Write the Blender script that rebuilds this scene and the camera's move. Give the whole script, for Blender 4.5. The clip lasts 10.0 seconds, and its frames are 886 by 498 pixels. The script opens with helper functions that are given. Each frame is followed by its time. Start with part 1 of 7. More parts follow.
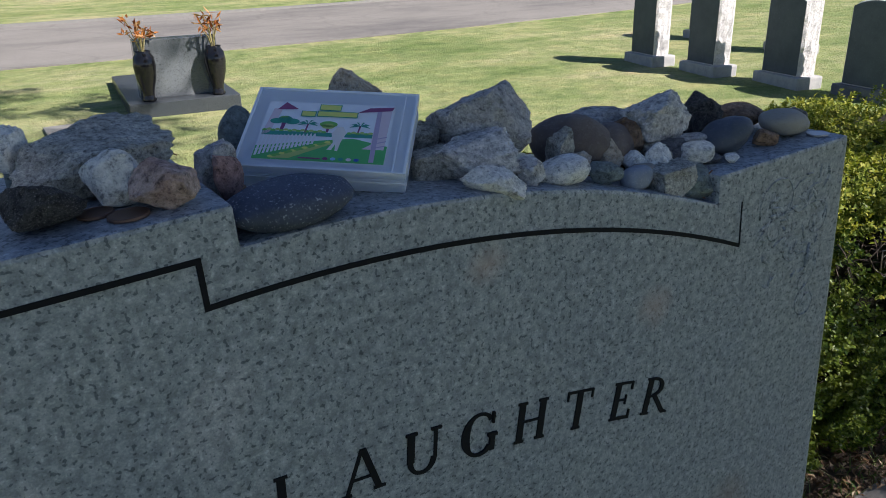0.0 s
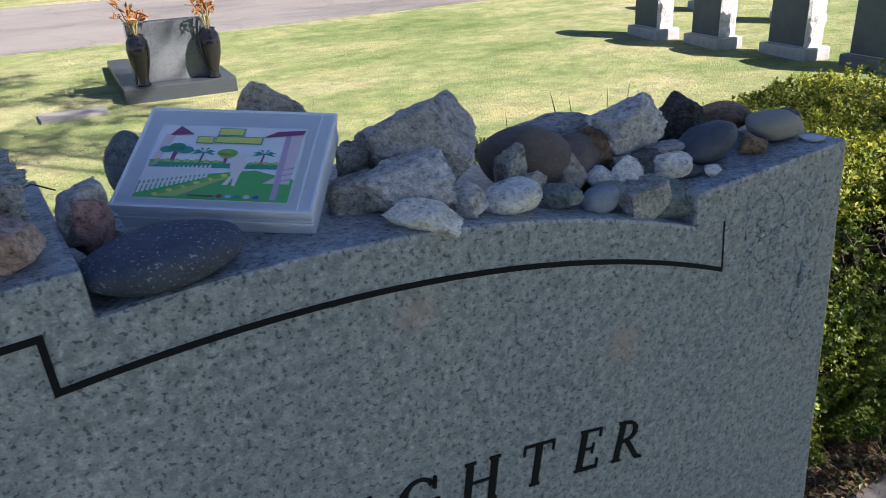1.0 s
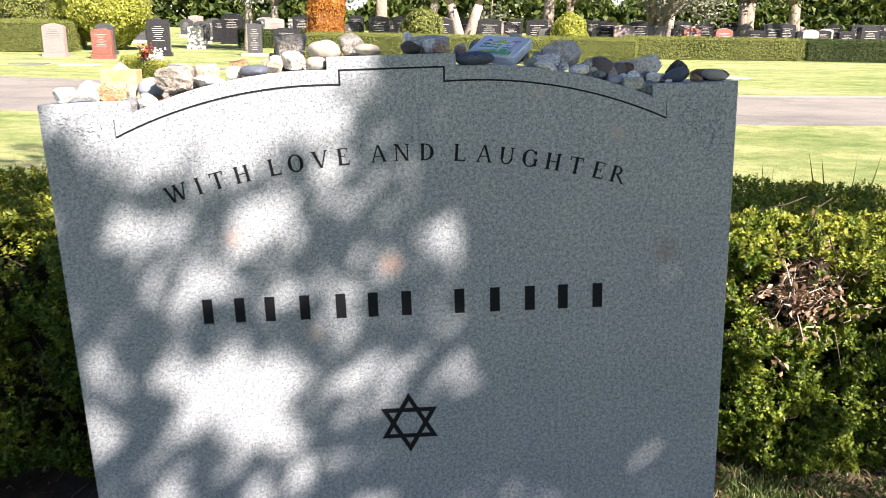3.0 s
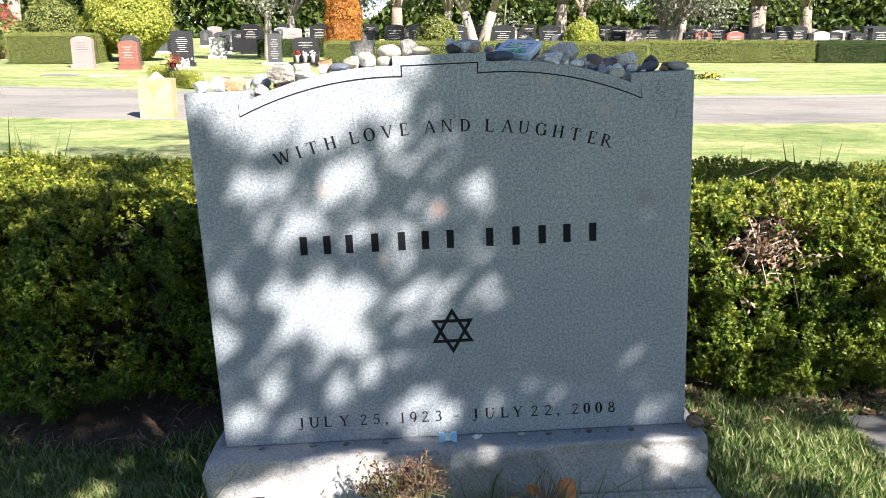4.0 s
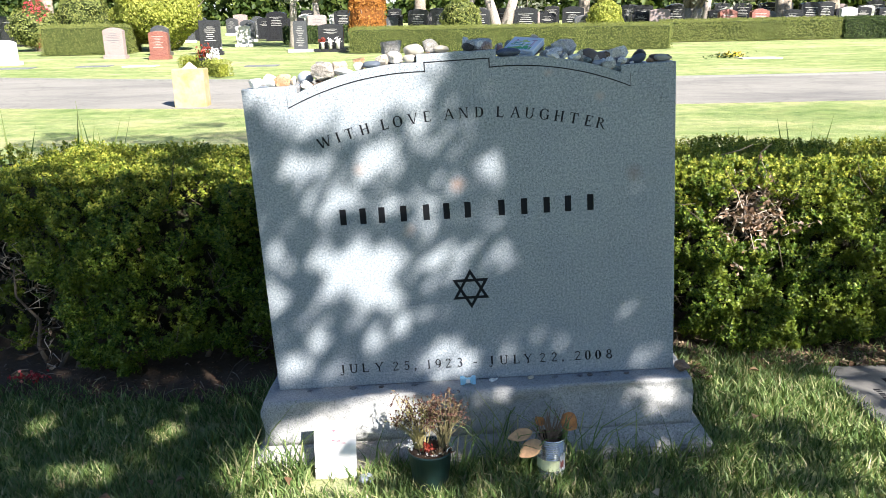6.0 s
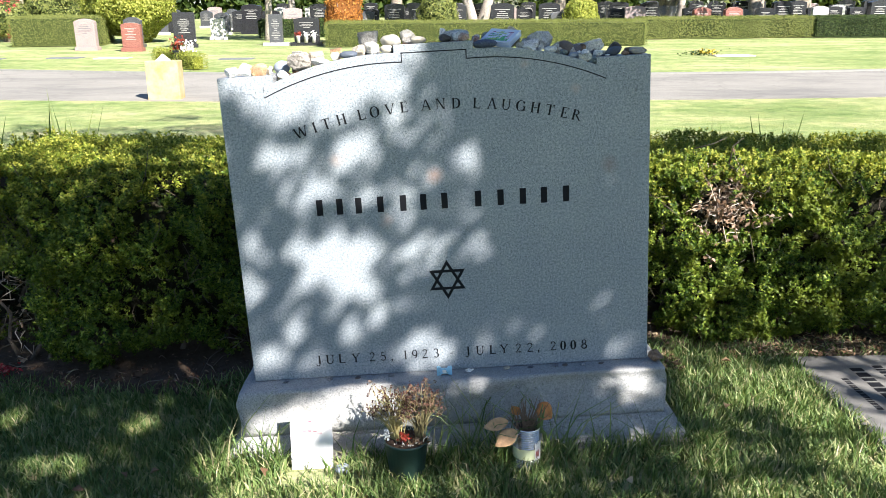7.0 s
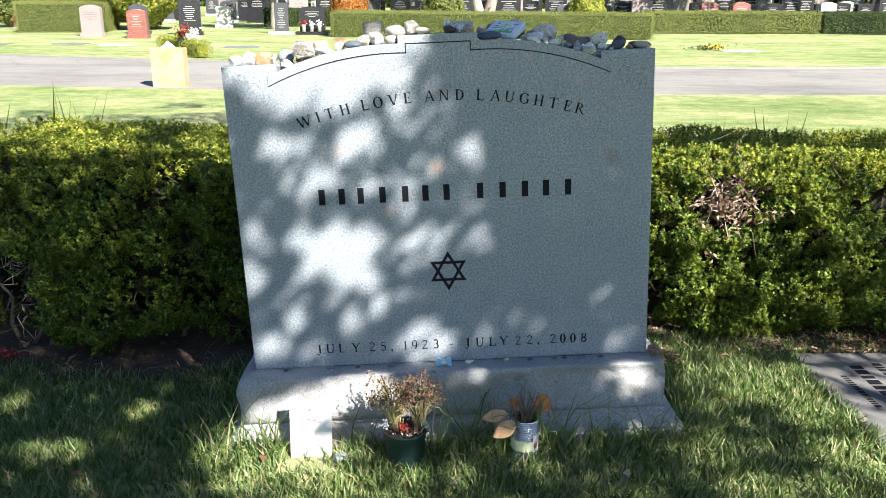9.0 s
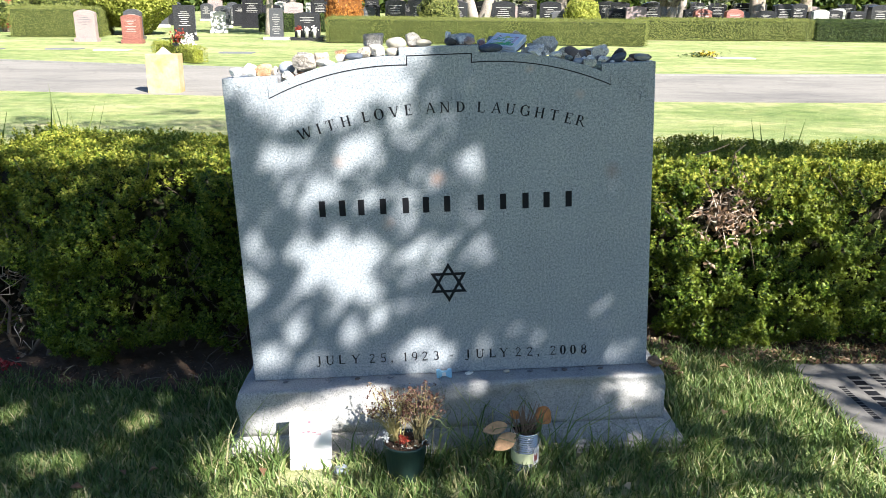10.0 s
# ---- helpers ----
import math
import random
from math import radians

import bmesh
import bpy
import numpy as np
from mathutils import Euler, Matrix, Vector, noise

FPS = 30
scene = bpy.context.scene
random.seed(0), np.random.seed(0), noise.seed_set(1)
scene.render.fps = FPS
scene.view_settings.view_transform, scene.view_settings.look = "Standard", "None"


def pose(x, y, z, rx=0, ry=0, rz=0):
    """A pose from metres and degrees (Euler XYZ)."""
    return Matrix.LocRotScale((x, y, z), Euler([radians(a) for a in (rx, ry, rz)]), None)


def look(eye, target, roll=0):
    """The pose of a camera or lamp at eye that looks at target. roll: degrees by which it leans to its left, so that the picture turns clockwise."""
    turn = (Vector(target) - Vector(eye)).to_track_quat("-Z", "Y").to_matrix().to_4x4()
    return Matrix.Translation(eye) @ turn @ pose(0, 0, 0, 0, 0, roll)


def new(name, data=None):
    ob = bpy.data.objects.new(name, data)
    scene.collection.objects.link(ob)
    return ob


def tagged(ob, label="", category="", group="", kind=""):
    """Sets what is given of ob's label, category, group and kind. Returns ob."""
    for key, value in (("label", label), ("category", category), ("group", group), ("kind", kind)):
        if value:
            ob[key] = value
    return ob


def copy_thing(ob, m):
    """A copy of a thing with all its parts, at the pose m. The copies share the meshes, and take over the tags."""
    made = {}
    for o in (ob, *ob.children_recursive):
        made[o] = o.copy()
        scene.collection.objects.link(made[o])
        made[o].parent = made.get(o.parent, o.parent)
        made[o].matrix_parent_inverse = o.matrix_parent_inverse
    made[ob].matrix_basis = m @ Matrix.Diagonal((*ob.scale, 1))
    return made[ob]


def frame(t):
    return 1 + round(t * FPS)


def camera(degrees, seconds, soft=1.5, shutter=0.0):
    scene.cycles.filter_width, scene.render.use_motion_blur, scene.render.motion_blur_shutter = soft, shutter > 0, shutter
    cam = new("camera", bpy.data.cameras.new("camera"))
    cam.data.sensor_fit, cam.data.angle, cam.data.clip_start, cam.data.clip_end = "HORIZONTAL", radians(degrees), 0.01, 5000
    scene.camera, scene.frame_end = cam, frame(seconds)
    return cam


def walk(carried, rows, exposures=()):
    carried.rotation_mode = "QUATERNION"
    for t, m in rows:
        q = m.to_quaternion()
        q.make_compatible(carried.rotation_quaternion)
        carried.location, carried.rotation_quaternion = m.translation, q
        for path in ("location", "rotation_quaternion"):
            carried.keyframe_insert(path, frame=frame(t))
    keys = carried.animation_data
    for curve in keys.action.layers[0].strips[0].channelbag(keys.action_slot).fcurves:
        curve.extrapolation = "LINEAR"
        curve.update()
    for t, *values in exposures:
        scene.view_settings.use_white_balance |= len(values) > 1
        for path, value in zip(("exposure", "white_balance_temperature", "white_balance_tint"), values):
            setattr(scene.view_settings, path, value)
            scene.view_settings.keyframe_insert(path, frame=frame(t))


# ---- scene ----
# The headstone's own frame: it leans a little to one side and back, as it stands on sloping ground.
STONE = pose(0, 0, -0.09, -1.15, -2.75, 0)

cam = camera(59.3, 10.0, soft=0.85, shutter=0.1)
PATH = [
    (0, (0.017, -0.345, 1.378), (0.958, 1.25, 0.622), -4.6),
    (0.5, (0.056, -0.269, 1.374), (0.976, 1.312, 0.565), -5.0),
    (1, (0.094, -0.304, 1.381), (1.002, 1.284, 0.572), -5.9),
    (1.5, (0.155, -0.464, 1.367), (0.938, 1.225, 0.638), -3.8),
    (1.6, (0.152, -0.508, 1.361), (0.823, 1.249, 0.682), -3.0),
    (1.8, (0.139, -0.597, 1.345), (0.69, 1.229, 0.743), -2.5),
    (2, (0.111, -0.703, 1.33), (0.567, 1.171, 0.799), -2.6),
    (2.5, (0.047, -1.023, 1.287), (0.258, 0.904, 0.793), -2.6),
    (3, (0.034, -1.358, 1.268), (0.096, 0.58, 0.78), -1.9),
    (3.2, (0.016, -1.468, 1.246), (0.037, 0.481, 0.798), -1.8),
    (4.3, (-0.038, -1.995, 1.27), (-0.014, -0.055, 0.784), -2.9),
    (4.5, (-0.014, -2.072, 1.288), (-0.009, -0.134, 0.795), -2.9),
    (5, (0.015, -2.173, 1.28), (-0.108, -0.233, 0.808), -3.1),
    (5.5, (-0.018, -2.189, 1.292), (-0.109, -0.252, 0.801), -3.6),
    (7, (-0.022, -2.202, 1.277), (-0.007, -0.271, 0.756), -3.3),
    (7.5, (-0.025, -2.21, 1.276), (-0.006, -0.282, 0.744), -3.0),
    (8, (-0.02, -2.22, 1.256), (-0.008, -0.289, 0.737), -2.9),
    (8.5, (-0.022, -2.218, 1.257), (-0.008, -0.287, 0.735), -2.6),
    (9, (-0.018, -2.207, 1.277), (-0.011, -0.282, 0.736), -2.5),
    (9.5, (-0.023, -2.205, 1.281), (-0.012, -0.28, 0.738), -2.4),
    (10, (-0.036, -2.2, 1.296), (-0.013, -0.272, 0.767), -2.3),
]
walk(cam, [(t, STONE @ look(eye, target, roll)) for t, eye, target, roll in PATH],
     exposures=[(0.0, 0.85, 6080, 21), (0.5, 1.12, 6030, 21), (1.0, 1.30, 6180, 26), (1.5, 1.42, 6580, 25), (2.0, 1.63, 6710, 25),
                (2.5, 1.77, 6950, 26), (3.0, 1.77, 6790, 24), (4.5, 1.78, 6250, 17), (7.0, 1.76, 6150, 15), (10.0, 1.76, 6150, 15)])

# ---- light ----
SUN = Vector((0.46, -0.62, 0.635)).normalized()
world = bpy.data.worlds.new("sky")
scene.world = world
world.use_nodes = True
wn, wl = world.node_tree.nodes, world.node_tree.links
sky = wn.new("ShaderNodeTexSky")
sky.sky_type = "NISHITA"
sky.sun_disc = False
sky.sun_elevation = math.asin(SUN.z)
sky.sun_rotation = math.atan2(SUN.x, SUN.y)
sky.altitude, sky.air_density, sky.dust_density, sky.ozone_density = 30, 1.0, 0.1, 3.0
wl.new(sky.outputs["Color"], wn["Background"].inputs["Color"])
wn["Background"].inputs["Strength"].default_value = 0.049
lamp = bpy.data.lights.new("sun", "SUN")
lamp.energy, lamp.angle, lamp.color = 5.0, radians(0.45), (1.0, 0.935, 0.81)
new("sun", lamp).matrix_world = look(SUN * 40, (0, 0, 0))


# ---- materials ----
def shader(name, rough=0.6, metal=0.0, spec=0.5):
    m = bpy.data.materials.new(name)
    m.use_nodes = True
    b = m.node_tree.nodes["Principled BSDF"]
    b.inputs["Roughness"].default_value = rough
    b.inputs["Metallic"].default_value = metal
    b.inputs["Specular IOR Level"].default_value = spec
    return m


def node(m, kind, **values):
    n = m.node_tree.nodes.new(kind)
    for key, value in values.items():
        if key in n.inputs:
            n.inputs[key].default_value = value
    return n


def link(m, a, out, b, inp):
    m.node_tree.links.new(a.outputs[out], b.inputs[inp])


def bsdf(m):
    return m.node_tree.nodes["Principled BSDF"]


def ramp(m, *stops, hard=False):
    n = m.node_tree.nodes.new("ShaderNodeValToRGB")
    r = n.color_ramp
    if hard:
        r.interpolation = "CONSTANT"
    while len(r.elements) < len(stops):
        r.elements.new(0.5)
    for e, (at, c) in zip(r.elements, stops):
        e.position, e.color = at, (*c, 1)
    return n


def coords(m, scale=(1, 1, 1)):
    c = node(m, "ShaderNodeTexCoord")
    p = node(m, "ShaderNodeMapping")
    p.inputs["Scale"].default_value = scale
    link(m, c, "Object", p, "Vector")
    return p


def noisy(m, at, scale, detail=4.0, rough=0.6):
    n = node(m, "ShaderNodeTexNoise", Scale=scale, Detail=detail, Roughness=rough)
    link(m, at, "Vector", n, "Vector")
    return n


def mixed(m, fac, a, b, mode="MIX", amount=0.5):
    """Mix two colours, each a node's (node, output) or a triple; fac a (node, output) or None."""
    n = m.node_tree.nodes.new("ShaderNodeMix")
    n.data_type, n.blend_type = "RGBA", mode
    n.inputs[0].default_value = amount
    if fac:
        m.node_tree.links.new(fac[0].outputs[fac[1]], n.inputs[0])
    for slot, c in ((6, a), (7, b)):
        if isinstance(c[0], (int, float)):
            n.inputs[slot].default_value = (*c, 1)
        else:
            m.node_tree.links.new(c[0].outputs[c[1]], n.inputs[slot])
    return n


def bumped(m, source, out, strength, distance):
    b = node(m, "ShaderNodeBump", Strength=strength, Distance=distance)
    link(m, source, out, b, "Height")
    link(m, b, "Normal", bsdf(m), "Normal")
    return b


def granite(name, base, dark, light, grain=300.0, rough=0.42, stains=(), relief=0.12):
    m = shader(name, rough)
    at = coords(m)
    mid = tuple((a + b) / 2 for a, b in zip(base, light))
    low = tuple((a + b) / 2 for a, b in zip(base, dark))
    fine = noisy(m, at, grain * 0.5, 3.0, 0.7)
    speck = ramp(m, (0.37, low), (0.46, base), (0.54, mid), (0.63, light))
    link(m, fine, "Fac", speck, "Fac")
    fleck = noisy(m, at, grain * 1.15, 1.5, 0.5)
    flecks = ramp(m, (0.36, tuple(min(1.0, 1.6 * c) for c in dark)), (0.41, (1, 1, 1)), (0.6, (1, 1, 1)), (0.65, (1.35, 1.35, 1.33)))
    link(m, fleck, "Fac", flecks, "Fac")
    col = mixed(m, None, (speck, "Color"), (flecks, "Color"), "MULTIPLY", 0.82)
    clot = noisy(m, at, grain * 2.4, 2.0, 0.6)
    clots = ramp(m, (0.38, (0.78, 0.785, 0.8)), (0.5, (1, 1, 1)), (0.62, (1.14, 1.14, 1.12)))
    link(m, clot, "Fac", clots, "Fac")
    col = mixed(m, None, (col, 2), (clots, "Color"), "MULTIPLY", 0.6)
    cloud = noisy(m, at, 7.0, 5.0)
    wash = ramp(m, (0.3, (0.86, 0.87, 0.9)), (0.7, (1.06, 1.05, 1.02)))
    link(m, cloud, "Fac", wash, "Fac")
    col = mixed(m, None, (col, 2), (wash, "Color"), "MULTIPLY", 0.75)
    for place, radius, tint in stains:
        far = node(m, "ShaderNodeVectorMath")
        far.operation = "DISTANCE"
        ragged = mixed(m, None, (at, "Vector"), (noisy(m, at, 38.0), "Color"), "ADD", 0.02)
        link(m, ragged, 2, far, 0)
        far.inputs[1].default_value = tuple(p + 0.01 for p in place)
        fade = ramp(m, (0.0, (0.5, 0.5, 0.5)), (0.9, (0, 0, 0)))
        size = node(m, "ShaderNodeMath")
        size.operation = "DIVIDE"
        size.inputs[1].default_value = radius
        link(m, far, "Value", size, 0)
        link(m, size, 0, fade, "Fac")
        col = mixed(m, (fade, "Color"), (col, 2), tint)
    link(m, col, 2, bsdf(m), "Base Color")
    bumped(m, fine, "Fac", relief, 0.002)
    return m


def rocky(name, a, b, c, scale=60.0, rough=0.8, relief=0.5, fleck=None, spread=0.0):
    """Natural stone: two colours in patches, a third in fine grains; each stone a little different."""
    m = shader(name, rough, spec=0.35)
    at = coords(m)
    info = node(m, "ShaderNodeObjectInfo")
    moved = mixed(m, None, (at, "Vector"), (info, "Random"), "ADD", 1.0)
    big = node(m, "ShaderNodeTexNoise", Scale=scale, Detail=6.0, Roughness=0.65)
    link(m, moved, 2, big, "Vector")
    patch = ramp(m, (0.34, a), (0.66, b))
    link(m, big, "Fac", patch, "Fac")
    small = node(m, "ShaderNodeTexNoise", Scale=scale * 9, Detail=4.0, Roughness=0.75)
    link(m, moved, 2, small, "Vector")
    grain = ramp(m, (0.55, (0, 0, 0)), (0.72, (1, 1, 1)))
    link(m, small, "Fac", grain, "Fac")
    col = mixed(m, (grain, "Color"), (patch, "Color"), c)
    if relief >= 0.5:
        hollow = node(m, "ShaderNodeTexNoise", Scale=scale * 4, Detail=8.0, Roughness=0.8)
        link(m, moved, 2, hollow, "Vector")
        pits = ramp(m, (0.36, (0.16, 0.16, 0.17)), (0.46, (0.85, 0.85, 0.85)), (0.62, (1.3, 1.3, 1.3)))
        link(m, hollow, "Fac", pits, "Fac")
        col = mixed(m, None, (col, 2), (pits, "Color"), "MULTIPLY", 0.85)
        chip = node(m, "ShaderNodeTexNoise", Scale=scale * 13, Detail=2.0, Roughness=0.6)
        link(m, moved, 2, chip, "Vector")
        chips = ramp(m, (0.34, (0.5, 0.5, 0.52)), (0.42, (1, 1, 1)), (0.62, (1, 1, 1)), (0.7, (1.2, 1.2, 1.18)))
        link(m, chip, "Fac", chips, "Fac")
        col = mixed(m, None, (col, 2), (chips, "Color"), "MULTIPLY", 0.55)
    if fleck:
        dots = node(m, "ShaderNodeTexNoise", Scale=scale * 15, Detail=2.0, Roughness=0.6)
        link(m, moved, 2, dots, "Vector")
        pick = ramp(m, (0.6, (0, 0, 0)), (0.68, (0.8, 0.8, 0.8)))
        link(m, dots, "Fac", pick, "Fac")
        col = mixed(m, (pick, "Color"), (col, 2), fleck)
    if spread:
        hue = node(m, "ShaderNodeHueSaturation")
        rng = node(m, "ShaderNodeMapRange")
        rng.inputs["To Min"].default_value, rng.inputs["To Max"].default_value = 1 - spread, 1 + spread
        link(m, info, "Random", rng, "Value")
        link(m, rng, "Result", hue, "Value")
        link(m, col, 2, hue, "Color")
        link(m, hue, "Color", bsdf(m), "Base Color")
    else:
        link(m, col, 2, bsdf(m), "Base Color")
    total = mixed(m, None, (big, "Fac"), (small, "Fac"), "MIX", 0.4)
    bumped(m, total, 2, relief, 0.01)
    return m


def leafy(name, *stops, rough=0.5, glow=0.35, patch=0.0, patch_tint=(0.2, 0.16, 0.02)):
    """Leaves: a colour for each leaf, light passing through."""
    m = shader(name, rough, spec=0.3)
    geo = node(m, "ShaderNodeNewGeometry")
    pick = ramp(m, *stops)
    link(m, geo, "Random Per Island", pick, "Fac")
    col, out = pick, "Color"
    if patch:
        at = coords(m)
        n = noisy(m, at, patch, 3.0)
        where = ramp(m, (0.45, (0, 0, 0)), (0.68, (1, 1, 1)))
        link(m, n, "Fac", where, "Fac")
        col = mixed(m, (where, "Color"), (pick, "Color"), patch_tint)
        out = 2
    link(m, col, out, bsdf(m), "Base Color")
    tl = node(m, "ShaderNodeBsdfTranslucent")
    boost = mixed(m, None, (col, out), (1.0, 1.0, 0.55), "MULTIPLY", 1.0)
    link(m, boost, 2, tl, "Color")
    mix = node(m, "ShaderNodeMixShader", Fac=glow)
    link(m, bsdf(m), "BSDF", mix, 1)
    link(m, tl, "BSDF", mix, 2)
    m.node_tree.links.new(mix.outputs[0], m.node_tree.nodes["Material Output"].inputs["Surface"])
    return m


def plain(name, colour, rough=0.5, metal=0.0, vary=0.12, scale=40.0, relief=0.05):
    m = shader(name, rough, metal)
    at = coords(m)
    n = noisy(m, at, scale, 5.0)
    r = ramp(m, (0.3, tuple(c * (1 - vary) for c in colour)), (0.7, tuple(min(1, c * (1 + vary)) for c in colour)))
    link(m, n, "Fac", r, "Fac")
    link(m, r, "Color", bsdf(m), "Base Color")
    if relief:
        bumped(m, n, "Fac", relief, 0.004)
    return m


STAIN_ORANGE, STAIN_RUST, STAIN_PINK = (0.5, 0.24, 0.13), (0.24, 0.15, 0.11), (0.5, 0.36, 0.3)
GRANITE = granite("grey_granite", (0.27, 0.308, 0.338), (0.16, 0.185, 0.208), (0.405, 0.44, 0.475), stains=[
    ((-0.016, 0, 0.902), 0.036, STAIN_ORANGE), ((-0.165, 0, 0.776), 0.03, STAIN_PINK), ((0.484, 0, 0.904), 0.035, STAIN_RUST),
    ((0.389, 0, 1.123), 0.022, STAIN_PINK), ((0.251, 0, 1.196), 0.018, STAIN_PINK), ((-0.295, 0, 0.963), 0.03, STAIN_PINK)])
GRANITE_ROUGH = granite("rock_pitched_granite", (0.34, 0.345, 0.34), (0.25, 0.255, 0.255), (0.43, 0.43, 0.42), grain=300.0, rough=0.75, relief=0.6)
GRANITE_SLAB = granite("worn_granite", (0.33, 0.325, 0.31), (0.22, 0.215, 0.2), (0.45, 0.44, 0.41), grain=260.0, rough=0.8, relief=0.5,
                       stains=[((0.1, -0.15, 0.12), 0.2, (0.3, 0.25, 0.18)), ((-0.3, -0.15, 0.12), 0.16, (0.36, 0.26, 0.18))])
INK = plain("black_lettering_paint", (0.012, 0.013, 0.016), 0.7, scale=200.0, relief=0)
bsdf(INK).inputs["Specular IOR Level"].default_value = 0.15
DARK_GRANITE = granite("dark_grey_granite", (0.062, 0.066, 0.072), (0.05, 0.05, 0.055), (0.085, 0.088, 0.094), grain=150.0, rough=0.35)
BLACK_GRANITE = granite("black_granite", (0.022, 0.023, 0.026), (0.008, 0.008, 0.01), (0.04, 0.04, 0.045), grain=150.0, rough=0.2)
RED_GRANITE = granite("red_granite", (0.23, 0.088, 0.066), (0.16, 0.06, 0.045), (0.3, 0.135, 0.105), grain=120.0)
PALE_GRANITE = granite("pale_pink_granite", (0.3, 0.235, 0.225), (0.22, 0.17, 0.16), (0.37, 0.3, 0.29), grain=120.0)
MARBLE = rocky("weathered_white_marble", (0.58, 0.57, 0.54), (0.42, 0.42, 0.4), (0.34, 0.34, 0.33), scale=9.0, relief=0.35)
GREY_STONE = rocky("weathered_grey_stone", (0.16, 0.175, 0.19), (0.11, 0.12, 0.13), (0.24, 0.25, 0.26), scale=8.0, relief=0.3)
ROUGH_EDGE = rocky("rough_hewn_edge", (0.72, 0.71, 0.68), (0.56, 0.55, 0.53), (0.8, 0.8, 0.78), scale=22.0, relief=1.0)
LICHEN = rocky("lichen_stained_stone", (0.4, 0.27, 0.1), (0.43, 0.36, 0.25), (0.33, 0.22, 0.08), scale=6.0, relief=0.3)
BLUE_FACE = rocky("dark_blue_grey_face", (0.075, 0.1, 0.125), (0.055, 0.075, 0.095), (0.1, 0.125, 0.15), scale=8.0, rough=0.5, relief=0.15)
BASE_STONE = rocky("pale_weathered_base", (0.46, 0.46, 0.44), (0.32, 0.33, 0.33), (0.54, 0.53, 0.5), scale=12.0, relief=0.4)
PALE_STONE = plain("pale_limestone", (0.56, 0.5, 0.43), 0.8, scale=20.0)

ROCKS = {}
ROCKS["dark_pebble"] = rocky("dark_speckled_basalt", (0.049, 0.065, 0.107), (0.081, 0.101, 0.150), (0.124, 0.143, 0.195), 40, 0.6, 0.3, (0.338, 0.377, 0.442))
ROCKS["dark"] = rocky("dark_grey_rock", (0.125, 0.132, 0.145), (0.253, 0.253, 0.253), (0.379, 0.379, 0.379), 70, 0.75, 0.6, None, 0.25)
ROCKS["darkblue"] = rocky("blue_black_pebble", (0.06, 0.075, 0.1), (0.1, 0.118, 0.145), (0.14, 0.155, 0.18), 40, 0.55, 0.15, None, 0.2)
ROCKS["bluegrey"] = rocky("blue_grey_pebble", (0.185, 0.218, 0.269), (0.287, 0.320, 0.361), (0.389, 0.416, 0.454), 50, 0.65, 0.2, None, 0.2)
ROCKS["grey"] = rocky("grey_concrete_rock", (0.529, 0.520, 0.503), (0.772, 0.739, 0.698), (0.830, 0.814, 0.789), 45, 0.9, 0.9, (0.325, 0.319, 0.310), 0.25)
ROCKS["speck"] = rocky("mottled_grey_rock", (0.335, 0.329, 0.280), (0.742, 0.728, 0.647), (0.186, 0.182, 0.176), 90, 0.85, 0.8, (0.784, 0.768, 0.738), 0.15)
ROCKS["speckdark"] = rocky("dark_crystalline_rock", (0.061, 0.061, 0.065), (0.155, 0.152, 0.147), (0.345, 0.329, 0.311), 110, 0.8, 1.0, (0.519, 0.501, 0.466))
ROCKS["brown"] = rocky("brown_pebble", (0.126, 0.102, 0.092), (0.188, 0.157, 0.139), (0.251, 0.216, 0.191), 40, 0.7, 0.3, None, 0.15)
ROCKS["tan"] = rocky("tan_rock", (0.433, 0.350, 0.265), (0.546, 0.506, 0.410), (0.546, 0.546, 0.529), 60, 0.85, 0.6, None, 0.2)
ROCKS["rust"] = rocky("rust_brown_rock", (0.214, 0.128, 0.075), (0.364, 0.256, 0.171), (0.128, 0.096, 0.075), 60, 0.8, 0.6, None, 0.2)
ROCKS["red"] = rocky("dull_red_rock", (0.317, 0.187, 0.173), (0.432, 0.288, 0.259), (0.230, 0.144, 0.144), 60, 0.8, 0.5)
ROCKS["pink"] = rocky("pinkish_brown_rock", (0.413, 0.263, 0.225), (0.575, 0.450, 0.388), (0.325, 0.200, 0.175), 45, 0.8, 0.6)
ROCKS["white"] = rocky("white_quartz", (0.850, 0.850, 0.797), (0.785, 0.763, 0.702), (0.850, 0.850, 0.850), 50, 0.7, 0.5, None, 0.08)
ROCKS["slate"] = rocky("green_grey_slate_stone", (0.128, 0.162, 0.168), (0.231, 0.277, 0.277), (0.312, 0.336, 0.336), 50, 0.7, 0.5, None, 0.1)
ROCKS["cream"] = rocky("cream_pebble", (0.403, 0.357, 0.287), (0.442, 0.421, 0.363), (0.345, 0.305, 0.248), 60, 0.7, 0.4, None, 0.1)
ROCKS["beige"] = rocky("beige_sandstone", (0.541, 0.506, 0.419), (0.541, 0.541, 0.539), (0.440, 0.386, 0.319), 70, 0.9, 0.9, None, 0.15)
ROCKS["olive"] = rocky("olive_grey_pebble", (0.3, 0.285, 0.245), (0.37, 0.35, 0.3), (0.26, 0.245, 0.21), 40, 0.7, 0.2)
ROCKS["crust"] = rocky("barnacle_crusted_rock", (0.265, 0.247, 0.220), (0.541, 0.529, 0.494), (0.541, 0.541, 0.541), 80, 0.95, 1.0, (0.541, 0.541, 0.541))
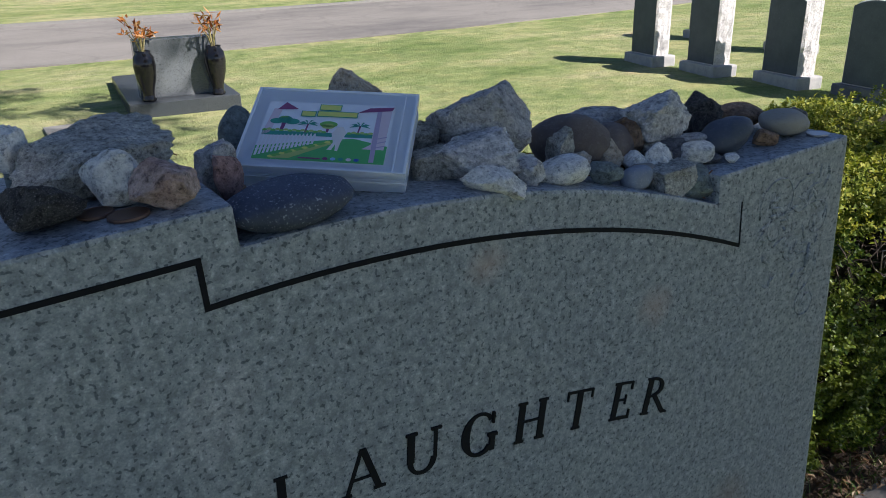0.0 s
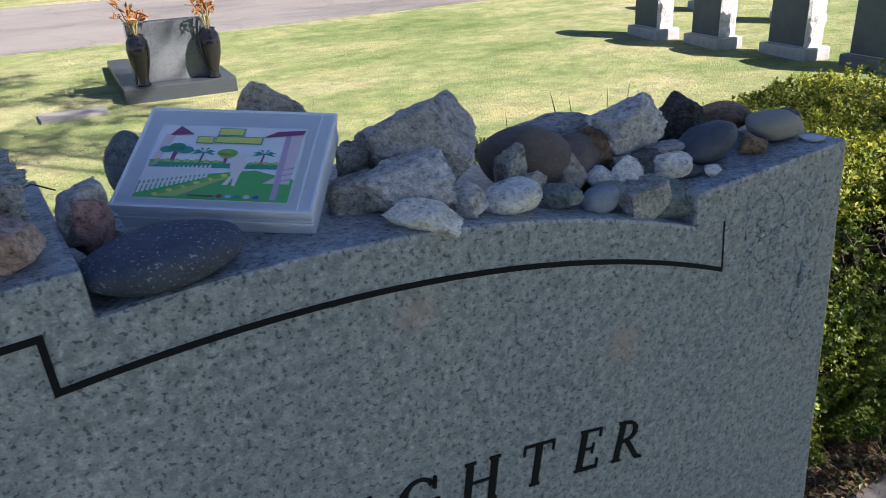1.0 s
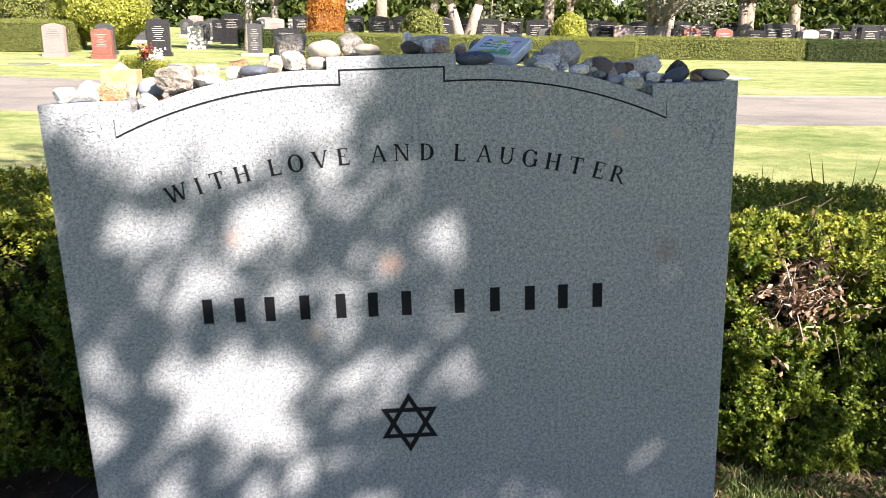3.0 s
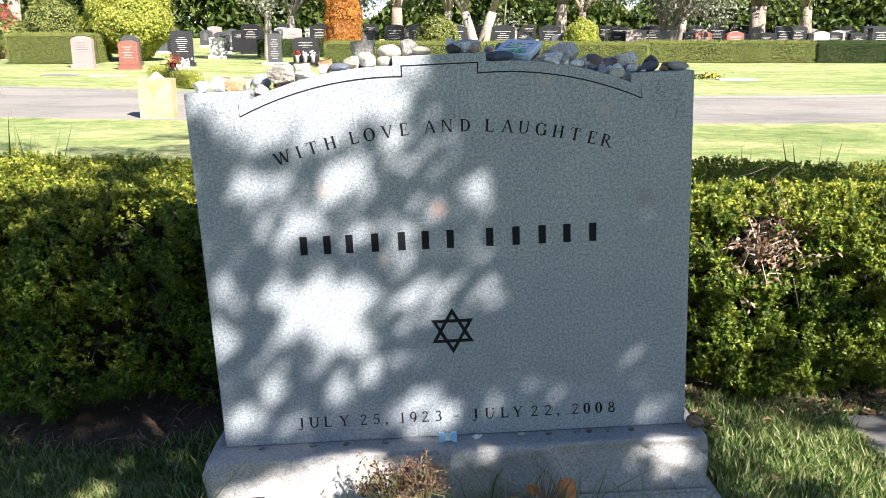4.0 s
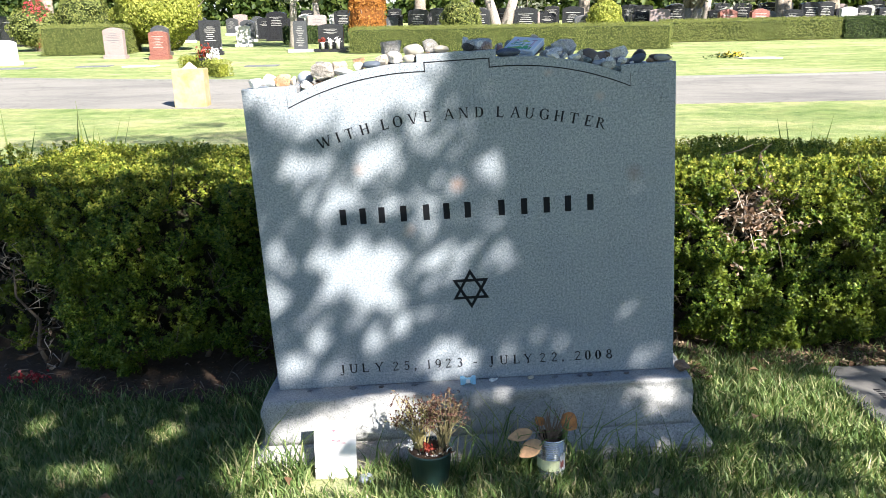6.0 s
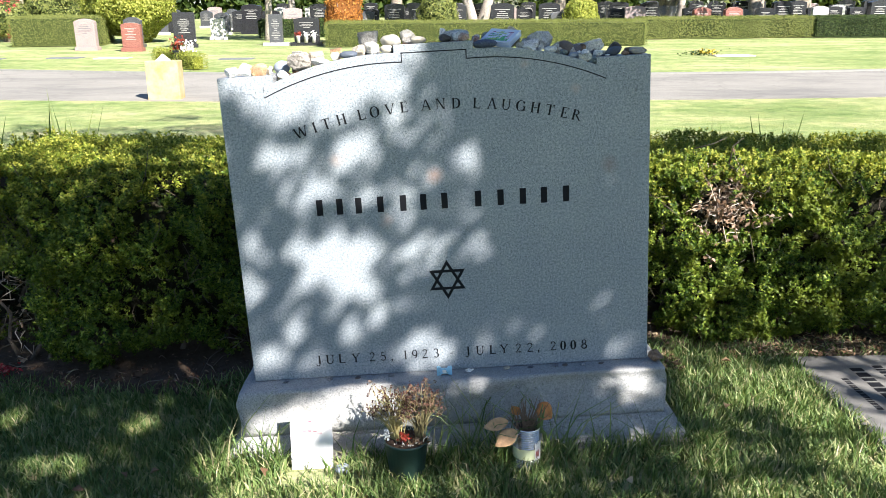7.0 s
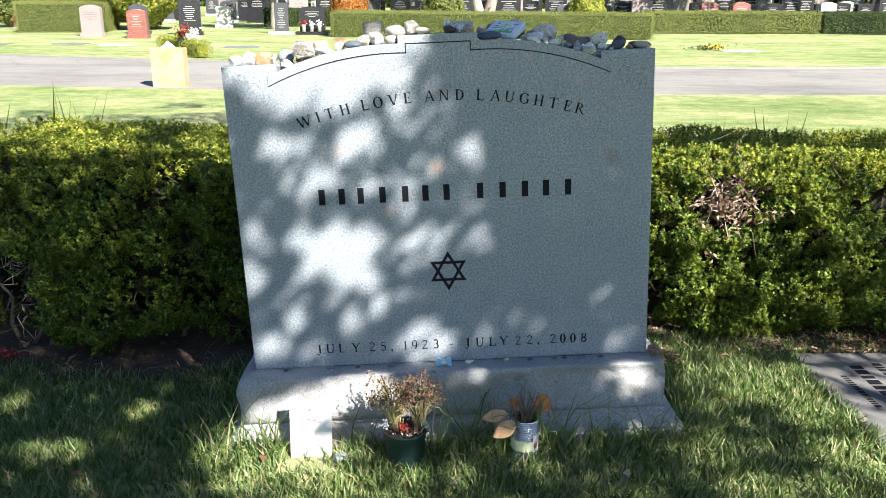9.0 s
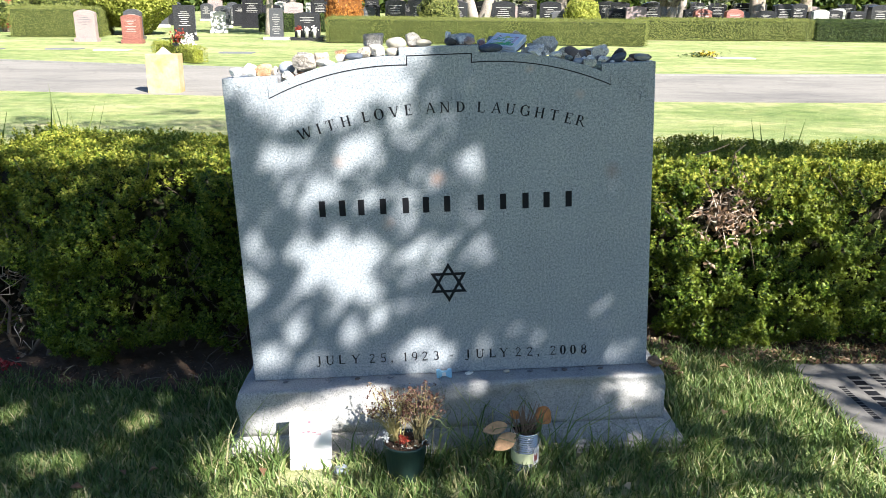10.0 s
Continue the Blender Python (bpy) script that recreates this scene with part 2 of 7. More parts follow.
ROCKS["orange"] = rocky("orange_sandstone", (0.516, 0.280, 0.140), (0.516, 0.393, 0.245), (0.437, 0.218, 0.105), 60, 0.85, 0.5)
ROCKS["peach"] = rocky("peach_coloured_stone", (0.541, 0.459, 0.349), (0.541, 0.541, 0.486), (0.541, 0.367, 0.257), 60, 0.8, 0.4)
ROCKS["wood"] = rocky("layered_grey_rock", (0.325, 0.293, 0.249), (0.498, 0.455, 0.401), (0.216, 0.195, 0.174), 40, 0.9, 1.0)


def lawn():
    m = shader("mown_lawn", 0.85, spec=0.2)
    at = coords(m)
    big = noisy(m, coords(m, (0.4, 1.1, 1)), 1.0, 7.0, 0.7)
    tone = ramp(m, (0.3, (0.17, 0.23, 0.085)), (0.45, (0.26, 0.315, 0.14)), (0.56, (0.355, 0.375, 0.2)), (0.7, (0.49, 0.45, 0.32)))
    link(m, big, "Fac", tone, "Fac")
    mid = noisy(m, at, 6.0, 6.0, 0.7)
    tone2 = ramp(m, (0.3, (0.55, 0.62, 0.55)), (0.7, (1.32, 1.25, 1.15)))
    link(m, mid, "Fac", tone2, "Fac")
    col = mixed(m, None, (tone, "Color"), (tone2, "Color"), "MULTIPLY", 0.8)
    tufts = noisy(m, coords(m, (2.2, 3.4, 1)), 1.0, 5.0, 0.65)
    tone4 = ramp(m, (0.34, (0.66, 0.8, 0.56)), (0.48, (0.98, 1.02, 0.94)), (0.64, (1.24, 1.12, 1.1)))
    link(m, tufts, "Fac", tone4, "Fac")
    col = mixed(m, None, (col, 2), (tone4, "Color"), "MULTIPLY", 0.9)
    streak = noisy(m, coords(m, (60, 160, 60)), 1.0, 4.0)
    tone3 = ramp(m, (0.3, (0.5, 0.54, 0.5)), (0.7, (1.3, 1.28, 1.2)))
    link(m, streak, "Fac", tone3, "Fac")
    col = mixed(m, None, (col, 2), (tone3, "Color"), "MULTIPLY", 0.7)
    link(m, col, 2, bsdf(m), "Base Color")
    bumped(m, streak, "Fac", 0.8, 0.02)
    return m


def asphalt():
    m = shader("worn_grey_asphalt", 0.9, spec=0.3)
    at = coords(m)
    big = noisy(m, coords(m, (0.35, 0.9, 1)), 1.0, 6.0, 0.7)
    tone = ramp(m, (0.3, (0.15, 0.145, 0.135)), (0.5, (0.235, 0.225, 0.2)), (0.75, (0.3, 0.285, 0.255)))
    link(m, big, "Fac", tone, "Fac")
    grit = noisy(m, at, 90.0, 3.0)
    g = ramp(m, (0.3, (0.75, 0.75, 0.75)), (0.7, (1.15, 1.15, 1.15)))
    link(m, grit, "Fac", g, "Fac")
    crack = node(m, "ShaderNodeTexVoronoi", Scale=0.7)
    crack.feature = "DISTANCE_TO_EDGE"
    warp = mixed(m, None, (at, "Vector"), (noisy(m, at, 1.4, 5.0), "Color"), "ADD", 0.7)
    link(m, warp, 2, crack, "Vector")
    line = ramp(m, (0.004, (0.45, 0.45, 0.46)), (0.02, (1, 1, 1)))
    link(m, crack, "Distance", line, "Fac")
    col = mixed(m, None, (tone, "Color"), (g, "Color"), "MULTIPLY", 0.9)
    col = mixed(m, None, (col, 2), (line, "Color"), "MULTIPLY", 0.25)
    link(m, col, 2, bsdf(m), "Base Color")
    bumped(m, grit, "Fac", 0.4, 0.01)
    return m


LAWN, ASPHALT = lawn(), asphalt()
FADED_INK = plain("faded_pale_lettering", (0.36, 0.35, 0.33), 0.8, relief=0)
KERB = plain("pale_concrete", (0.22, 0.22, 0.2), 0.85, scale=14.0)
SOIL = rocky("dry_brown_soil", (0.075, 0.052, 0.036), (0.12, 0.085, 0.058), (0.16, 0.12, 0.085), scale=45.0, rough=0.95, relief=0.45)
BLADE = leafy("grass_blades", (0.0, (0.06, 0.115, 0.03)), (0.4, (0.13, 0.205, 0.06)), (0.72, (0.225, 0.3, 0.105)), (0.88, (0.34, 0.35, 0.165)), (1.0, (0.5, 0.44, 0.28)), glow=0.3)
BLADE_FAR = leafy("lawn_grass", (0.0, (0.16, 0.225, 0.075)), (0.5, (0.275, 0.335, 0.15)), (0.85, (0.4, 0.425, 0.235)), (1.0, (0.54, 0.5, 0.35)), glow=0.45)
BOX_LEAF = leafy("boxwood_leaves", (0.0, (0.012, 0.03, 0.004)), (0.35, (0.06, 0.12, 0.014)), (0.75, (0.15, 0.225, 0.026)), (1.0, (0.32, 0.38, 0.06)), rough=0.42, glow=0.25, patch=7.0, patch_tint=(0.13, 0.165, 0.016))
# inner leaves, their colour darkened for the shade deep in the hedge
INNER_SHADE_LEAF = leafy("shade_darkened_inner_leaves", (0.0, (0.006, 0.012, 0.003)), (0.8, (0.016, 0.03, 0.006)), (1.0, (0.06, 0.045, 0.02)), rough=0.7, glow=0.05)
# yellow-green of new shoots, lightened for sunlight on the hedge's top
BOX_SUNLIT = leafy("sun_lightened_boxwood_leaves", (0.0, (0.08, 0.125, 0.012)), (0.5, (0.23, 0.28, 0.03)), (1.0, (0.45, 0.44, 0.075)), rough=0.6, glow=0.3)
TWIG = rocky("grey_brown_twigs", (0.16, 0.12, 0.09), (0.3, 0.25, 0.2), (0.22, 0.17, 0.13), scale=40.0, relief=0.4)
DEAD_TWIG = rocky("pale_dead_twigs", (0.42, 0.34, 0.27), (0.58, 0.5, 0.42), (0.34, 0.27, 0.21), scale=40.0, relief=0.4)
WITHERED = leafy("withered_hedge_leaves", (0.0, (0.1, 0.06, 0.035)), (0.5, (0.25, 0.16, 0.1)), (1.0, (0.46, 0.34, 0.25)), glow=0.15)
DARK_TWIG = rocky("dark_hedge_stems", (0.08, 0.06, 0.045), (0.16, 0.13, 0.1), (0.1, 0.08, 0.06), scale=40.0, relief=0.4)
WEED = leafy("weed_blades", (0.0, (0.03, 0.06, 0.012)), (0.6, (0.06, 0.1, 0.02)), (1.0, (0.14, 0.18, 0.05)), glow=0.2)
# the shade inside the hedge is put into this near-black colour
CORE_SHADE = rocky("hedge_core_shade", (0.012, 0.012, 0.007), (0.03, 0.028, 0.014), (0.05, 0.04, 0.025), scale=60.0, rough=0.95, relief=0.8)
CRUMBS = leafy("brown_leaf_crumbs", (0.0, (0.06, 0.03, 0.018)), (0.7, (0.16, 0.085, 0.05)), (1.0, (0.3, 0.2, 0.13)), glow=0.05)
PETAL_RED = leafy("fallen_red_petals", (0.0, (0.3, 0.02, 0.025)), (0.7, (0.5, 0.05, 0.06)), (1.0, (0.65, 0.3, 0.25)), glow=0.2)
BARK = rocky("tree_bark", (0.2, 0.16, 0.12), (0.36, 0.31, 0.25), (0.12, 0.1, 0.08), scale=8.0, relief=1.0)
PALM_BARK = rocky("pale_palm_bark", (0.28, 0.245, 0.205), (0.38, 0.335, 0.285), (0.2, 0.17, 0.14), scale=6.0, relief=0.8)
TREE_LEAF = leafy("tree_leaves", (0.0, (0.02, 0.04, 0.01)), (0.6, (0.06, 0.1, 0.02)), (1.0, (0.16, 0.2, 0.05)), glow=0.35)
SHADE_LEAF = leafy("shade_tree_leaves", (0.0, (0.02, 0.035, 0.012)), (1.0, (0.06, 0.08, 0.03)), glow=0.06)
OLIVE_LEAF = leafy("silvery_olive_leaves", (0.0, (0.08, 0.1, 0.06)), (0.6, (0.2, 0.22, 0.16)), (1.0, (0.4, 0.4, 0.33)), glow=0.25)
LIME_LEAF = leafy("yellow_green_leaves", (0.0, (0.16, 0.2, 0.03)), (0.5, (0.31, 0.35, 0.06)), (1.0, (0.47, 0.47, 0.11)), glow=0.35)
RUST_LEAF = leafy("orange_brown_leaves", (0.0, (0.2, 0.08, 0.015)), (0.5, (0.42, 0.17, 0.03)), (1.0, (0.55, 0.27, 0.06)), glow=0.3)
DRY_LEAF = leafy("dry_fallen_leaves", (0.0, (0.09, 0.05, 0.03)), (0.4, (0.22, 0.13, 0.07)), (0.8, (0.36, 0.26, 0.16)), (1.0, (0.55, 0.45, 0.3)), glow=0.15)


# ---- building helpers ----
def mesh_from(name, verts, faces, smooth=False):
    me = bpy.data.meshes.new(name)
    me.from_pydata([tuple(v) for v in verts], [], [tuple(f) for f in faces])
    if smooth:
        me.polygons.foreach_set("use_smooth", np.ones(len(me.polygons), dtype=bool))
    me.update()
    return me


def part(name, shape, material, parent=None, label="", smooth=False):
    """Link a bmesh or a mesh as one object under a thing or a part."""
    if isinstance(shape, bmesh.types.BMesh):
        me = bpy.data.meshes.new(name)
        shape.to_mesh(me)
        shape.free()
        if smooth:
            me.polygons.foreach_set("use_smooth", np.ones(len(me.polygons), dtype=bool))
    else:
        me = shape
    if not me.materials:
        me.materials.append(material)
    ob = new(name, me)
    if parent:
        ob.parent = parent
    if label:
        ob["label"] = label
    return ob


def thing(name, m, label, category, group="", kind=""):
    ob = new(name)
    ob.empty_display_size = 0.05
    ob.matrix_world = m
    return tagged(ob, label, category, group, kind)


def block(bm, lo, hi, bevel=0.0, m=None):
    r = bmesh.ops.create_cube(bm, size=1.0)
    size = Vector(hi) - Vector(lo)
    mid = (Vector(hi) + Vector(lo)) / 2
    bmesh.ops.transform(bm, verts=r["verts"], matrix=(m or Matrix()) @ Matrix.Translation(mid) @ Matrix.Diagonal((*size, 1)))
    if bevel:
        edges = list({e for v in r["verts"] for e in v.link_edges})
        bmesh.ops.bevel(bm, geom=edges, offset=bevel, segments=2, affect="EDGES", profile=0.6)
    return bm


def boxed(lo, hi, bevel=0.0):
    return block(bmesh.new(), lo, hi, bevel)


def prism(outline, y0, y1, bevel=0.0, segments=2):
    """An outline in x and z, given depth from y0 to y1."""
    bm = bmesh.new()
    front = [bm.verts.new((x, y0, z)) for x, z in outline]
    f = bm.faces.new(front)
    r = bmesh.ops.extrude_face_region(bm, geom=[f])
    back = [v for v in r["geom"] if isinstance(v, bmesh.types.BMVert)]
    bmesh.ops.translate(bm, verts=back, vec=(0, y1 - y0, 0))
    bmesh.ops.recalc_face_normals(bm, faces=bm.faces)
    if bevel:
        sharp = [e for e in bm.edges if e.calc_face_angle(0) > 0.5]
        bmesh.ops.bevel(bm, geom=sharp, offset=bevel, segments=segments, affect="EDGES", profile=0.6)
    return bm


def lathe(profile, turns=24):
    """A profile of (radius, height) turned about z."""
    verts, faces = [], []
    for r, z in profile:
        for i in range(turns):
            a = 2 * math.pi * i / turns
            verts.append((r * math.cos(a), r * math.sin(a), z))
    for j in range(len(profile) - 1):
        for i in range(turns):
            k = (i + 1) % turns
            faces.append((j * turns + i, j * turns + k, (j + 1) * turns + k, (j + 1) * turns + i))
    return verts, faces


def tube(points, radii, sides=6):
    """A tapered tube along points."""
    verts, faces = [], []
    pts = [Vector(p) for p in points]
    for i, p in enumerate(pts):
        d = (pts[min(i + 1, len(pts) - 1)] - pts[max(i - 1, 0)]).normalized()
        a = d.orthogonal().normalized()
        b = d.cross(a)
        r = radii[i] if isinstance(radii, (list, tuple)) else radii
        for k in range(sides):
            t = 2 * math.pi * k / sides
            verts.append(p + r * (math.cos(t) * a + math.sin(t) * b))
    for i in range(len(pts) - 1):
        for k in range(sides):
            n = (k + 1) % sides
            faces.append((i * sides + k, i * sides + n, (i + 1) * sides + n, (i + 1) * sides + k))
    faces.append(tuple(range(sides))[::-1])
    faces.append(tuple(range((len(pts) - 1) * sides, len(pts) * sides)))
    return verts, faces


def gathered(pieces):
    verts, faces = [], []
    for v, f in pieces:
        n = len(verts)
        verts += v
        faces += [tuple(i + n for i in q) for q in f]
    return verts, faces


def leaves(name, at, normal, length, width, rng, fold=0.25, way=None):
    """Many small folded leaves: four corners each, at the given places, facing about the given way."""
    n = len(at)
    normal = normal / np.maximum(np.linalg.norm(normal, axis=1, keepdims=True), 1e-6)
    rand = rng.normal(size=(n, 3))
    along = np.cross(normal, rand) if way is None else way - normal * np.sum(way * normal, axis=1, keepdims=True)
    along /= np.maximum(np.linalg.norm(along, axis=1, keepdims=True), 1e-6)
    side = np.cross(normal, along)
    L = (length * rng.uniform(0.7, 1.3, n))[:, None]
    W = (width * rng.uniform(0.7, 1.3, n))[:, None]
    lift = normal * (W * fold)
    v = np.empty((n, 4, 3), dtype=np.float32)
    v[:, 0] = at - along * L / 2
    v[:, 1] = at + side * W / 2 + lift
    v[:, 2] = at + along * L / 2
    v[:, 3] = at - side * W / 2 + lift
    i = np.arange(n, dtype=np.int32)[:, None] * 4
    tri = np.concatenate([i + np.array([[0, 1, 2]]), i + np.array([[0, 2, 3]])], axis=1).reshape(-1)
    me = bpy.data.meshes.new(name)
    me.vertices.add(n * 4)
    me.vertices.foreach_set("co", v.reshape(-1))
    me.loops.add(len(tri))
    me.loops.foreach_set("vertex_index", tri.astype(np.int32))
    me.polygons.add(n * 2)
    me.polygons.foreach_set("loop_start", np.arange(0, n * 6, 3, dtype=np.int32))
    me.update(calc_edges=True)
    return me


def blades(name, x, y, z, height, width, lean, rng):
    """Grass: each blade a bent strip of three triangles."""
    n = len(x)
    a = rng.uniform(0, 2 * math.pi, n)
    dx, dy = np.cos(a), np.sin(a)
    b = rng.uniform(0, 2 * math.pi, n)
    sx, sy = np.cos(b) * width / 2, np.sin(b) * width / 2
    ln = lean * height * rng.uniform(0.2, 1.2, n)
    v = np.empty((n, 5, 3), dtype=np.float32)
    mid = 0.55
    v[:, 0] = np.stack([x - sx, y - sy, z], 1)
    v[:, 1] = np.stack([x + sx, y + sy, z], 1)
    v[:, 2] = np.stack([x - sx * 0.7 + dx * ln * 0.3, y - sy * 0.7 + dy * ln * 0.3, z + height * mid], 1)
    v[:, 3] = np.stack([x + sx * 0.7 + dx * ln * 0.3, y + sy * 0.7 + dy * ln * 0.3, z + height * mid], 1)
    v[:, 4] = np.stack([x + dx * ln, y + dy * ln, z + height], 1)
    i = np.arange(n, dtype=np.int32)[:, None] * 5
    tri = np.concatenate([i + np.array([[0, 1, 3]]), i + np.array([[0, 3, 2]]), i + np.array([[2, 3, 4]])], axis=1).reshape(-1)
    me = bpy.data.meshes.new(name)
    me.vertices.add(n * 5)
    me.vertices.foreach_set("co", v.reshape(-1))
    me.loops.add(len(tri))
    me.loops.foreach_set("vertex_index", tri.astype(np.int32))
    me.polygons.add(n * 3)
    me.polygons.foreach_set("loop_start", np.arange(0, n * 9, 3, dtype=np.int32))
    me.update(calc_edges=True)
    return me


# ---- ground and road ----
def ground_z(x, y):
    """The lawn rises away from the headstone, and tips a little with it close by."""
    x, y = np.asarray(x, float), np.asarray(y, float)
    z = np.where(y < 22, 0.028 * np.maximum(y, -12), 0.616 + 0.026 * (np.minimum(y, 62) - 22))
    return z + 0.03 * x * np.exp(-(x * x + y * y) / 1.6)


def gz(x, y):
    return float(ground_z(x, y))


def sheet(name, xs, ys, raise_by=0.0):
    X, Y = np.meshgrid(xs, ys)
    Z = ground_z(X, Y) + raise_by
    verts = np.stack([X, Y, Z], -1).reshape(-1, 3)
    w = len(xs)
    faces = [(j * w + i, j * w + i + 1, (j + 1) * w + i + 1, (j + 1) * w + i) for j in range(len(ys) - 1) for i in range(w - 1)]
    return mesh_from(name, verts, faces, True)


near = np.arange(-3, 3.01, 0.1)
ground = part("ground", sheet("ground", np.concatenate([[-900, -300, -120, -60, -30, -15, -8, -5], near, [5, 8, 15, 30, 60, 120, 300, 900]]),
                              np.concatenate([[-900, -300, -100, -40, -12, -6], near, [5, 8, 14, 22, 30, 45, 62, 70, 120, 300, 900]])), LAWN)
tagged(ground, "sunlit mown cemetery lawn, green with dry yellow patches", "lawn", kind="structure")


def road_near(x):
    return 8.15 + 0.0085 * (x - 3) ** 2


def road_far(x):
    return 11.6 + (0.018 if x > 4 else 0.0125) * (x - 4) ** 2


def strip(name, low, high, xs, lift, depth):
    verts, faces = [], []
    for x in xs:
        for y in (low(x), high(x)):
            verts += [(x, y, gz(x, y) + lift), (x, y, gz(x, y) + lift - depth)]
    for i in range(len(xs) - 1):
        a, b = i * 4, i * 4 + 4
        faces += [(a, b, b + 2, a + 2), (a, a + 1, b + 1, b), (a + 2, b + 2, b + 3, a + 3)]
    return mesh_from(name, verts, faces)


xs = [x * 0.8 for x in range(-30, 46)]
road = part("road", strip("road", road_near, road_far, xs, 0.012, 0.05), ASPHALT)
tagged(road, "worn pale grey asphalt cemetery drive with cracks", "road", kind="structure")
kerb = part("kerb", strip("kerb", road_far, lambda x: road_far(x) + 0.11, xs, 0.04, 0.09), KERB)
tagged(kerb, "low pale concrete kerb along the drive", "kerb", kind="structure")

# ---- the headstone ----
headstone = thing("headstone", STONE, "grey granite headstone with an arched top and black lettering", "headstone")


def arch(x):
    return 0.443 + math.sqrt(0.804 ** 2 - (abs(x) - 0.137) ** 2)


def groove_z(x):
    return 0.386 + math.sqrt(0.836 ** 2 - (abs(x) - 0.126) ** 2)


def stone_top(x):
    a = abs(x)
    return 1.268 if a < 0.11 else arch(x) if a < 0.45 else 1.205


DEPTH = 0.15
right = [(0.6, 0.3), (0.6, 1.205), (0.45, 1.205)] + [(x, arch(x)) for x in np.linspace(0.45, 0.11, 18)] + [(0.11, 1.268)]
outline = right + [(-x, z) for x, z in reversed(right)]
die = part("die", prism(outline, 0.0, DEPTH, 0.0025), GRANITE, headstone)


def rough_block(lo, hi, step, depth, seed, skew=0.0):
    """A block with a rock-pitched front and ends."""
    nx, nz = int((hi[0] - lo[0]) / step), max(3, int((hi[2] - lo[2]) / step))
    ny = int((hi[1] - lo[1]) / step)
    bm = boxed(lo, hi)
    bmesh.ops.subdivide_edges(bm, edges=[e for e in bm.edges if abs((e.verts[0].co - e.verts[1].co).x) > 0.1], cuts=nx, use_grid_fill=True)
    bmesh.ops.subdivide_edges(bm, edges=[e for e in bm.edges if abs((e.verts[0].co - e.verts[1].co).z) > 0.05], cuts=nz, use_grid_fill=True)
    bmesh.ops.subdivide_edges(bm, edges=[e for e in bm.edges if abs((e.verts[0].co - e.verts[1].co).y) > 0.1], cuts=ny, use_grid_fill=True)
    mid = [(a + b) / 2 for a, b in zip(lo, hi)]
    for v in bm.verts:
        c = v.co.copy()
        up = (c.z - lo[2]) / (hi[2] - lo[2])
        edge = min(1.0, min(up, 1 - up) * 5 + 0.15)
        d = noise.fractal((c * 14) + Vector((seed, 0, 0)), 1.0, 2.0, 4) * 0.5 + noise.noise(c * 5 + Vector((0, seed, 0)))
        ledge = noise.noise(Vector((c.x * 3.1, seed, c.z * 9)))
        facet = noise.cell(Vector((c.x * 9 + 0.6 * d, c.y * 9 + seed, c.z * 16 + 0.8 * d)))
        push = depth * (0.5 * d + 0.6 * max(0, ledge) + 0.12 * facet) * edge
        if abs(c.y - lo[1]) < 1e-4:
            v.co.y -= push
        if abs(abs(c.x - mid[0]) - (hi[0] - lo[0]) / 2) < 1e-4 and c.y < hi[1] - 1e-4:
            v.co.x += math.copysign(push * 0.8, c.x - mid[0])
    return bm


base = part("base", rough_block((-0.632, -0.075, 0.155), (0.632, 0.225, 0.2985), 0.014, 0.042, 3.0), GRANITE_ROUGH, headstone,
            "rock-pitched granite base", True)


def sloped_slab():
    bm = bmesh.new()
    rings = []
    for x, y0, y1, z in ((0.695, -0.13, 0.29, -0.12), (0.69, -0.125, 0.285, 0.105), (0.64, -0.085, 0.24, 0.1545)):
        rings.append([bm.verts.new(p) for p in ((-x, y0, z), (x, y0, z), (x, y1, z), (-x, y1, z))])
    for a, b in zip(rings, rings[1:]):
        for i in range(4):
            bm.faces.new((a[i], a[(i + 1) % 4], b[(i + 1) % 4], b[i]))
    bm.faces.new(rings[-1])
    bm.faces.new(rings[0][::-1])
    bmesh.ops.recalc_face_normals(bm, faces=bm.faces)
    bmesh.ops.bevel(bm, geom=list(bm.edges), offset=0.006, segments=2, affect="EDGES")
    return bm


part("plinth", sloped_slab(), GRANITE_SLAB, headstone, "sloping worn granite footing slab")

# the black incised line that follows the top
FACE = -0.0009


def ribbon(points, width, y0, y1):
    """A band of the given width along points in x and z."""
    bm = bmesh.new()
    pts = [Vector((x, 0, z)) for x, z in points]
    left, rightside = [], []
    for i, p in enumerate(pts):
        d0 = (p - pts[i - 1]).normalized() if i else (pts[1] - p).normalized()
        d1 = (pts[i + 1] - p).normalized() if i < len(pts) - 1 else d0
        t = (d0 + d1).normalized()
        nrm = Vector((-t.z, 0, t.x))
        k = width / 2 / max(0.4, nrm.dot(Vector((-d0.z, 0, d0.x))))
        left.append(bm.verts.new(p + nrm * k + Vector((0, y0, 0))))
        rightside.append(bm.verts.new(p - nrm * k + Vector((0, y0, 0))))
    faces = [bm.faces.new((left[i], left[i + 1], rightside[i + 1], rightside[i])) for i in range(len(pts) - 1)]
    r = bmesh.ops.extrude_face_region(bm, geom=faces)
    bmesh.ops.translate(bm, verts=[v for v in r["geom"] if isinstance(v, bmesh.types.BMVert)], vec=(0, y1 - y0, 0))
    bmesh.ops.recalc_face_normals(bm, faces=bm.faces)
    return bm


side = [(x, groove_z(x)) for x in np.linspace(0.475, 0.089, 22)] + [(0.089, 1.2455)]
part("incised_line", ribbon([(-x, z) for x, z in side] + side[::-1], 0.0029, FACE, 0.002), INK, die, "black painted incised line")
for s in (-1, 1):
    part("incised_tick", ribbon([(s * 0.475, 1.1475), (s * 0.475, 1.18)], 0.0006, FACE, 0.002), INK, die)


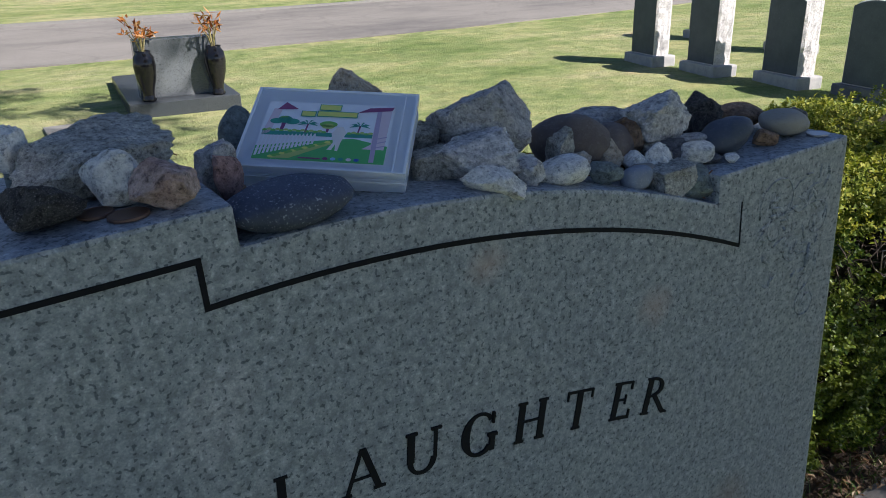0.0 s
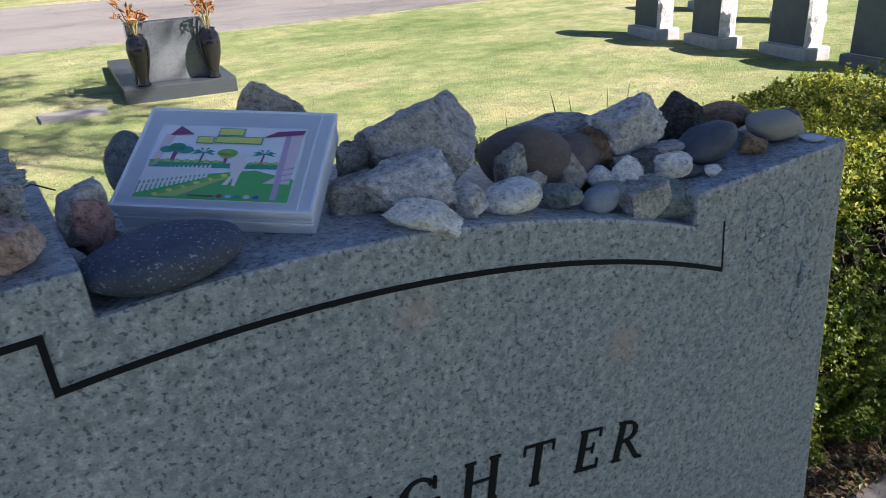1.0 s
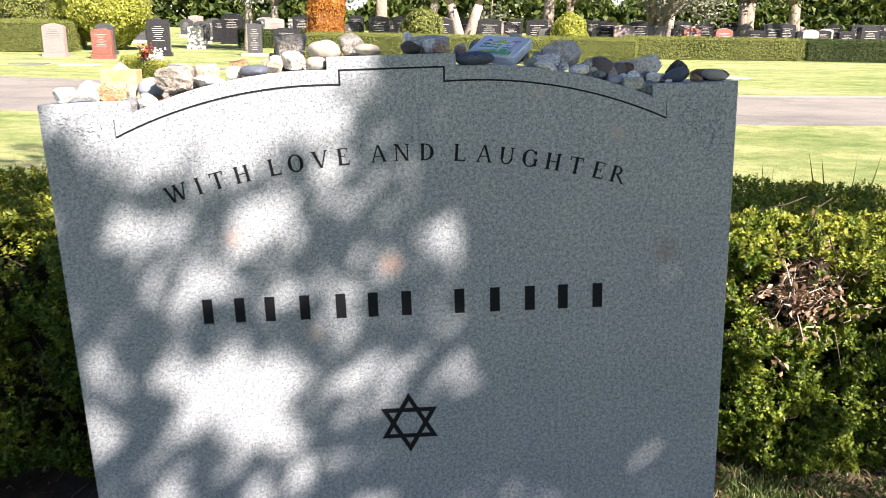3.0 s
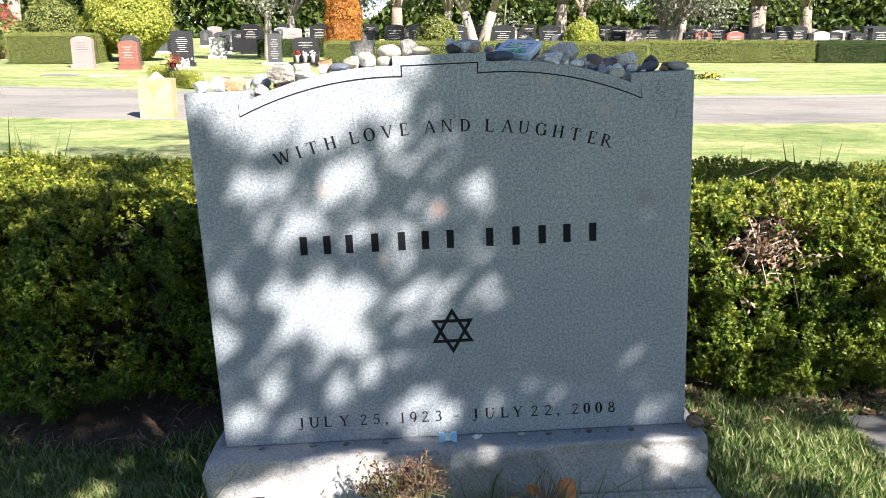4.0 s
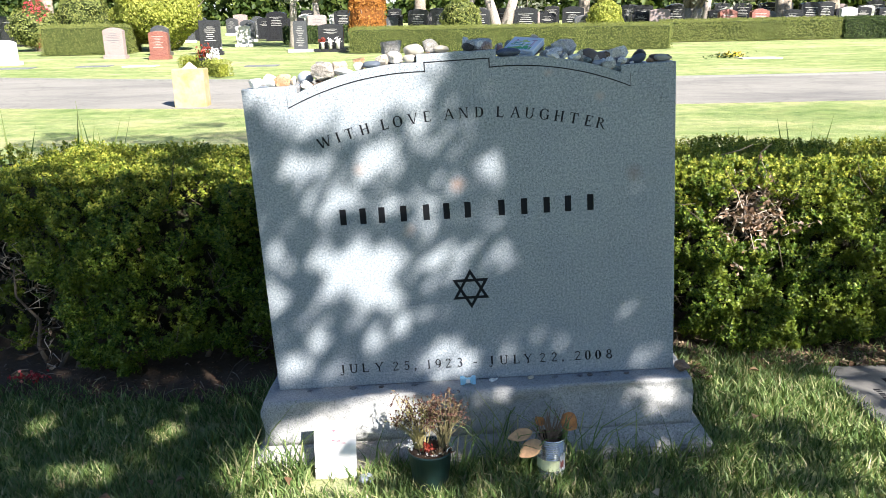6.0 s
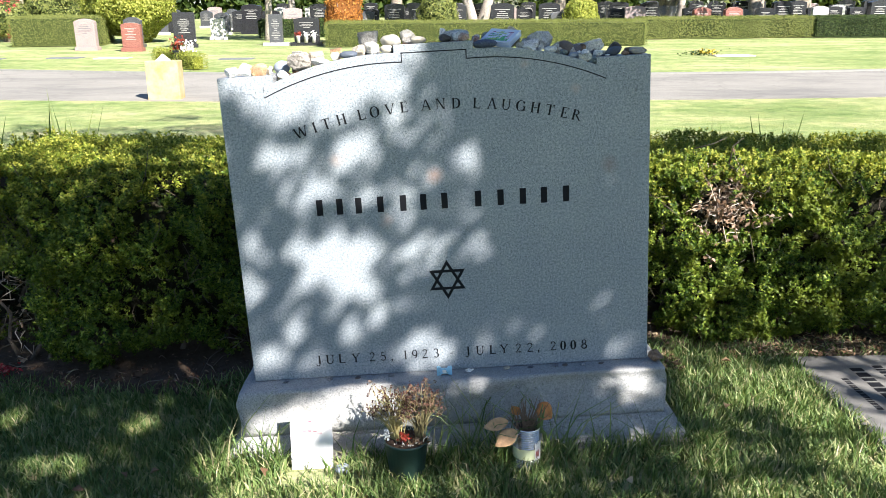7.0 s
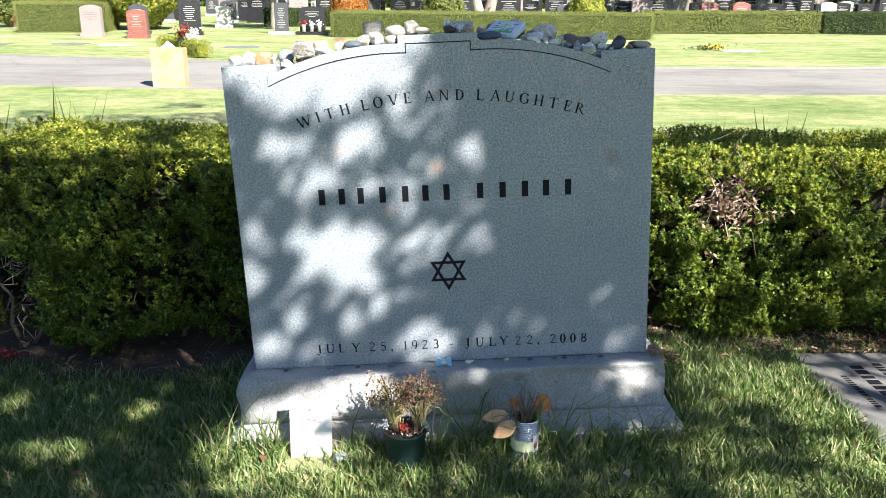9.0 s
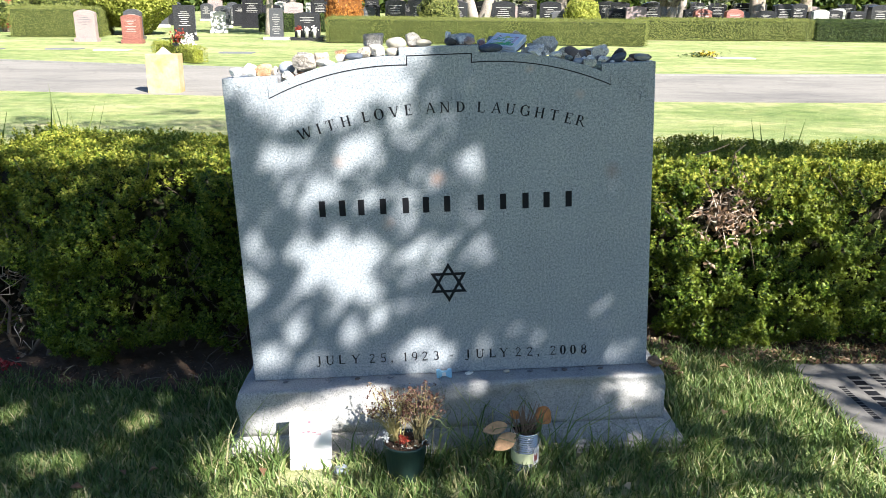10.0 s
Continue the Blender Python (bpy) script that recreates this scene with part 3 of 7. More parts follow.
# letters of the inscription, cut with serifs
class Pen:
    """Flat strokes of one letter, one unit high."""

    def __init__(self):
        self.shapes = []

    def stroke(self, x0, y0, x1, y1, w):
        w = max(w * 0.98, 0.07)
        self.shapes.append([(x0 - w / 2, y0), (x0 + w / 2, y0), (x1 + w / 2, y1), (x1 - w / 2, y1)])

    def bar(self, x0, x1, y0, y1):
        self.shapes.append([(x0, y0), (x1, y0), (x1, y1), (x0, y1)])

    def serif(self, x, y, half=0.13):
        self.bar(x - half, x + half, y, y + 0.06) if y < 0.5 else self.bar(x - half, x + half, y - 0.06, y)

    def bowl(self, cx, cy, rx, ry, a0, a1, thick=0.2, thin=0.1):
        n = max(6, int(abs(a1 - a0) / 12))
        for i in range(n):
            quad = []
            for j, k in ((i, 1), (i + 1, 1), (i + 1, 0), (i, 0)):
                a = radians(a0 + (a1 - a0) * j / n)
                t = thin + (thick - thin) * abs(math.cos(a)) ** 1.5
                quad.append((cx + (rx - (0 if k else t)) * math.cos(a), cy + (ry - (0 if k else min(t, 0.07))) * math.sin(a)))
            self.shapes.append(quad)

    def stem(self, x):
        self.stroke(x, 0, x, 1, 0.17)
        self.serif(x, 0)
        self.serif(x, 1)


def letter_shapes(ch):
    """The strokes of a letter and its width."""
    p = Pen()
    w = 0.8
    if ch == "I":
        p.stem(0.2)
        w = 0.4
    elif ch == "T":
        p.stroke(0.42, 0, 0.42, 0.97, 0.17), p.serif(0.42, 0), p.bar(0.02, 0.82, 0.94, 1)
        p.bar(0.02, 0.07, 0.76, 1), p.bar(0.77, 0.82, 0.76, 1)
        w = 0.84
    elif ch == "H":
        p.stem(0.2), p.stem(0.78), p.bar(0.2, 0.78, 0.49, 0.54)
        w = 0.98
    elif ch == "L":
        p.stem(0.2), p.bar(0.2, 0.74, 0, 0.08), p.bar(0.69, 0.74, 0, 0.26)
        w = 0.76
    elif ch == "E":
        p.stem(0.2), p.bar(0.2, 0.72, 0, 0.08), p.bar(0.2, 0.68, 0.945, 1), p.bar(0.2, 0.52, 0.5, 0.55)
        p.bar(0.67, 0.72, 0, 0.24), p.bar(0.63, 0.68, 0.78, 1), p.bar(0.48, 0.52, 0.4, 0.65)
        w = 0.76
    elif ch == "O" or ch == "0":
        k = 0.46 if ch == "O" else 0.31
        p.bowl(k, 0.5, k, 0.52, 0, 360)
        w = 2 * k
    elif ch == "V":
        p.stroke(0.1, 1, 0.47, 0, 0.17), p.stroke(0.82, 1, 0.49, 0, 0.08), p.serif(0.12, 1), p.serif(0.82, 1, 0.11)
        w = 0.94
    elif ch == "W":
        p.stroke(0.1, 1, 0.4, 0, 0.17), p.stroke(0.68, 1, 0.42, 0, 0.08), p.stroke(0.64, 1, 0.95, 0, 0.17), p.stroke(1.24, 1, 0.97, 0, 0.08)
        p.serif(0.12, 1), p.serif(0.66, 1), p.serif(1.24, 1, 0.1)
        w = 1.34
    elif ch == "A":
        p.stroke(0.1, 0, 0.44, 1, 0.08), p.stroke(0.82, 0, 0.46, 1, 0.15), p.bar(0.24, 0.68, 0.32, 0.37), p.serif(0.1, 0, 0.11), p.serif(0.82, 0)
        w = 0.94
    elif ch == "N":
        p.stroke(0.16, 0, 0.16, 1, 0.08), p.stroke(0.18, 1, 0.8, 0, 0.16), p.stroke(0.82, 0, 0.82, 1, 0.08)
        p.serif(0.16, 0, 0.12), p.serif(0.12, 1, 0.1), p.serif(0.82, 1, 0.12)
        w = 0.96
    elif ch == "D":
        p.stem(0.2), p.bowl(0.32, 0.5, 0.54, 0.5, -90, 90), p.bar(0.2, 0.34, 0, 0.08), p.bar(0.2, 0.34, 0.945, 1)
        w = 0.88
    elif ch == "U":
        p.stroke(0.2, 0.3, 0.2, 1, 0.17), p.stroke(0.78, 0.3, 0.78, 1, 0.08), p.bowl(0.465, 0.32, 0.335, 0.34, 180, 360, 0.12)
        p.serif(0.2, 1), p.serif(0.78, 1, 0.12)
        w = 0.96
    elif ch == "G":
        p.bowl(0.46, 0.5, 0.46, 0.52, 40, 320), p.stroke(0.8, 0.06, 0.8, 0.42, 0.13), p.serif(0.8, 0.42, 0.12), p.bar(0.76, 0.82, 0.72, 0.98)
        p.bar(0.68, 0.92, 0.4, 0.45)
        w = 0.96
    elif ch == "R":
        p.stem(0.2), p.bowl(0.36, 0.74, 0.32, 0.26, -90, 90, 0.13), p.bar(0.2, 0.38, 0.945, 1), p.bar(0.2, 0.42, 0.48, 0.53)
        p.stroke(0.86, 0, 0.42, 0.5, 0.15), p.bar(0.78, 0.98, 0, 0.05)
        w = 0.94
    elif ch == "J":
        p.stroke(0.32, 0.05, 0.32, 1, 0.17), p.serif(0.32, 1), p.bowl(0.16, 0.03, 0.2, 0.24, 200, 350, 0.1)
        w = 0.5
    elif ch == "Y":
        p.stroke(0.1, 1, 0.43, 0.46, 0.17), p.stroke(0.78, 1, 0.45, 0.46, 0.08), p.stroke(0.44, 0, 0.44, 0.5, 0.14)
        p.serif(0.44, 0), p.serif(0.12, 1), p.serif(0.78, 1, 0.11)
        w = 0.88
    elif ch == "1":
        p.stroke(0.25, 0, 0.25, 1, 0.13), p.serif(0.25, 0), p.stroke(0.12, 0.84, 0.24, 0.98, 0.08)
        w = 0.5
    elif ch == "2":
        p.bowl(0.3, 0.72, 0.27, 0.29, 0, 165, 0.12), p.stroke(0.06, 0.04, 0.5, 0.66, 0.09), p.bar(0.04, 0.6, 0, 0.09)
        w = 0.62
    elif ch == "3":
        p.bowl(0.27, 0.76, 0.25, 0.25, -80, 150, 0.12), p.bowl(0.27, 0.28, 0.29, 0.29, -150, 85, 0.13)
        w = 0.6
    elif ch == "5":
        p.bar(0.14, 0.56, 0.92, 1), p.stroke(0.12, 0.55, 0.17, 1, 0.08), p.bowl(0.27, 0.31, 0.3, 0.32, -150, 120, 0.13)
        w = 0.62
    elif ch == "8":
        p.bowl(0.31, 0.75, 0.25, 0.26, 0, 360, 0.11), p.bowl(0.31, 0.26, 0.3, 0.28, 0, 360, 0.12)
        w = 0.62
    elif ch == "9":
        p.bowl(0.31, 0.67, 0.29, 0.34, 0, 360, 0.13), p.bowl(0.2, 0.52, 0.4, 0.52, -70, 20, 0.13)
        w = 0.62
    elif ch == ",":
        p.bowl(0.12, 0.06, 0.09, 0.09, 0, 360, 0.08, 0.08), p.stroke(0.08, -0.16, 0.17, 0.04, 0.05)
        w = 0.24
    elif ch == "-":
        p.bar(0.05, 0.45, 0.34, 0.42)
        w = 0.5
    return p.shapes, w


def cut_letter(ch, x, z, height, turn=0.0):
    """One black letter centred at x, its foot at z on the die's face."""
    shapes, w = letter_shapes(ch)
    verts, faces = [], []
    c, s = math.cos(turn), math.sin(turn)
    for i, shape in enumerate(shapes):
        y = FACE - 0.00004 * i
        n = len(verts)
        flat = []
        for a, b in shape:
            a, b = (a - w / 2) * height, b * height
            flat.append((x + a * c - b * s, z + a * s + b * c))
        area = sum(flat[k][0] * flat[(k + 1) % 4][1] - flat[(k + 1) % 4][0] * flat[k][1] for k in range(4))
        if area < 0:
            flat.reverse()
        verts += [(a, y, b) for a, b in flat] + [(a, 0.001, b) for a, b in flat]
        faces.append((n, n + 1, n + 2, n + 3))
        faces += [(n + k, n + 4 + k, n + 4 + (k + 1) % 4, n + (k + 1) % 4) for k in range(4)]
    part("letter", mesh_from("letter", verts, faces), INK, die)


def arched_text(word, at, height):
    cx, cz, r = 0.009, -0.2957, 1.3982 - height / 2
    for ch, x in zip(word, at):
        a = math.asin((x - cx) / r)
        cut_letter(ch, x, cz + r * math.cos(a), height, -a)


arched_text("WITH", (-0.380, -0.341, -0.308, -0.265), 0.0295)
arched_text("LOVE", (-0.209, -0.172, -0.129, -0.090), 0.0295)
arched_text("AND", (-0.029, 0.011, 0.054), 0.0295)
arched_text("LAUGHTER", (0.111, 0.154, 0.193, 0.234, 0.274, 0.314, 0.354, 0.388), 0.0295)
for word, at in (("JULY", (-0.400, -0.366, -0.331, -0.288)), ("25,", (-0.238, -0.204, -0.178)), ("1923", (-0.137, -0.109, -0.078, -0.043)),
                 ("-", (0.003,)), ("JULY", (0.052, 0.09, 0.128, 0.163)), ("22,", (0.207, 0.242, 0.268)), ("2008", (0.313, 0.343, 0.374, 0.407))):
    for ch, x in zip(word, at):
        cut_letter(ch, x, 0.3435, 0.0285)

# the name is kept as plain bars, one for each letter
for x0, x1 in ((-0.369, -0.336), (-0.308, -0.282), (-0.259, -0.222), (-0.194, -0.161), (-0.128, -0.096), (-0.07, -0.037), (-0.009, 0.024),
               (0.086, 0.123), (0.155, 0.184), (0.215, 0.253), (0.277, 0.313), (0.339, 0.379)):
    c = (x0 + x1) / 2
    part("lettering_bar", boxed((c - 0.009, FACE, 0.804), (c + 0.009, 0.001, 0.85)), INK, die)


def star():
    """A six-pointed star of two interlaced open triangles."""
    for k in (1, -1):
        pts = [(0.003 + 0.053 * math.sin(radians(a)), 0.5885 + k * 0.053 * math.cos(radians(a))) for a in (0, 120, 240)]
        mids = [((pts[2][0] + pts[0][0]) / 2, (pts[2][1] + pts[0][1]) / 2)]
        part("star_triangle", ribbon(mids + pts + mids, 0.0082, FACE - (0.0002 if k < 0 else 0), 0.001), INK, die)


star()


def flourish(side):
    """A carved spray of scrolled leaves in the corner of the die."""
    pieces = []

    def scroll(cx, cz, r, turns, start, wise, thick):
        pts = []
        n = int(14 * turns)
        for i in range(n + 1):
            a = radians(start) + wise * 2 * math.pi * turns * i / n
            rr = r * (1 - 0.8 * i / n)
            pts.append((side * (cx + rr * math.cos(a)), 0.0001, cz + rr * math.sin(a)))
        pieces.append(tube(pts, [0.6 * thick * (1 - 0.4 * i / n) for i in range(n + 1)], 5))

    scroll(0.520, 1.168, 0.024, 1.3, 200, -1, 0.0018)
    scroll(0.548, 1.165, 0.017, 1.2, 60, 1, 0.0016)
    scroll(0.568, 1.142, 0.018, 1.2, 120, -1, 0.0016)
    scroll(0.566, 1.070, 0.016, 1.4, 100, 1, 0.0018)
    scroll(0.563, 1.090, 0.011, 1.1, 250, -1, 0.0014)
    scroll(0.518, 1.145, 0.016, 1.0, 20, 1, 0.0014)
    scroll(0.540, 1.128, 0.015, 1.0, 300, -1, 0.0014)
    rng = random.Random(5)
    for i in range(46):
        cx, cz = 0.5 + 0.08 * rng.random(), 1.1 + 0.085 * rng.random()
        a, ln = rng.uniform(0, 3.1), rng.uniform(0.007, 0.018)
        bend = rng.uniform(-0.5, 0.5)
        pts = [(side * (cx + ln * t * math.cos(a + bend * t)), 0.0003, cz + ln * t * math.sin(a + bend * t)) for t in (-0.5, -0.2, 0.1, 0.5)]
        pieces.append(tube(pts, [0.0005, 0.0017, 0.0015, 0.0005], 5))
    pieces.append(tube([(side * 0.562, -0.0005, 1.124), (side * 0.561, -0.0012, 1.112), (side * 0.559, -0.0004, 1.1)], [0.001, 0.0026, 0.0008], 6))
    for i, (v, f) in enumerate(pieces):
        part("carved_scroll" if i < 7 else "carved_leaf", mesh_from("carved_leaf", v, f, True), GRANITE, die)


flourish(1)
flourish(-1)


# ---- stones left on top of the headstone ----
SMOOTH = {"dark_pebble", "darkblue", "bluegrey", "brown", "olive", "cream"}
WORDS = {
    "dark_pebble": "large smooth dark grey speckled pebble", "dark": "small dark grey stone", "darkblue": "smooth blue-black pebble",
    "bluegrey": "smooth blue-grey pebble", "grey": "rough grey broken rock", "speck": "mottled grey and white rock",
    "speckdark": "dark crystalline rough rock", "brown": "smooth brown pebble", "tan": "tan weathered stone", "rust": "rust-brown stone",
    "red": "dull red stone", "pink": "pinkish brown rock", "white": "white quartz stone", "cream": "cream-coloured smooth stone",
    "beige": "lumpy beige sandstone", "olive": "smooth olive-grey pebble", "crust": "grey rock with a white crust",
    "slate": "dark green-grey slate stone", "orange": "flat orange sandstone", "peach": "peach-coloured stone", "wood": "layered grey angular rock"}
count = [0]


def rock(kind, x, y, z, w, h, depth=0.0, turn=0.0, round_it=None, tip=0.0, sink=0.0):
    """A stone of width w and height h resting on the headstone at x, y; z is its underside, or a little below the top it rests on."""
    count[0] += 1
    rng = random.Random(count[0] * 7 + 1)
    smooth = kind in SMOOTH if round_it is None else round_it
    bm = bmesh.new()
    off = Vector((rng.uniform(0, 50), rng.uniform(0, 50), rng.uniform(0, 50)))
    bmesh.ops.create_icosphere(bm, subdivisions=5 if w > 0.03 and not smooth else 4, radius=1.0)
    if smooth:
        for v in bm.verts:
            p = v.co.copy()
            v.co = p * (1 + (0.05 if kind == "dark_pebble" else 0.17) * noise.noise(p * 0.9 + off) + 0.05 * noise.noise(p * 2.1 + off) + 0.006 * noise.noise(p * 9 + off))
    else:
        # broken faces: the ball is cut back to a set of planes, then roughened
        blocky = kind in ("grey", "wood", "speck", "orange", "crust")
        cuts = []
        if blocky:
            for axis in ((1, 0, 0), (-1, 0, 0), (0, 1, 0), (0, -1, 0), (0, 0, 1), (0, 0, -1)):
                n = Vector(axis) + Vector((rng.gauss(0, 0.2), rng.gauss(0, 0.2), rng.gauss(0, 0.2)))
                cuts.append((n.normalized(), rng.uniform(0.66, 0.85)))
        for _ in range(5 if blocky else 13):
            n = Vector((rng.gauss(0, 1), rng.gauss(0, 1), rng.gauss(0, 1))).normalized()
            cuts.append((n, rng.uniform(0.78, 1.0)))
        rough = 0.075 if kind in ("grey", "speck", "speckdark", "crust", "wood", "beige") else 0.045
        for v in bm.verts:
            p = v.co.copy()
            reach = sum((max(p.dot(n), 0.02) / h_) ** 40 for n, h_ in cuts) ** (-1 / 40)
            q = p * min(reach, 1.3)
            v.co = q * (1 + 0.07 * noise.noise(q * 1.4 + off) + rough * noise.fractal(q * 5.0 + off, 0.7, 2.1, 5) - rough * 1.2 * max(0, noise.noise(q * 7 + off) - 0.15))
    lo = [min(v.co[i] for v in bm.verts) for i in range(3)]
    hi = [max(v.co[i] for v in bm.verts) for i in range(3)]
    d = depth or min(0.062, w * rng.uniform(0.75, 0.95))
    for v in bm.verts:
        v.co = Vector(((v.co.x - lo[0]) / (hi[0] - lo[0]) - 0.5, (v.co.y - lo[1]) / (hi[1] - lo[1]) - 0.5, (v.co.z - lo[2]) / (hi[2] - lo[2])))
        v.co = Vector((v.co.x * w, v.co.y * d, v.co.z * h))
    top = stone_top(x)
    rest = top - 0.0015 if z < top + 0.03 else z
    rest -= sink
    gap = z + h - rest - 1.3 * h
    if gap > 0.004:
        rock(rng.choice(("dark", "slate", "speckdark", "rust")), x + 0.003, y + 0.004, top, w * 0.95, gap + 0.008, 0, 0, False)
        rest += gap
    stretch = 1.0 if z < top - 0.06 else max(0.92, min(1.3, (z + h - rest) / h))
    for v in bm.verts:
        v.co.z *= stretch
    y = y if sink else max(y, d * 0.42 - 0.004)
    ob = part("rock" if not smooth else "pebble", bm, ROCKS[kind], None, "", smooth)
    ob.matrix_world = STONE @ pose(x, y, rest, 0, tip, turn)
    tagged(ob, WORDS[kind] + " laid on the headstone", "stone", "stones on the headstone")
    return ob


rock("dark_pebble", 0.143, 0.017, 1.232, 0.069, 0.027, 0.046, 0, True, 0, 0.001)
rock("tan", 0.231, 0.118, 1.240, 0.046, 0.062, 0.03)
rock("slate", 0.153, 0.120, 1.250, 0.024, 0.040, 0.022, 0, True)
rock("grey", 0.120, 0.064, 1.259, 0.024, 0.025)
rock("red", 0.123, 0.049, 1.260, 0.017, 0.021)
rock("speck", 0.262, 0.081, 1.247, 0.020, 0.019)
rock("speck", 0.249, 0.052, 1.231, 0.035, 0.019)
rock("grey", 0.272, 0.041, 1.234, 0.055, 0.029)
rock("grey", 0.300, 0.072, 1.240, 0.072, 0.044, 0.055, -25)
rock("white", 0.262, 0.010, 1.222, 0.042, 0.019, 0.024, -25, False, 16, 0.003)
rock("grey", 0.296, 0.020, 1.223, 0.023, 0.018)
rock("white", 0.325, 0.020, 1.218, 0.036, 0.020, 0.03, 0, True)
rock("brown", 0.368, 0.070, 1.215, 0.064, 0.039, 0.042, -20, True, 14)
rock("tan", 0.351, 0.038, 1.215, 0.021, 0.021)
rock("slate", 0.362, 0.020, 1.210, 0.024, 0.019, 0.02, 0, False)
rock("bluegrey", 0.389, 0.021, 1.204, 0.032, 0.017, 0.02, 15)
rock("rust", 0.421, 0.067, 1.213, 0.041, 0.029)
rock("grey", 0.419, 0.099, 1.229, 0.048, 0.015)
rock("grey", 0.456, 0.068, 1.226, 0.054, 0.028, 0.04)
rock("speckdark", 0.516, 0.081, 1.214, 0.040, 0.030, 0, 0, False)
rock("white", 0.424, 0.035, 1.211, 0.026, 0.017)
rock("white", 0.410, 0.043, 1.210, 0.021, 0.014)
rock("grey", 0.476, 0.058, 1.203, 0.041, 0.018)
rock("white", 0.459, 0.029, 1.207, 0.027, 0.017)
rock("speck", 0.421, 0.018, 1.193, 0.042, 0.024, 0.03)
rock("dark", 0.473, 0.029, 1.170, 0.022, 0.008)
rock("darkblue", 0.507, 0.041, 1.199, 0.047, 0.028, 0.034, 0, True, -16)
rock("rust", 0.566, 0.078, 1.205, 0.048, 0.020, 0.04, 10, True)
rock("rust", 0.535, 0.029, 1.200, 0.023, 0.016)
rock("olive", 0.570, 0.040, 1.198, 0.047, 0.024, 0.036, 0, True, 8)
rock("dark", 0.590, 0.040, 1.205, 0.018, 0.019, 0.018)
rock("white", 0.483, 0.018, 1.201, 0.013, 0.008)
rock("speck", 0.345, 0.046, 1.224, 0.018, 0.028, 0.016)
rock("brown", 0.405, 0.064, 1.215, 0.044, 0.026, 0.034, 20, True)
rock("tan", 0.392, 0.048, 1.212, 0.024, 0.024)
rock("cream", 0.402, 0.030, 1.208, 0.028, 0.013, 0.02, 20, False)
rock("speck", 0.448, 0.047, 1.203, 0.046, 0.020, 0.03)
rock("slate", 0.442, 0.016, 1.184, 0.026, 0.027, 0.022, 0, False)
rock("grey", 0.402, 0.105, 1.214, 0.05, 0.024, 0.035)
rock("pink", 0.086, 0.020, 1.265, 0.033, 0.026)
rock("white", 0.069, 0.043, 1.271, 0.030, 0.024)
rock("speck", 0.063, 0.081, 1.267, 0.084, 0.034)
rock("speckdark", 0.034, 0.029, 1.262, 0.037, 0.026)
rock("white", 0.030, 0.087, 1.288, 0.019, 0.019)
rock("cream", -0.040, 0.024, 1.268, 0.044, 0.020)
rock("beige", -0.066, 0.064, 1.270, 0.051, 0.038)
rock("olive", -0.117, 0.048, 1.269, 0.058, 0.028)
rock("crust", -0.184, 0.096, 1.266, 0.063, 0.044)
rock("beige", -0.171, 0.048, 1.246, 0.048, 0.035)
rock("cream", -0.129, 0.020, 1.245, 0.036, 0.024)
rock("tan", -0.207, 0.048, 1.245, 0.040, 0.029)
rock("darkblue", -0.235, 0.024, 1.238, 0.051, 0.021)
rock("orange", -0.278, 0.104, 1.251, 0.038, 0.018)
rock("peach", -0.273, 0.032, 1.235, 0.029, 0.023)
rock("white", -0.316, 0.028, 1.221, 0.057, 0.021)
rock("tan", -0.337, 0.088, 1.232, 0.053, 0.033)
rock("white", -0.394, 0.104, 1.231, 0.038, 0.030)
rock("wood", -0.373, 0.032, 1.205, 0.069, 0.055)
rock("crust", -0.376, 0.088, 1.240, 0.053, 0.026)
rock("white", -0.421, 0.020, 1.191, 0.033, 0.027)
rock("dark", -0.446, 0.024, 1.187, 0.018, 0.028)
rock("bluegrey", -0.432, 0.080, 1.213, 0.045, 0.030)
rock("orange", -0.496, 0.064, 1.205, 0.049, 0.034)
rock("white", -0.563, 0.032, 1.206, 0.042, 0.026)
rock("white", -0.529, 0.064, 1.206, 0.048, 0.036)
rock("tan", -0.469, 0.088, 1.210, 0.023, 0.021)


COIN = plain("tarnished_copper", (0.2, 0.13, 0.1), 0.45, 0.7, relief=0)
SILVER = plain("nickel_coin", (0.5, 0.5, 0.52), 0.35, 0.9, relief=0)
PLASTIC_BLUE = plain("pale_blue_plastic", (0.32, 0.62, 0.82), 0.4, relief=0)


def coin(x, y, z, r, mat, label):
    v, f = lathe([(0, 0), (r * 0.96, 0), (r, 0.0003), (r, 0.0015), (r * 0.95, 0.0018), (r * 0.9, 0.0015), (0, 0.0015)], 20)
    ob = part("coin", mesh_from("coin", v, f), mat)
    ob.matrix_world = STONE @ pose(x, y, z)
    tagged(ob, label, "coin", "coins on the headstone")


coin(0.585, 0.017, 1.2052, 0.0085, SILVER, "bright silver coin lying on the granite")
coin(0.067, 0.018, 1.2682, 0.0095, COIN, "tarnished copper coin lying on the granite")
coin(0.055, 0.032, 1.2682, 0.0085, COIN, "tarnished copper coin lying on the granite")

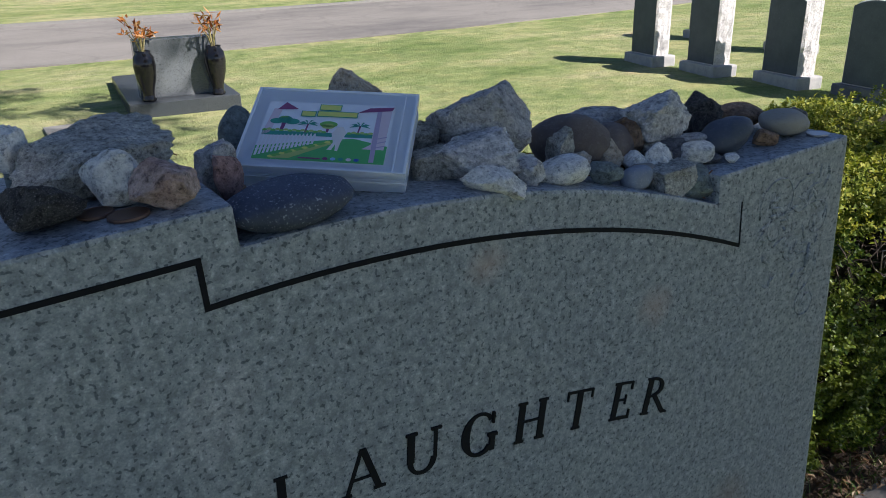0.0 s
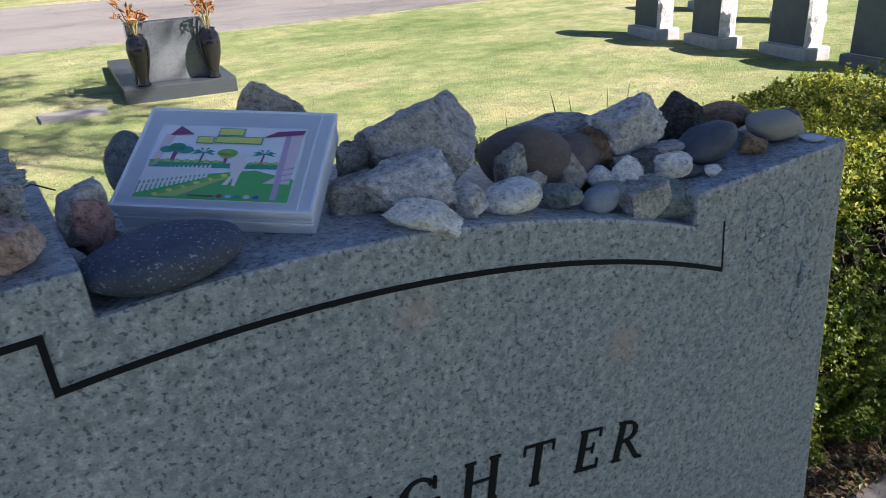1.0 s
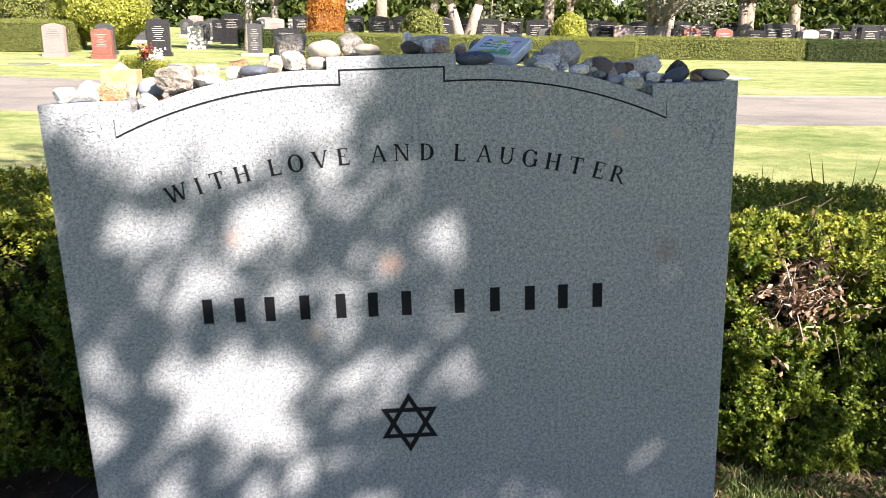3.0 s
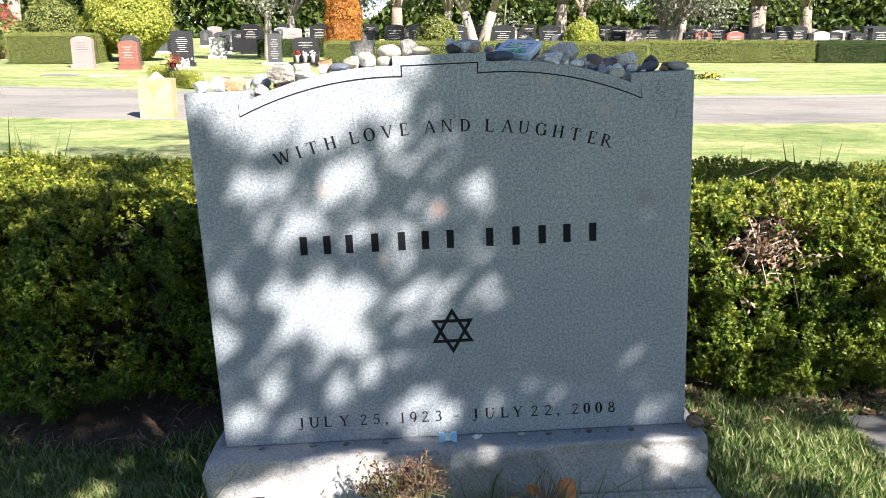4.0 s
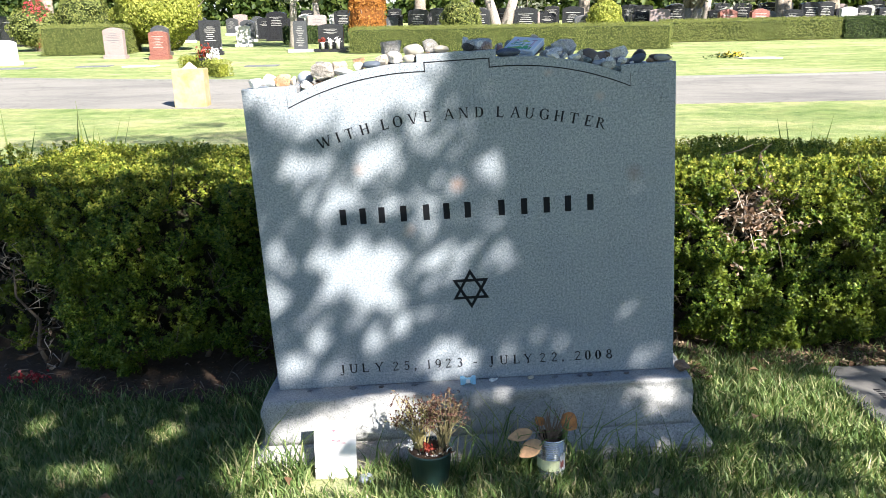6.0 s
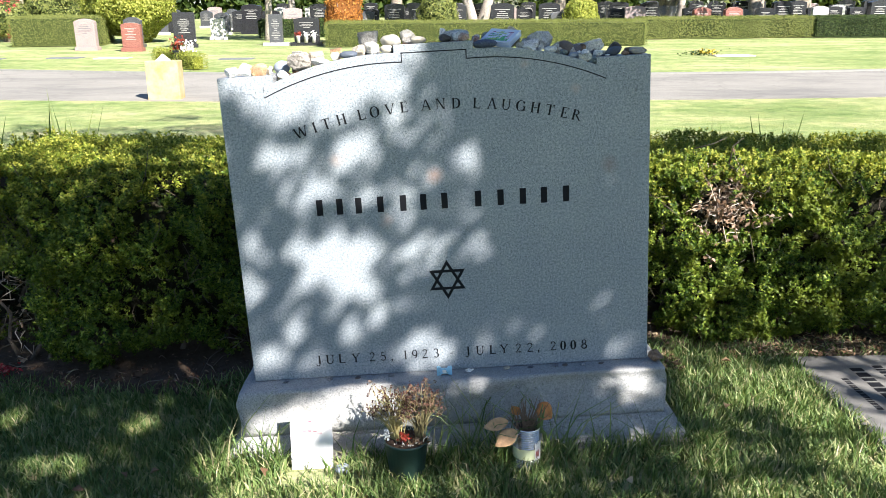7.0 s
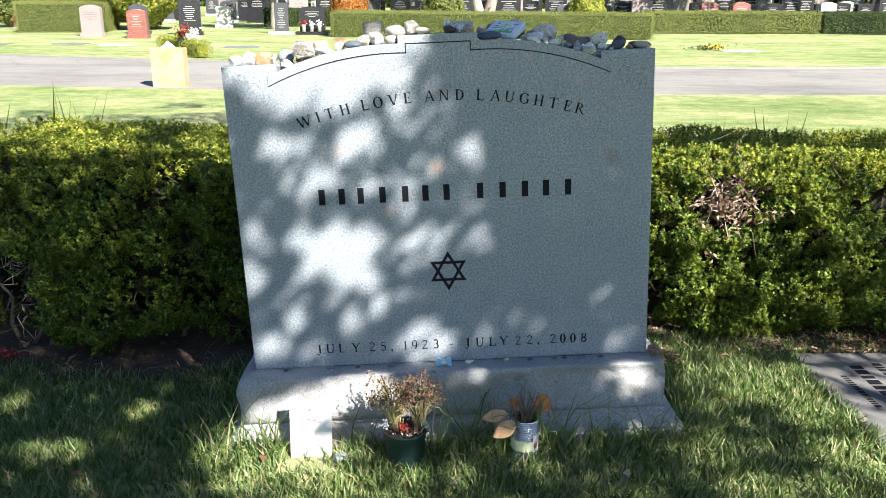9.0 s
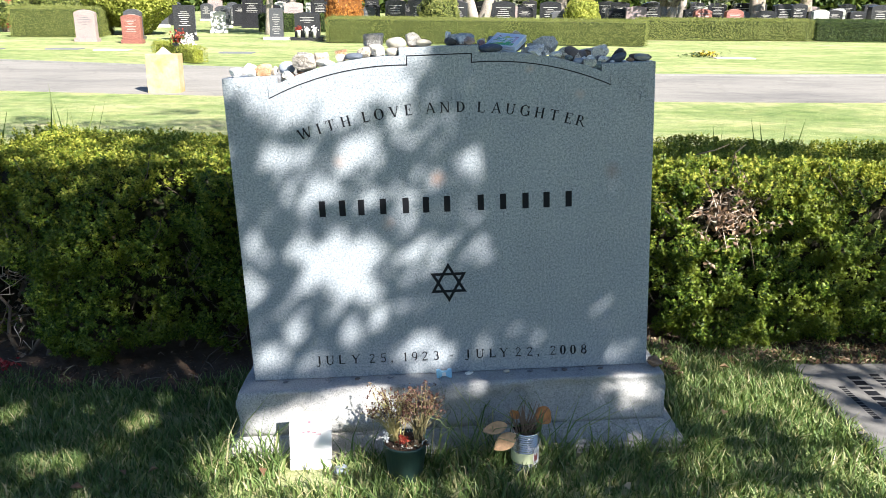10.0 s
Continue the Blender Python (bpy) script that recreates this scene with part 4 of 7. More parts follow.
# ---- the plastic card box ----
FROST = shader("frosted_clear_plastic", 0.35)
bsdf(FROST).inputs["Base Color"].default_value = (0.86, 0.92, 1.0, 1)
haze = node(FROST, "ShaderNodeBsdfTranslucent", Color=(0.88, 0.94, 1.0, 1))
blend = node(FROST, "ShaderNodeMixShader", Fac=0.45)
link(FROST, bsdf(FROST), "BSDF", blend, 1)
link(FROST, haze, "BSDF", blend, 2)
FROST.node_tree.links.new(blend.outputs[0], FROST.node_tree.nodes["Material Output"].inputs["Surface"])
box_pose = STONE @ Matrix((
    (0.788, 0.578, -0.211, 0.1931), (-0.607, 0.673, -0.423, 0.0724), (-0.102, 0.461, 0.881, 1.2697), (0, 0, 0, 1)))
axes = box_pose.to_3x3()
ax = axes.col[0].normalized()
ay = (axes.col[1] - ax * axes.col[1].dot(ax)).normalized()
az = ax.cross(ay)
card_box = thing("card_box", Matrix.Translation(box_pose.translation) @ Matrix((ax, ay, az)).transposed().to_4x4(),
                 "frosted clear plastic box holding a printed picture card, propped on stones", "plastic box")
BW, BD, BH = 0.0479, 0.033, 0.0085
part("body", boxed((-BW, -BD, -BH), (BW, BD, BH * 0.25), 0.0016), FROST, card_box)
part("lid", boxed((-BW - 0.0008, -BD - 0.0008, BH * 0.25 + 0.0006), (BW + 0.0008, BD + 0.0008, BH), 0.0014), FROST, card_box, "frosted lid")
CARD = [plain("card_" + n, c, 0.45, 0.0, 0.04, 90.0, 0) for n, c in (
    ("paper", (0.88, 0.92, 0.97)), ("lawn", (0.1, 0.5, 0.16)), ("tree", (0.05, 0.36, 0.28)), ("wall", (0.8, 0.68, 0.74)), ("roof", (0.28, 0.08, 0.2)),
    ("fence", (0.86, 0.87, 0.9)), ("title", (0.74, 0.78, 0.2)), ("white", (0.85, 0.83, 0.8)), ("hedge", (0.2, 0.55, 0.12)), ("path", (0.5, 0.62, 0.2)))]
C_POST = plain("card_post", (0.5, 0.42, 0.58), 0.45, relief=0)
C_BLUE, C_PAPER_BLUE = plain("card_blue", (0.05, 0.12, 0.5), 0.45, relief=0), plain("card_pale_blue", (0.3, 0.6, 0.85), 0.45, relief=0)
PAPER, C_LAWN, C_TREE, C_WALL, C_ROOF, C_FENCE, C_TITLE, C_WHITE, C_HEDGE, C_PATH = CARD


def flat_shape(points, level):
    """A thin printed shape on the card, in centimetres from its corner."""
    bm = bmesh.new()
    z0 = BH + 0.00025 + level * 0.00008
    top = [bm.verts.new((-0.0391 + x * 0.01055, -0.028 + y * 0.01045, z0)) for x, y in points]
    bm.faces.new(top)
    return bm


def oval(cx, cy, rx, ry, n=16):
    return [(cx + rx * math.cos(2 * math.pi * i / n), cy + ry * math.sin(2 * math.pi * i / n)) for i in range(n)]


def rect(x0, y0, x1, y1):
    return [(x0, y0), (x1, y0), (x1, y1), (x0, y1)]


EDGE = shader("pale_plastic_edge", 0.3)
bsdf(EDGE).inputs["Base Color"].default_value = (0.88, 0.93, 0.98, 1)
for lo, hi in (((-BW - 0.001, -BD - 0.001, BH * 0.7), (-BW + 0.0007, BD + 0.001, BH + 0.0004)), ((BW - 0.0007, -BD - 0.001, BH * 0.7), (BW + 0.001, BD + 0.001, BH + 0.0004)),
               ((-BW + 0.0007, BD - 0.0007, BH * 0.7), (BW - 0.0007, BD + 0.001, BH + 0.0004)), ((-BW + 0.0007, -BD - 0.001, BH * 0.7), (BW - 0.0007, -BD + 0.0005, BH + 0.0004)),
               ((BW - 0.0072, -BD + 0.0005, BH), (BW - 0.0062, BD - 0.0007, BH + 0.0004)), ((-BW - 0.001, -BD - 0.0012, -BH * 0.05), (BW + 0.001, -BD - 0.0006, BH * 0.12))):
    part("lid_edge", boxed(lo, hi, 0.0003), EDGE, card_box, "pale polished plastic edge")
card = part("picture_card", boxed((-0.0394, -0.0284, BH + 0.0001), (0.0363, 0.0216, BH + 0.0002)), PAPER, card_box, "printed cartoon garden picture")
part("printed_lawn", flat_shape([(0, 0), (7.1, 0), (7.1, 1.4), (5.2, 1.9), (2.6, 1.5), (0, 1.0)], 1), C_LAWN, card)
part("printed_path", flat_shape([(0.9, 0.1), (2.0, 0.15), (4.2, 1.45), (3.7, 1.5)], 2), C_PATH, card)
for i in range(17):
    part("printed_hedge", flat_shape(oval(1.0 + i * 0.19, 0.22 + i * 0.085, 0.17, 0.1, 10), 3 + i % 2), C_HEDGE if i % 3 else C_TITLE, card)
for i in range(15):
    x = 0.08 + i * 0.205
    part("printed_picket", flat_shape([(x, 0.25 + i * 0.075), (x + 0.13, 0.27 + i * 0.075), (x + 0.17, 1.72 + i * 0.022), (x + 0.1, 1.88 + i * 0.022), (x + 0.03, 1.72 + i * 0.022)], 3), C_FENCE, card)
part("printed_rail", flat_shape([(0.05, 0.75), (3.1, 1.42), (3.1, 1.36), (0.05, 0.67)], 4), C_FENCE, card)
part("printed_back_lawn", flat_shape([(0.1, 1.9), (6.3, 2.0), (6.3, 2.3), (0.1, 2.25)], 1), C_TREE, card)
for i in range(26):
    x = 0.2 + i * 0.235
    if not 3.5 < x < 4.7:
        part("printed_blossom", flat_shape(oval(x, 2.3 + 0.07 * (i % 2), 0.14, 0.1, 8), 2), C_PATH if i % 2 else C_HEDGE, card)
for cx, cy, rx, ry, mat in ((1.15, 3.2, 0.42, 0.3, C_TREE), (0.7, 3.05, 0.36, 0.22, C_TREE), (1.6, 3.05, 0.4, 0.24, C_TREE), (1.1, 3.35, 0.26, 0.14, C_HEDGE), (3.65, 2.95, 0.5, 0.26, C_HEDGE), (3.65, 2.8, 0.36, 0.22, C_PATH)):
    part("printed_treetop", flat_shape(oval(cx, cy, rx, ry), 3), mat, card)
part("printed_trunk", flat_shape([(1.02, 2.35), (1.22, 2.35), (1.26, 3.0), (1.04, 3.0)], 2), C_ROOF, card)
part("printed_trunk", flat_shape([(3.6, 2.3), (3.72, 2.3), (3.76, 2.8), (3.56, 2.8)], 2), C_ROOF, card)
for px in (2.45, 5.35):
    part("printed_trunk", flat_shape([(px - 0.05, 2.2), (px + 0.06, 2.2), (px + 0.1, 2.95), (px + 0.02, 2.95)], 2), C_ROOF, card)
    for k in range(6):
        a = radians(-20 + 44 * k)
        ex, ey = px + 0.06 + 0.62 * math.cos(a), 2.98 + 0.3 * math.sin(a) - 0.12 * abs(math.cos(a))
        part("printed_frond", flat_shape([(px + 0.06, 2.92), ((px + ex) / 2 + 0.03, (2.92 + ey) / 2 + 0.16), (ex, ey), ((px + ex) / 2 + 0.03, (2.92 + ey) / 2)], 3), C_TREE, card)
part("printed_wall", flat_shape([(5.75, 1.1), (6.95, 1.1), (7.0, 4.5), (6.2, 4.5), (6.2, 1.5)], 2), C_WALL, card)
part("printed_post", flat_shape([(6.28, 0.1), (6.55, 0.1), (6.45, 4.3), (6.2, 4.3)], 4), C_POST, card)
for k in range(3):
    part("printed_railing", flat_shape([(6.45, 1.2 + k * 0.35), (7.0, 1.4 + k * 0.35), (7.0, 1.48 + k * 0.35), (6.45, 1.28 + k * 0.35)], 3), C_POST, card)
part("printed_roof", flat_shape([(5.1, 4.0), (5.75, 4.45), (7.1, 4.6), (7.0, 4.3)], 5), C_ROOF, card)
part("printed_wall", flat_shape([(0.1, 1.9), (0.5, 2.1), (0.85, 4.1), (0.35, 4.1)], 1), C_WALL, card)
part("printed_roof", flat_shape([(0.55, 4.0), (0.95, 4.65), (1.75, 4.1)], 4), C_ROOF, card)
part("printed_shape", flat_shape([(3.9, 0.9), (4.15, 1.5), (3.95, 2.2), (4.2, 2.75), (4.5, 2.8), (4.75, 2.3), (4.55, 1.5), (4.5, 0.85), (4.35, 0.85), (4.3, 1.4), (4.15, 0.9)], 4), C_WHITE, card)
for x0, x1, y, h in ((2.95, 4.1, 4.12, 0.42), (2.0, 2.75, 3.55, 0.38), (2.9, 5.1, 3.6, 0.38)):
    part("title_shadow", flat_shape(rect(x0 - 0.05, y - 0.06, x1 + 0.05, y + h + 0.05), 5), C_TREE, card)
    part("title_bar", flat_shape(rect(x0, y, x1, y + h), 6), C_TITLE, card)
part("caption_bar", flat_shape(rect(2.5, 0.15, 3.7, 0.25), 5), C_ROOF, card)
for k, mat in enumerate((C_ROOF, C_PAPER_BLUE, C_TREE, C_WALL, C_BLUE)):
    part("caption_dot", flat_shape(oval(3.95 + k * 0.42, 0.22, 0.15, 0.12, 10), 5), mat, card)

# pine needles caught beside the stones
rng = np.random.default_rng(3)


def needle_litter():
    pieces = []
    r = random.Random(4)
    for i in range(70):
        x, y = (r.gauss(0.435, 0.012), r.uniform(0.004, 0.12)) if i % 2 else (r.uniform(-0.44, 0.44), r.uniform(0.015, 0.14))
        z = stone_top(x) + 0.002
        a, ln = r.uniform(-0.9, 0.9), r.uniform(0.012, 0.03)
        dx, dy = math.cos(a) * ln / 2, math.sin(a) * ln / 2
        za, zb = stone_top(max(-0.59, min(0.59, x - dx))) + 0.002, stone_top(max(-0.59, min(0.59, x + dx))) + 0.002
        pieces.append(tube([(x - dx, y - dy, max(za, z - 0.004)), (x, y, z + 0.002), (x + dx, y + dy, max(min(zb, z + 0.02), z - 0.004))], 0.0005, 4))
    return gathered(pieces)


v, f = needle_litter()
litter = part("pine_needles", mesh_from("pine_needles", v, f), plain("dry_pine_needle", (0.3, 0.15, 0.08), 0.7, relief=0))
litter.matrix_world = STONE
tagged(litter, "dry brown pine needles scattered on the headstone's top", "pine needles", kind="stuff")

# ---- small things along the base ----
def ledge_stone(x, w, h, kind):
    ob = rock(kind, x, 0.03, 1.0, w, h, 0.014)
    ob.matrix_world = STONE @ pose(x, -0.018, 0.2975, 0, 0, 20)
    tagged(ob, WORDS[kind] + " on the ledge of the base", "stone", "stones on the base ledge")


for x, w, h, kind in ((-0.503, 0.02, 0.007, "dark"), (-0.37, 0.02, 0.007, "dark"), (-0.285, 0.018, 0.007, "brown"), (-0.185, 0.02, 0.007, "dark"),
                      (0.055, 0.03, 0.011, "white"), (0.168, 0.022, 0.012, "cream"), (0.24, 0.022, 0.006, "dark"), (0.315, 0.02, 0.007, "dark"),
                      (0.345, 0.018, 0.007, "brown"), (0.40, 0.02, 0.008, "dark"), (0.455, 0.018, 0.005, "brown")):
    ledge_stone(x, w, h, kind)
corner_rock = rock("rust", 0.625, 0.03, 1.0, 0.05, 0.036, 0.045)
corner_rock.matrix_world = STONE @ pose(0.618, -0.02, 0.297, 0, 0, 15)
tagged(corner_rock, "pale brown rock on the corner of the base", "stone")

trinket = thing("trinket", STONE @ pose(-0.022, -0.03, 0.2985), "pale blue plastic bone-shaped trinket on the base ledge", "trinket")
bone = [(-0.023, 0), (-0.023, 0.026), (-0.012, 0.026), (-0.008, 0.02), (0.008, 0.02), (0.012, 0.026), (0.023, 0.026), (0.023, 0), (0.012, 0), (0.008, 0.005), (-0.008, 0.005), (-0.012, 0)]
part("body", prism(bone, -0.006, 0.006, 0.0015), PLASTIC_BLUE, trinket)
part("sticker", boxed((-0.006, -0.0072, 0.007), (0.006, -0.0061, 0.018)), C_WHITE, trinket, "white sticker")

# ---- hedge behind the headstone ----
rng = np.random.default_rng(11)


def hedge_front(x):
    return 0.50 + 0.05 * np.sin(x * 2.3 + 0.5) + 0.03 * np.sin(x * 6.1) + np.where(x > 0, 0.06, 0.0)


HOLES = ((1.02, 0.57, 0.13, 0.115), (-1.58, 0.24, 0.11, 0.19), (1.75, 0.6, 0.09, 0.05), (0.70, 0.17, 0.1, 0.17), (-0.72, 0.1, 0.12, 0.08), (-1.75, 0.45, 0.13, 0.07))


def shoots(at, out, per, reach, r):
    """Each place becomes a short shoot with leaves set round it, pointing up along it."""
    n = len(at)
    out = out / np.linalg.norm(out, axis=1, keepdims=True)
    side = np.cross(out, r.normal(size=(n, 3)))
    side /= np.linalg.norm(side, axis=1, keepdims=True)
    cross = np.cross(out, side)
    k = np.arange(per)[None, :, None]
    t = (k + r.random((n, per, 1))) / per
    a = k * 1.57 + r.normal(0, 0.5, (n, per, 1)) + r.uniform(0, 6.28, (n, 1, 1))
    ray = np.cos(a) * side[:, None, :] + np.sin(a) * cross[:, None, :]
    axis = out[:, None, :]
    ln = reach * r.uniform(0.7, 1.35, (n, 1, 1))
    way = axis * (0.35 + 0.5 * t) + ray * (1 - 0.35 * t) + r.normal(0, 0.18, (n, per, 3))
    p = at[:, None, :] + axis * (t - 0.6) * ln + way * 0.008
    nrm = axis * (1 - 0.4 * t) - ray * 0.45 + r.normal(0, 0.22, (n, per, 3))
    return p.reshape(-1, 3), nrm.reshape(-1, 3), way.reshape(-1, 3)


def along_hedge(n, r):
    """Most places lie where the camera passes nearest."""
    return np.where(r.random(n) < 0.8, r.uniform(-1.75, 2.5, n), r.uniform(-3.6, 3.6, n))


def clumps(x, z):
    return np.array([noise.noise(Vector((a * 3.2, b * 3.2, 1.7))) + 0.9 * noise.noise(Vector((a * 10, b * 10, 4.1))) for a, b in zip(x, z)])


def hedge_leaves(n_front, n_top, seed):
    r = np.random.default_rng(seed)
    x = along_hedge(n_front, r)
    z = r.uniform(0.02, 0.76, n_front)
    lumps = clumps(x, z)
    round_top = 0.10 * np.clip((z - 0.62) / 0.14, 0, 1) ** 2
    tuck = 0.06 * np.clip((0.2 - z) / 0.2, 0, 1)
    y = hedge_front(x) + round_top + tuck - 0.105 * lumps + np.abs(r.normal(0, 0.03, n_front))
    keep = np.ones(n_front, bool)
    for hx, hz, rx, rz in HOLES:
        d = ((x - hx) / rx) ** 2 + ((z - hz) / rz) ** 2 + 0.5 * lumps
        keep &= ~((d < 1) & (r.random(n_front) < 0.95))
    ragged = 0.02 + 0.07 * np.abs(np.sin(x * 4.7)) * np.abs(np.sin(x * 1.9 + 1))
    keep &= (z > ragged) & ((lumps > -0.4) | (r.random(n_front) < 0.25))
    front = np.stack([x, y, z * np.where(x > 0, 0.955, 1) + ground_z(x, y)], 1)[keep]
    nf = np.stack([r.normal(0, 0.45, n_front), -0.75 + r.normal(0, 0.3, n_front), 0.75 + r.normal(0, 0.35, n_front)], 1)[keep]
    front = shoots(front, nf, 22, 0.048, r)
    x = along_hedge(n_top, r)
    y = hedge_front(x) + r.uniform(0.05, 0.75, n_top)
    lumps = np.array([noise.noise(Vector((a * 3.0, b * 3.0, 7.7))) + 0.5 * noise.noise(Vector((a * 11, b * 11, 2.1))) for a, b in zip(x, y)])
    depth = y - hedge_front(x)
    z = 0.74 + 0.024 * lumps - 0.09 * np.clip((0.16 - depth) / 0.16, 0, 1) ** 2 - np.abs(r.normal(0, 0.02, n_top))
    top = np.stack([x, y, z - np.where(x > 0, 0.034, 0) + 0.028 * y], 1)
    nt = np.stack([r.normal(0, 0.4, n_top), -0.25 + r.normal(0, 0.4, n_top), 1 + r.normal(0, 0.2, n_top)], 1)
    return front, shoots(top, nt, 18, 0.04, r)


front, top = hedge_leaves(17000, 7500, 21)
hedge = thing("hedge", pose(0, 0.9, 0.02), "clipped green boxwood hedge with tips lightened as if sunlit and bare patches", "hedge", kind="structure")


def under(ob, parent):
    """Keep a mesh built in world places where it is, as a part."""
    ob.parent = parent
    ob.matrix_parent_inverse = parent.matrix_world.inverted()
    return ob


# upper shoots take the lighter colour, which paints sun along the top edge
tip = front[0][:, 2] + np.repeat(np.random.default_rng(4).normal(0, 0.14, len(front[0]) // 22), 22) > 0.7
under(tagged(part("shoot_tips", leaves("shoot_tips", front[0][tip], front[1][tip], 0.0138, 0.0076, rng, 0.25, front[2][tip]), BOX_SUNLIT, None, "yellow-green shoot tips, lightened as if sunlit"), kind="stuff"), hedge)
under(tagged(part("foliage", leaves("foliage", front[0][~tip], front[1][~tip], 0.0138, 0.0076, rng, 0.25, front[2][~tip]), BOX_LEAF), kind="stuff"), hedge)
under(tagged(part("top_foliage", leaves("top_foliage", top[0], top[1], 0.014, 0.008, rng, 0.25, top[2]), BOX_SUNLIT, None, "clipped top, leaves coloured yellow-green as if sunlit"), kind="stuff"), hedge)


def back_leaves(n):
    r = np.random.default_rng(5)
    x, z = r.uniform(-3.6, 3.6, n), r.uniform(0.05, 0.67, n)
    y = hedge_front(x) + 0.74 + r.normal(0, 0.03, n)
    return np.stack([x, y, z + 0.028 * y], 1), np.stack([r.normal(0, 0.5, n), 1 + r.normal(0, 0.3, n), r.normal(0.2, 0.5, n)], 1)


at, nb = back_leaves(18000)
under(tagged(part("back_foliage", leaves("back_foliage", at, nb, 0.02, 0.012, rng), BOX_LEAF), kind="stuff"), hedge)


def inner_mass():
    """Old wood and leaves closing the hedge from inside, coloured dark for its inner shade."""
    xs = np.arange(-3.55, 3.56, 0.05)
    profile = [(0.2, 0.1), (0.17, 0.25), (0.15, 0.4), (0.15, 0.53), (0.19, 0.64), (0.3, 0.685), (0.5, 0.69), (0.66, 0.66), (0.7, 0.4), (0.7, 0.12)]
    verts, faces = [], []
    for x in xs:
        for d, z in profile:
            dent = 0.03 * noise.noise(Vector((x * 9, z * 9, d * 9)))
            for hx, hz, rx, rz in HOLES:
                if d < 0.3 and ((x - hx) / rx) ** 2 + ((z - hz) / rz) ** 2 < 1.6:
                    dent = 0.16
            y = float(hedge_front(np.array(x))) + d + dent
            verts.append((x, y, z * (0.955 if x > 0 else 1) + gz(x, y) + 0.6 * (0.03 * noise.noise(Vector((x * 8, d * 8, 3))))))
    w = len(profile)
    for i in range(len(xs) - 1):
        faces += [(i * w + k, (i + 1) * w + k, (i + 1) * w + k + 1, i * w + k + 1) for k in range(w - 1)]
    return verts, faces


under(tagged(part("inner_mass", mesh_from("inner_mass", *inner_mass()), CORE_SHADE, None, "core of old wood, colour darkened for inner shade"), kind="stuff"), hedge)


def inner_leaves(n):
    r = np.random.default_rng(6)
    x, z = r.uniform(-3.6, 3.6, n), r.uniform(0.12, 0.68, n)
    y = hedge_front(x) + r.uniform(0.12, 0.45, n)
    keep = np.ones(n, bool)
    for hx, hz, rx, rz in HOLES:
        keep &= ((x - hx) / rx) ** 2 + ((z - hz) / rz) ** 2 > 1.1
    return np.stack([x, y, z + 0.028 * y], 1)[keep], r.normal(size=(n, 3))[keep]


# leaves behind the outer coat, in the colour that carries the inner shade
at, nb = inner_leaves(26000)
under(tagged(part("inner_foliage", leaves("inner_foliage", at, nb, 0.03, 0.018, rng), INNER_SHADE_LEAF), kind="stuff"), hedge)


def hedge_twigs():
    r = random.Random(8)
    stems, twigs = [], []
    x = -3.5
    while x < 3.5:
        y = float(hedge_front(np.array(x))) + r.uniform(0.18, 0.4)
        pts = [(x, y, 0)]
        for k in range(1, 6):
            pts.append((x + r.gauss(0, 0.03) * k, y + r.gauss(0, 0.02) * k, 0.12 * k))
        stems.append(tube(pts, [0.013, 0.011, 0.009, 0.007, 0.005, 0.003], 6))
        x += r.uniform(0.12, 0.3)
    for i in range(900):
        x, z = r.uniform(-3.5, 3.5), r.uniform(0.08, 0.7)
        if i % 3 == 0:
            hx, hz, rx, rz = HOLES[i // 3 % len(HOLES)]
            x, z = r.gauss(hx, rx * 0.7), max(0.06, r.gauss(hz, rz * 0.7))
        y = float(hedge_front(np.array(x))) + r.uniform(0.0, 0.2)
        ln = r.uniform(0.05, 0.16)
        d = Vector((r.gauss(0, 0.7), r.gauss(-0.6, 0.4), r.gauss(0.4, 0.7))).normalized() * ln
        m = Vector((r.gauss(0, 0.012), r.gauss(0, 0.012), r.gauss(0, 0.012)))
        p = Vector((x, y, z))
        if (p + d).y < hedge_front(np.array(x)) - 0.07:
            d.y *= 0.2
        twigs.append(tube([p, p + d * 0.5 + m, p + d], [0.0024, 0.0017, 0.0008], 4))
    return gathered(stems), gathered(twigs)


stems, twigs = hedge_twigs()
under(tagged(part("stems", mesh_from("stems", *stems, True), DARK_TWIG), kind="stuff"), hedge)
under(tagged(part("twigs", mesh_from("twigs", *twigs, True), DARK_TWIG), kind="stuff"), hedge)



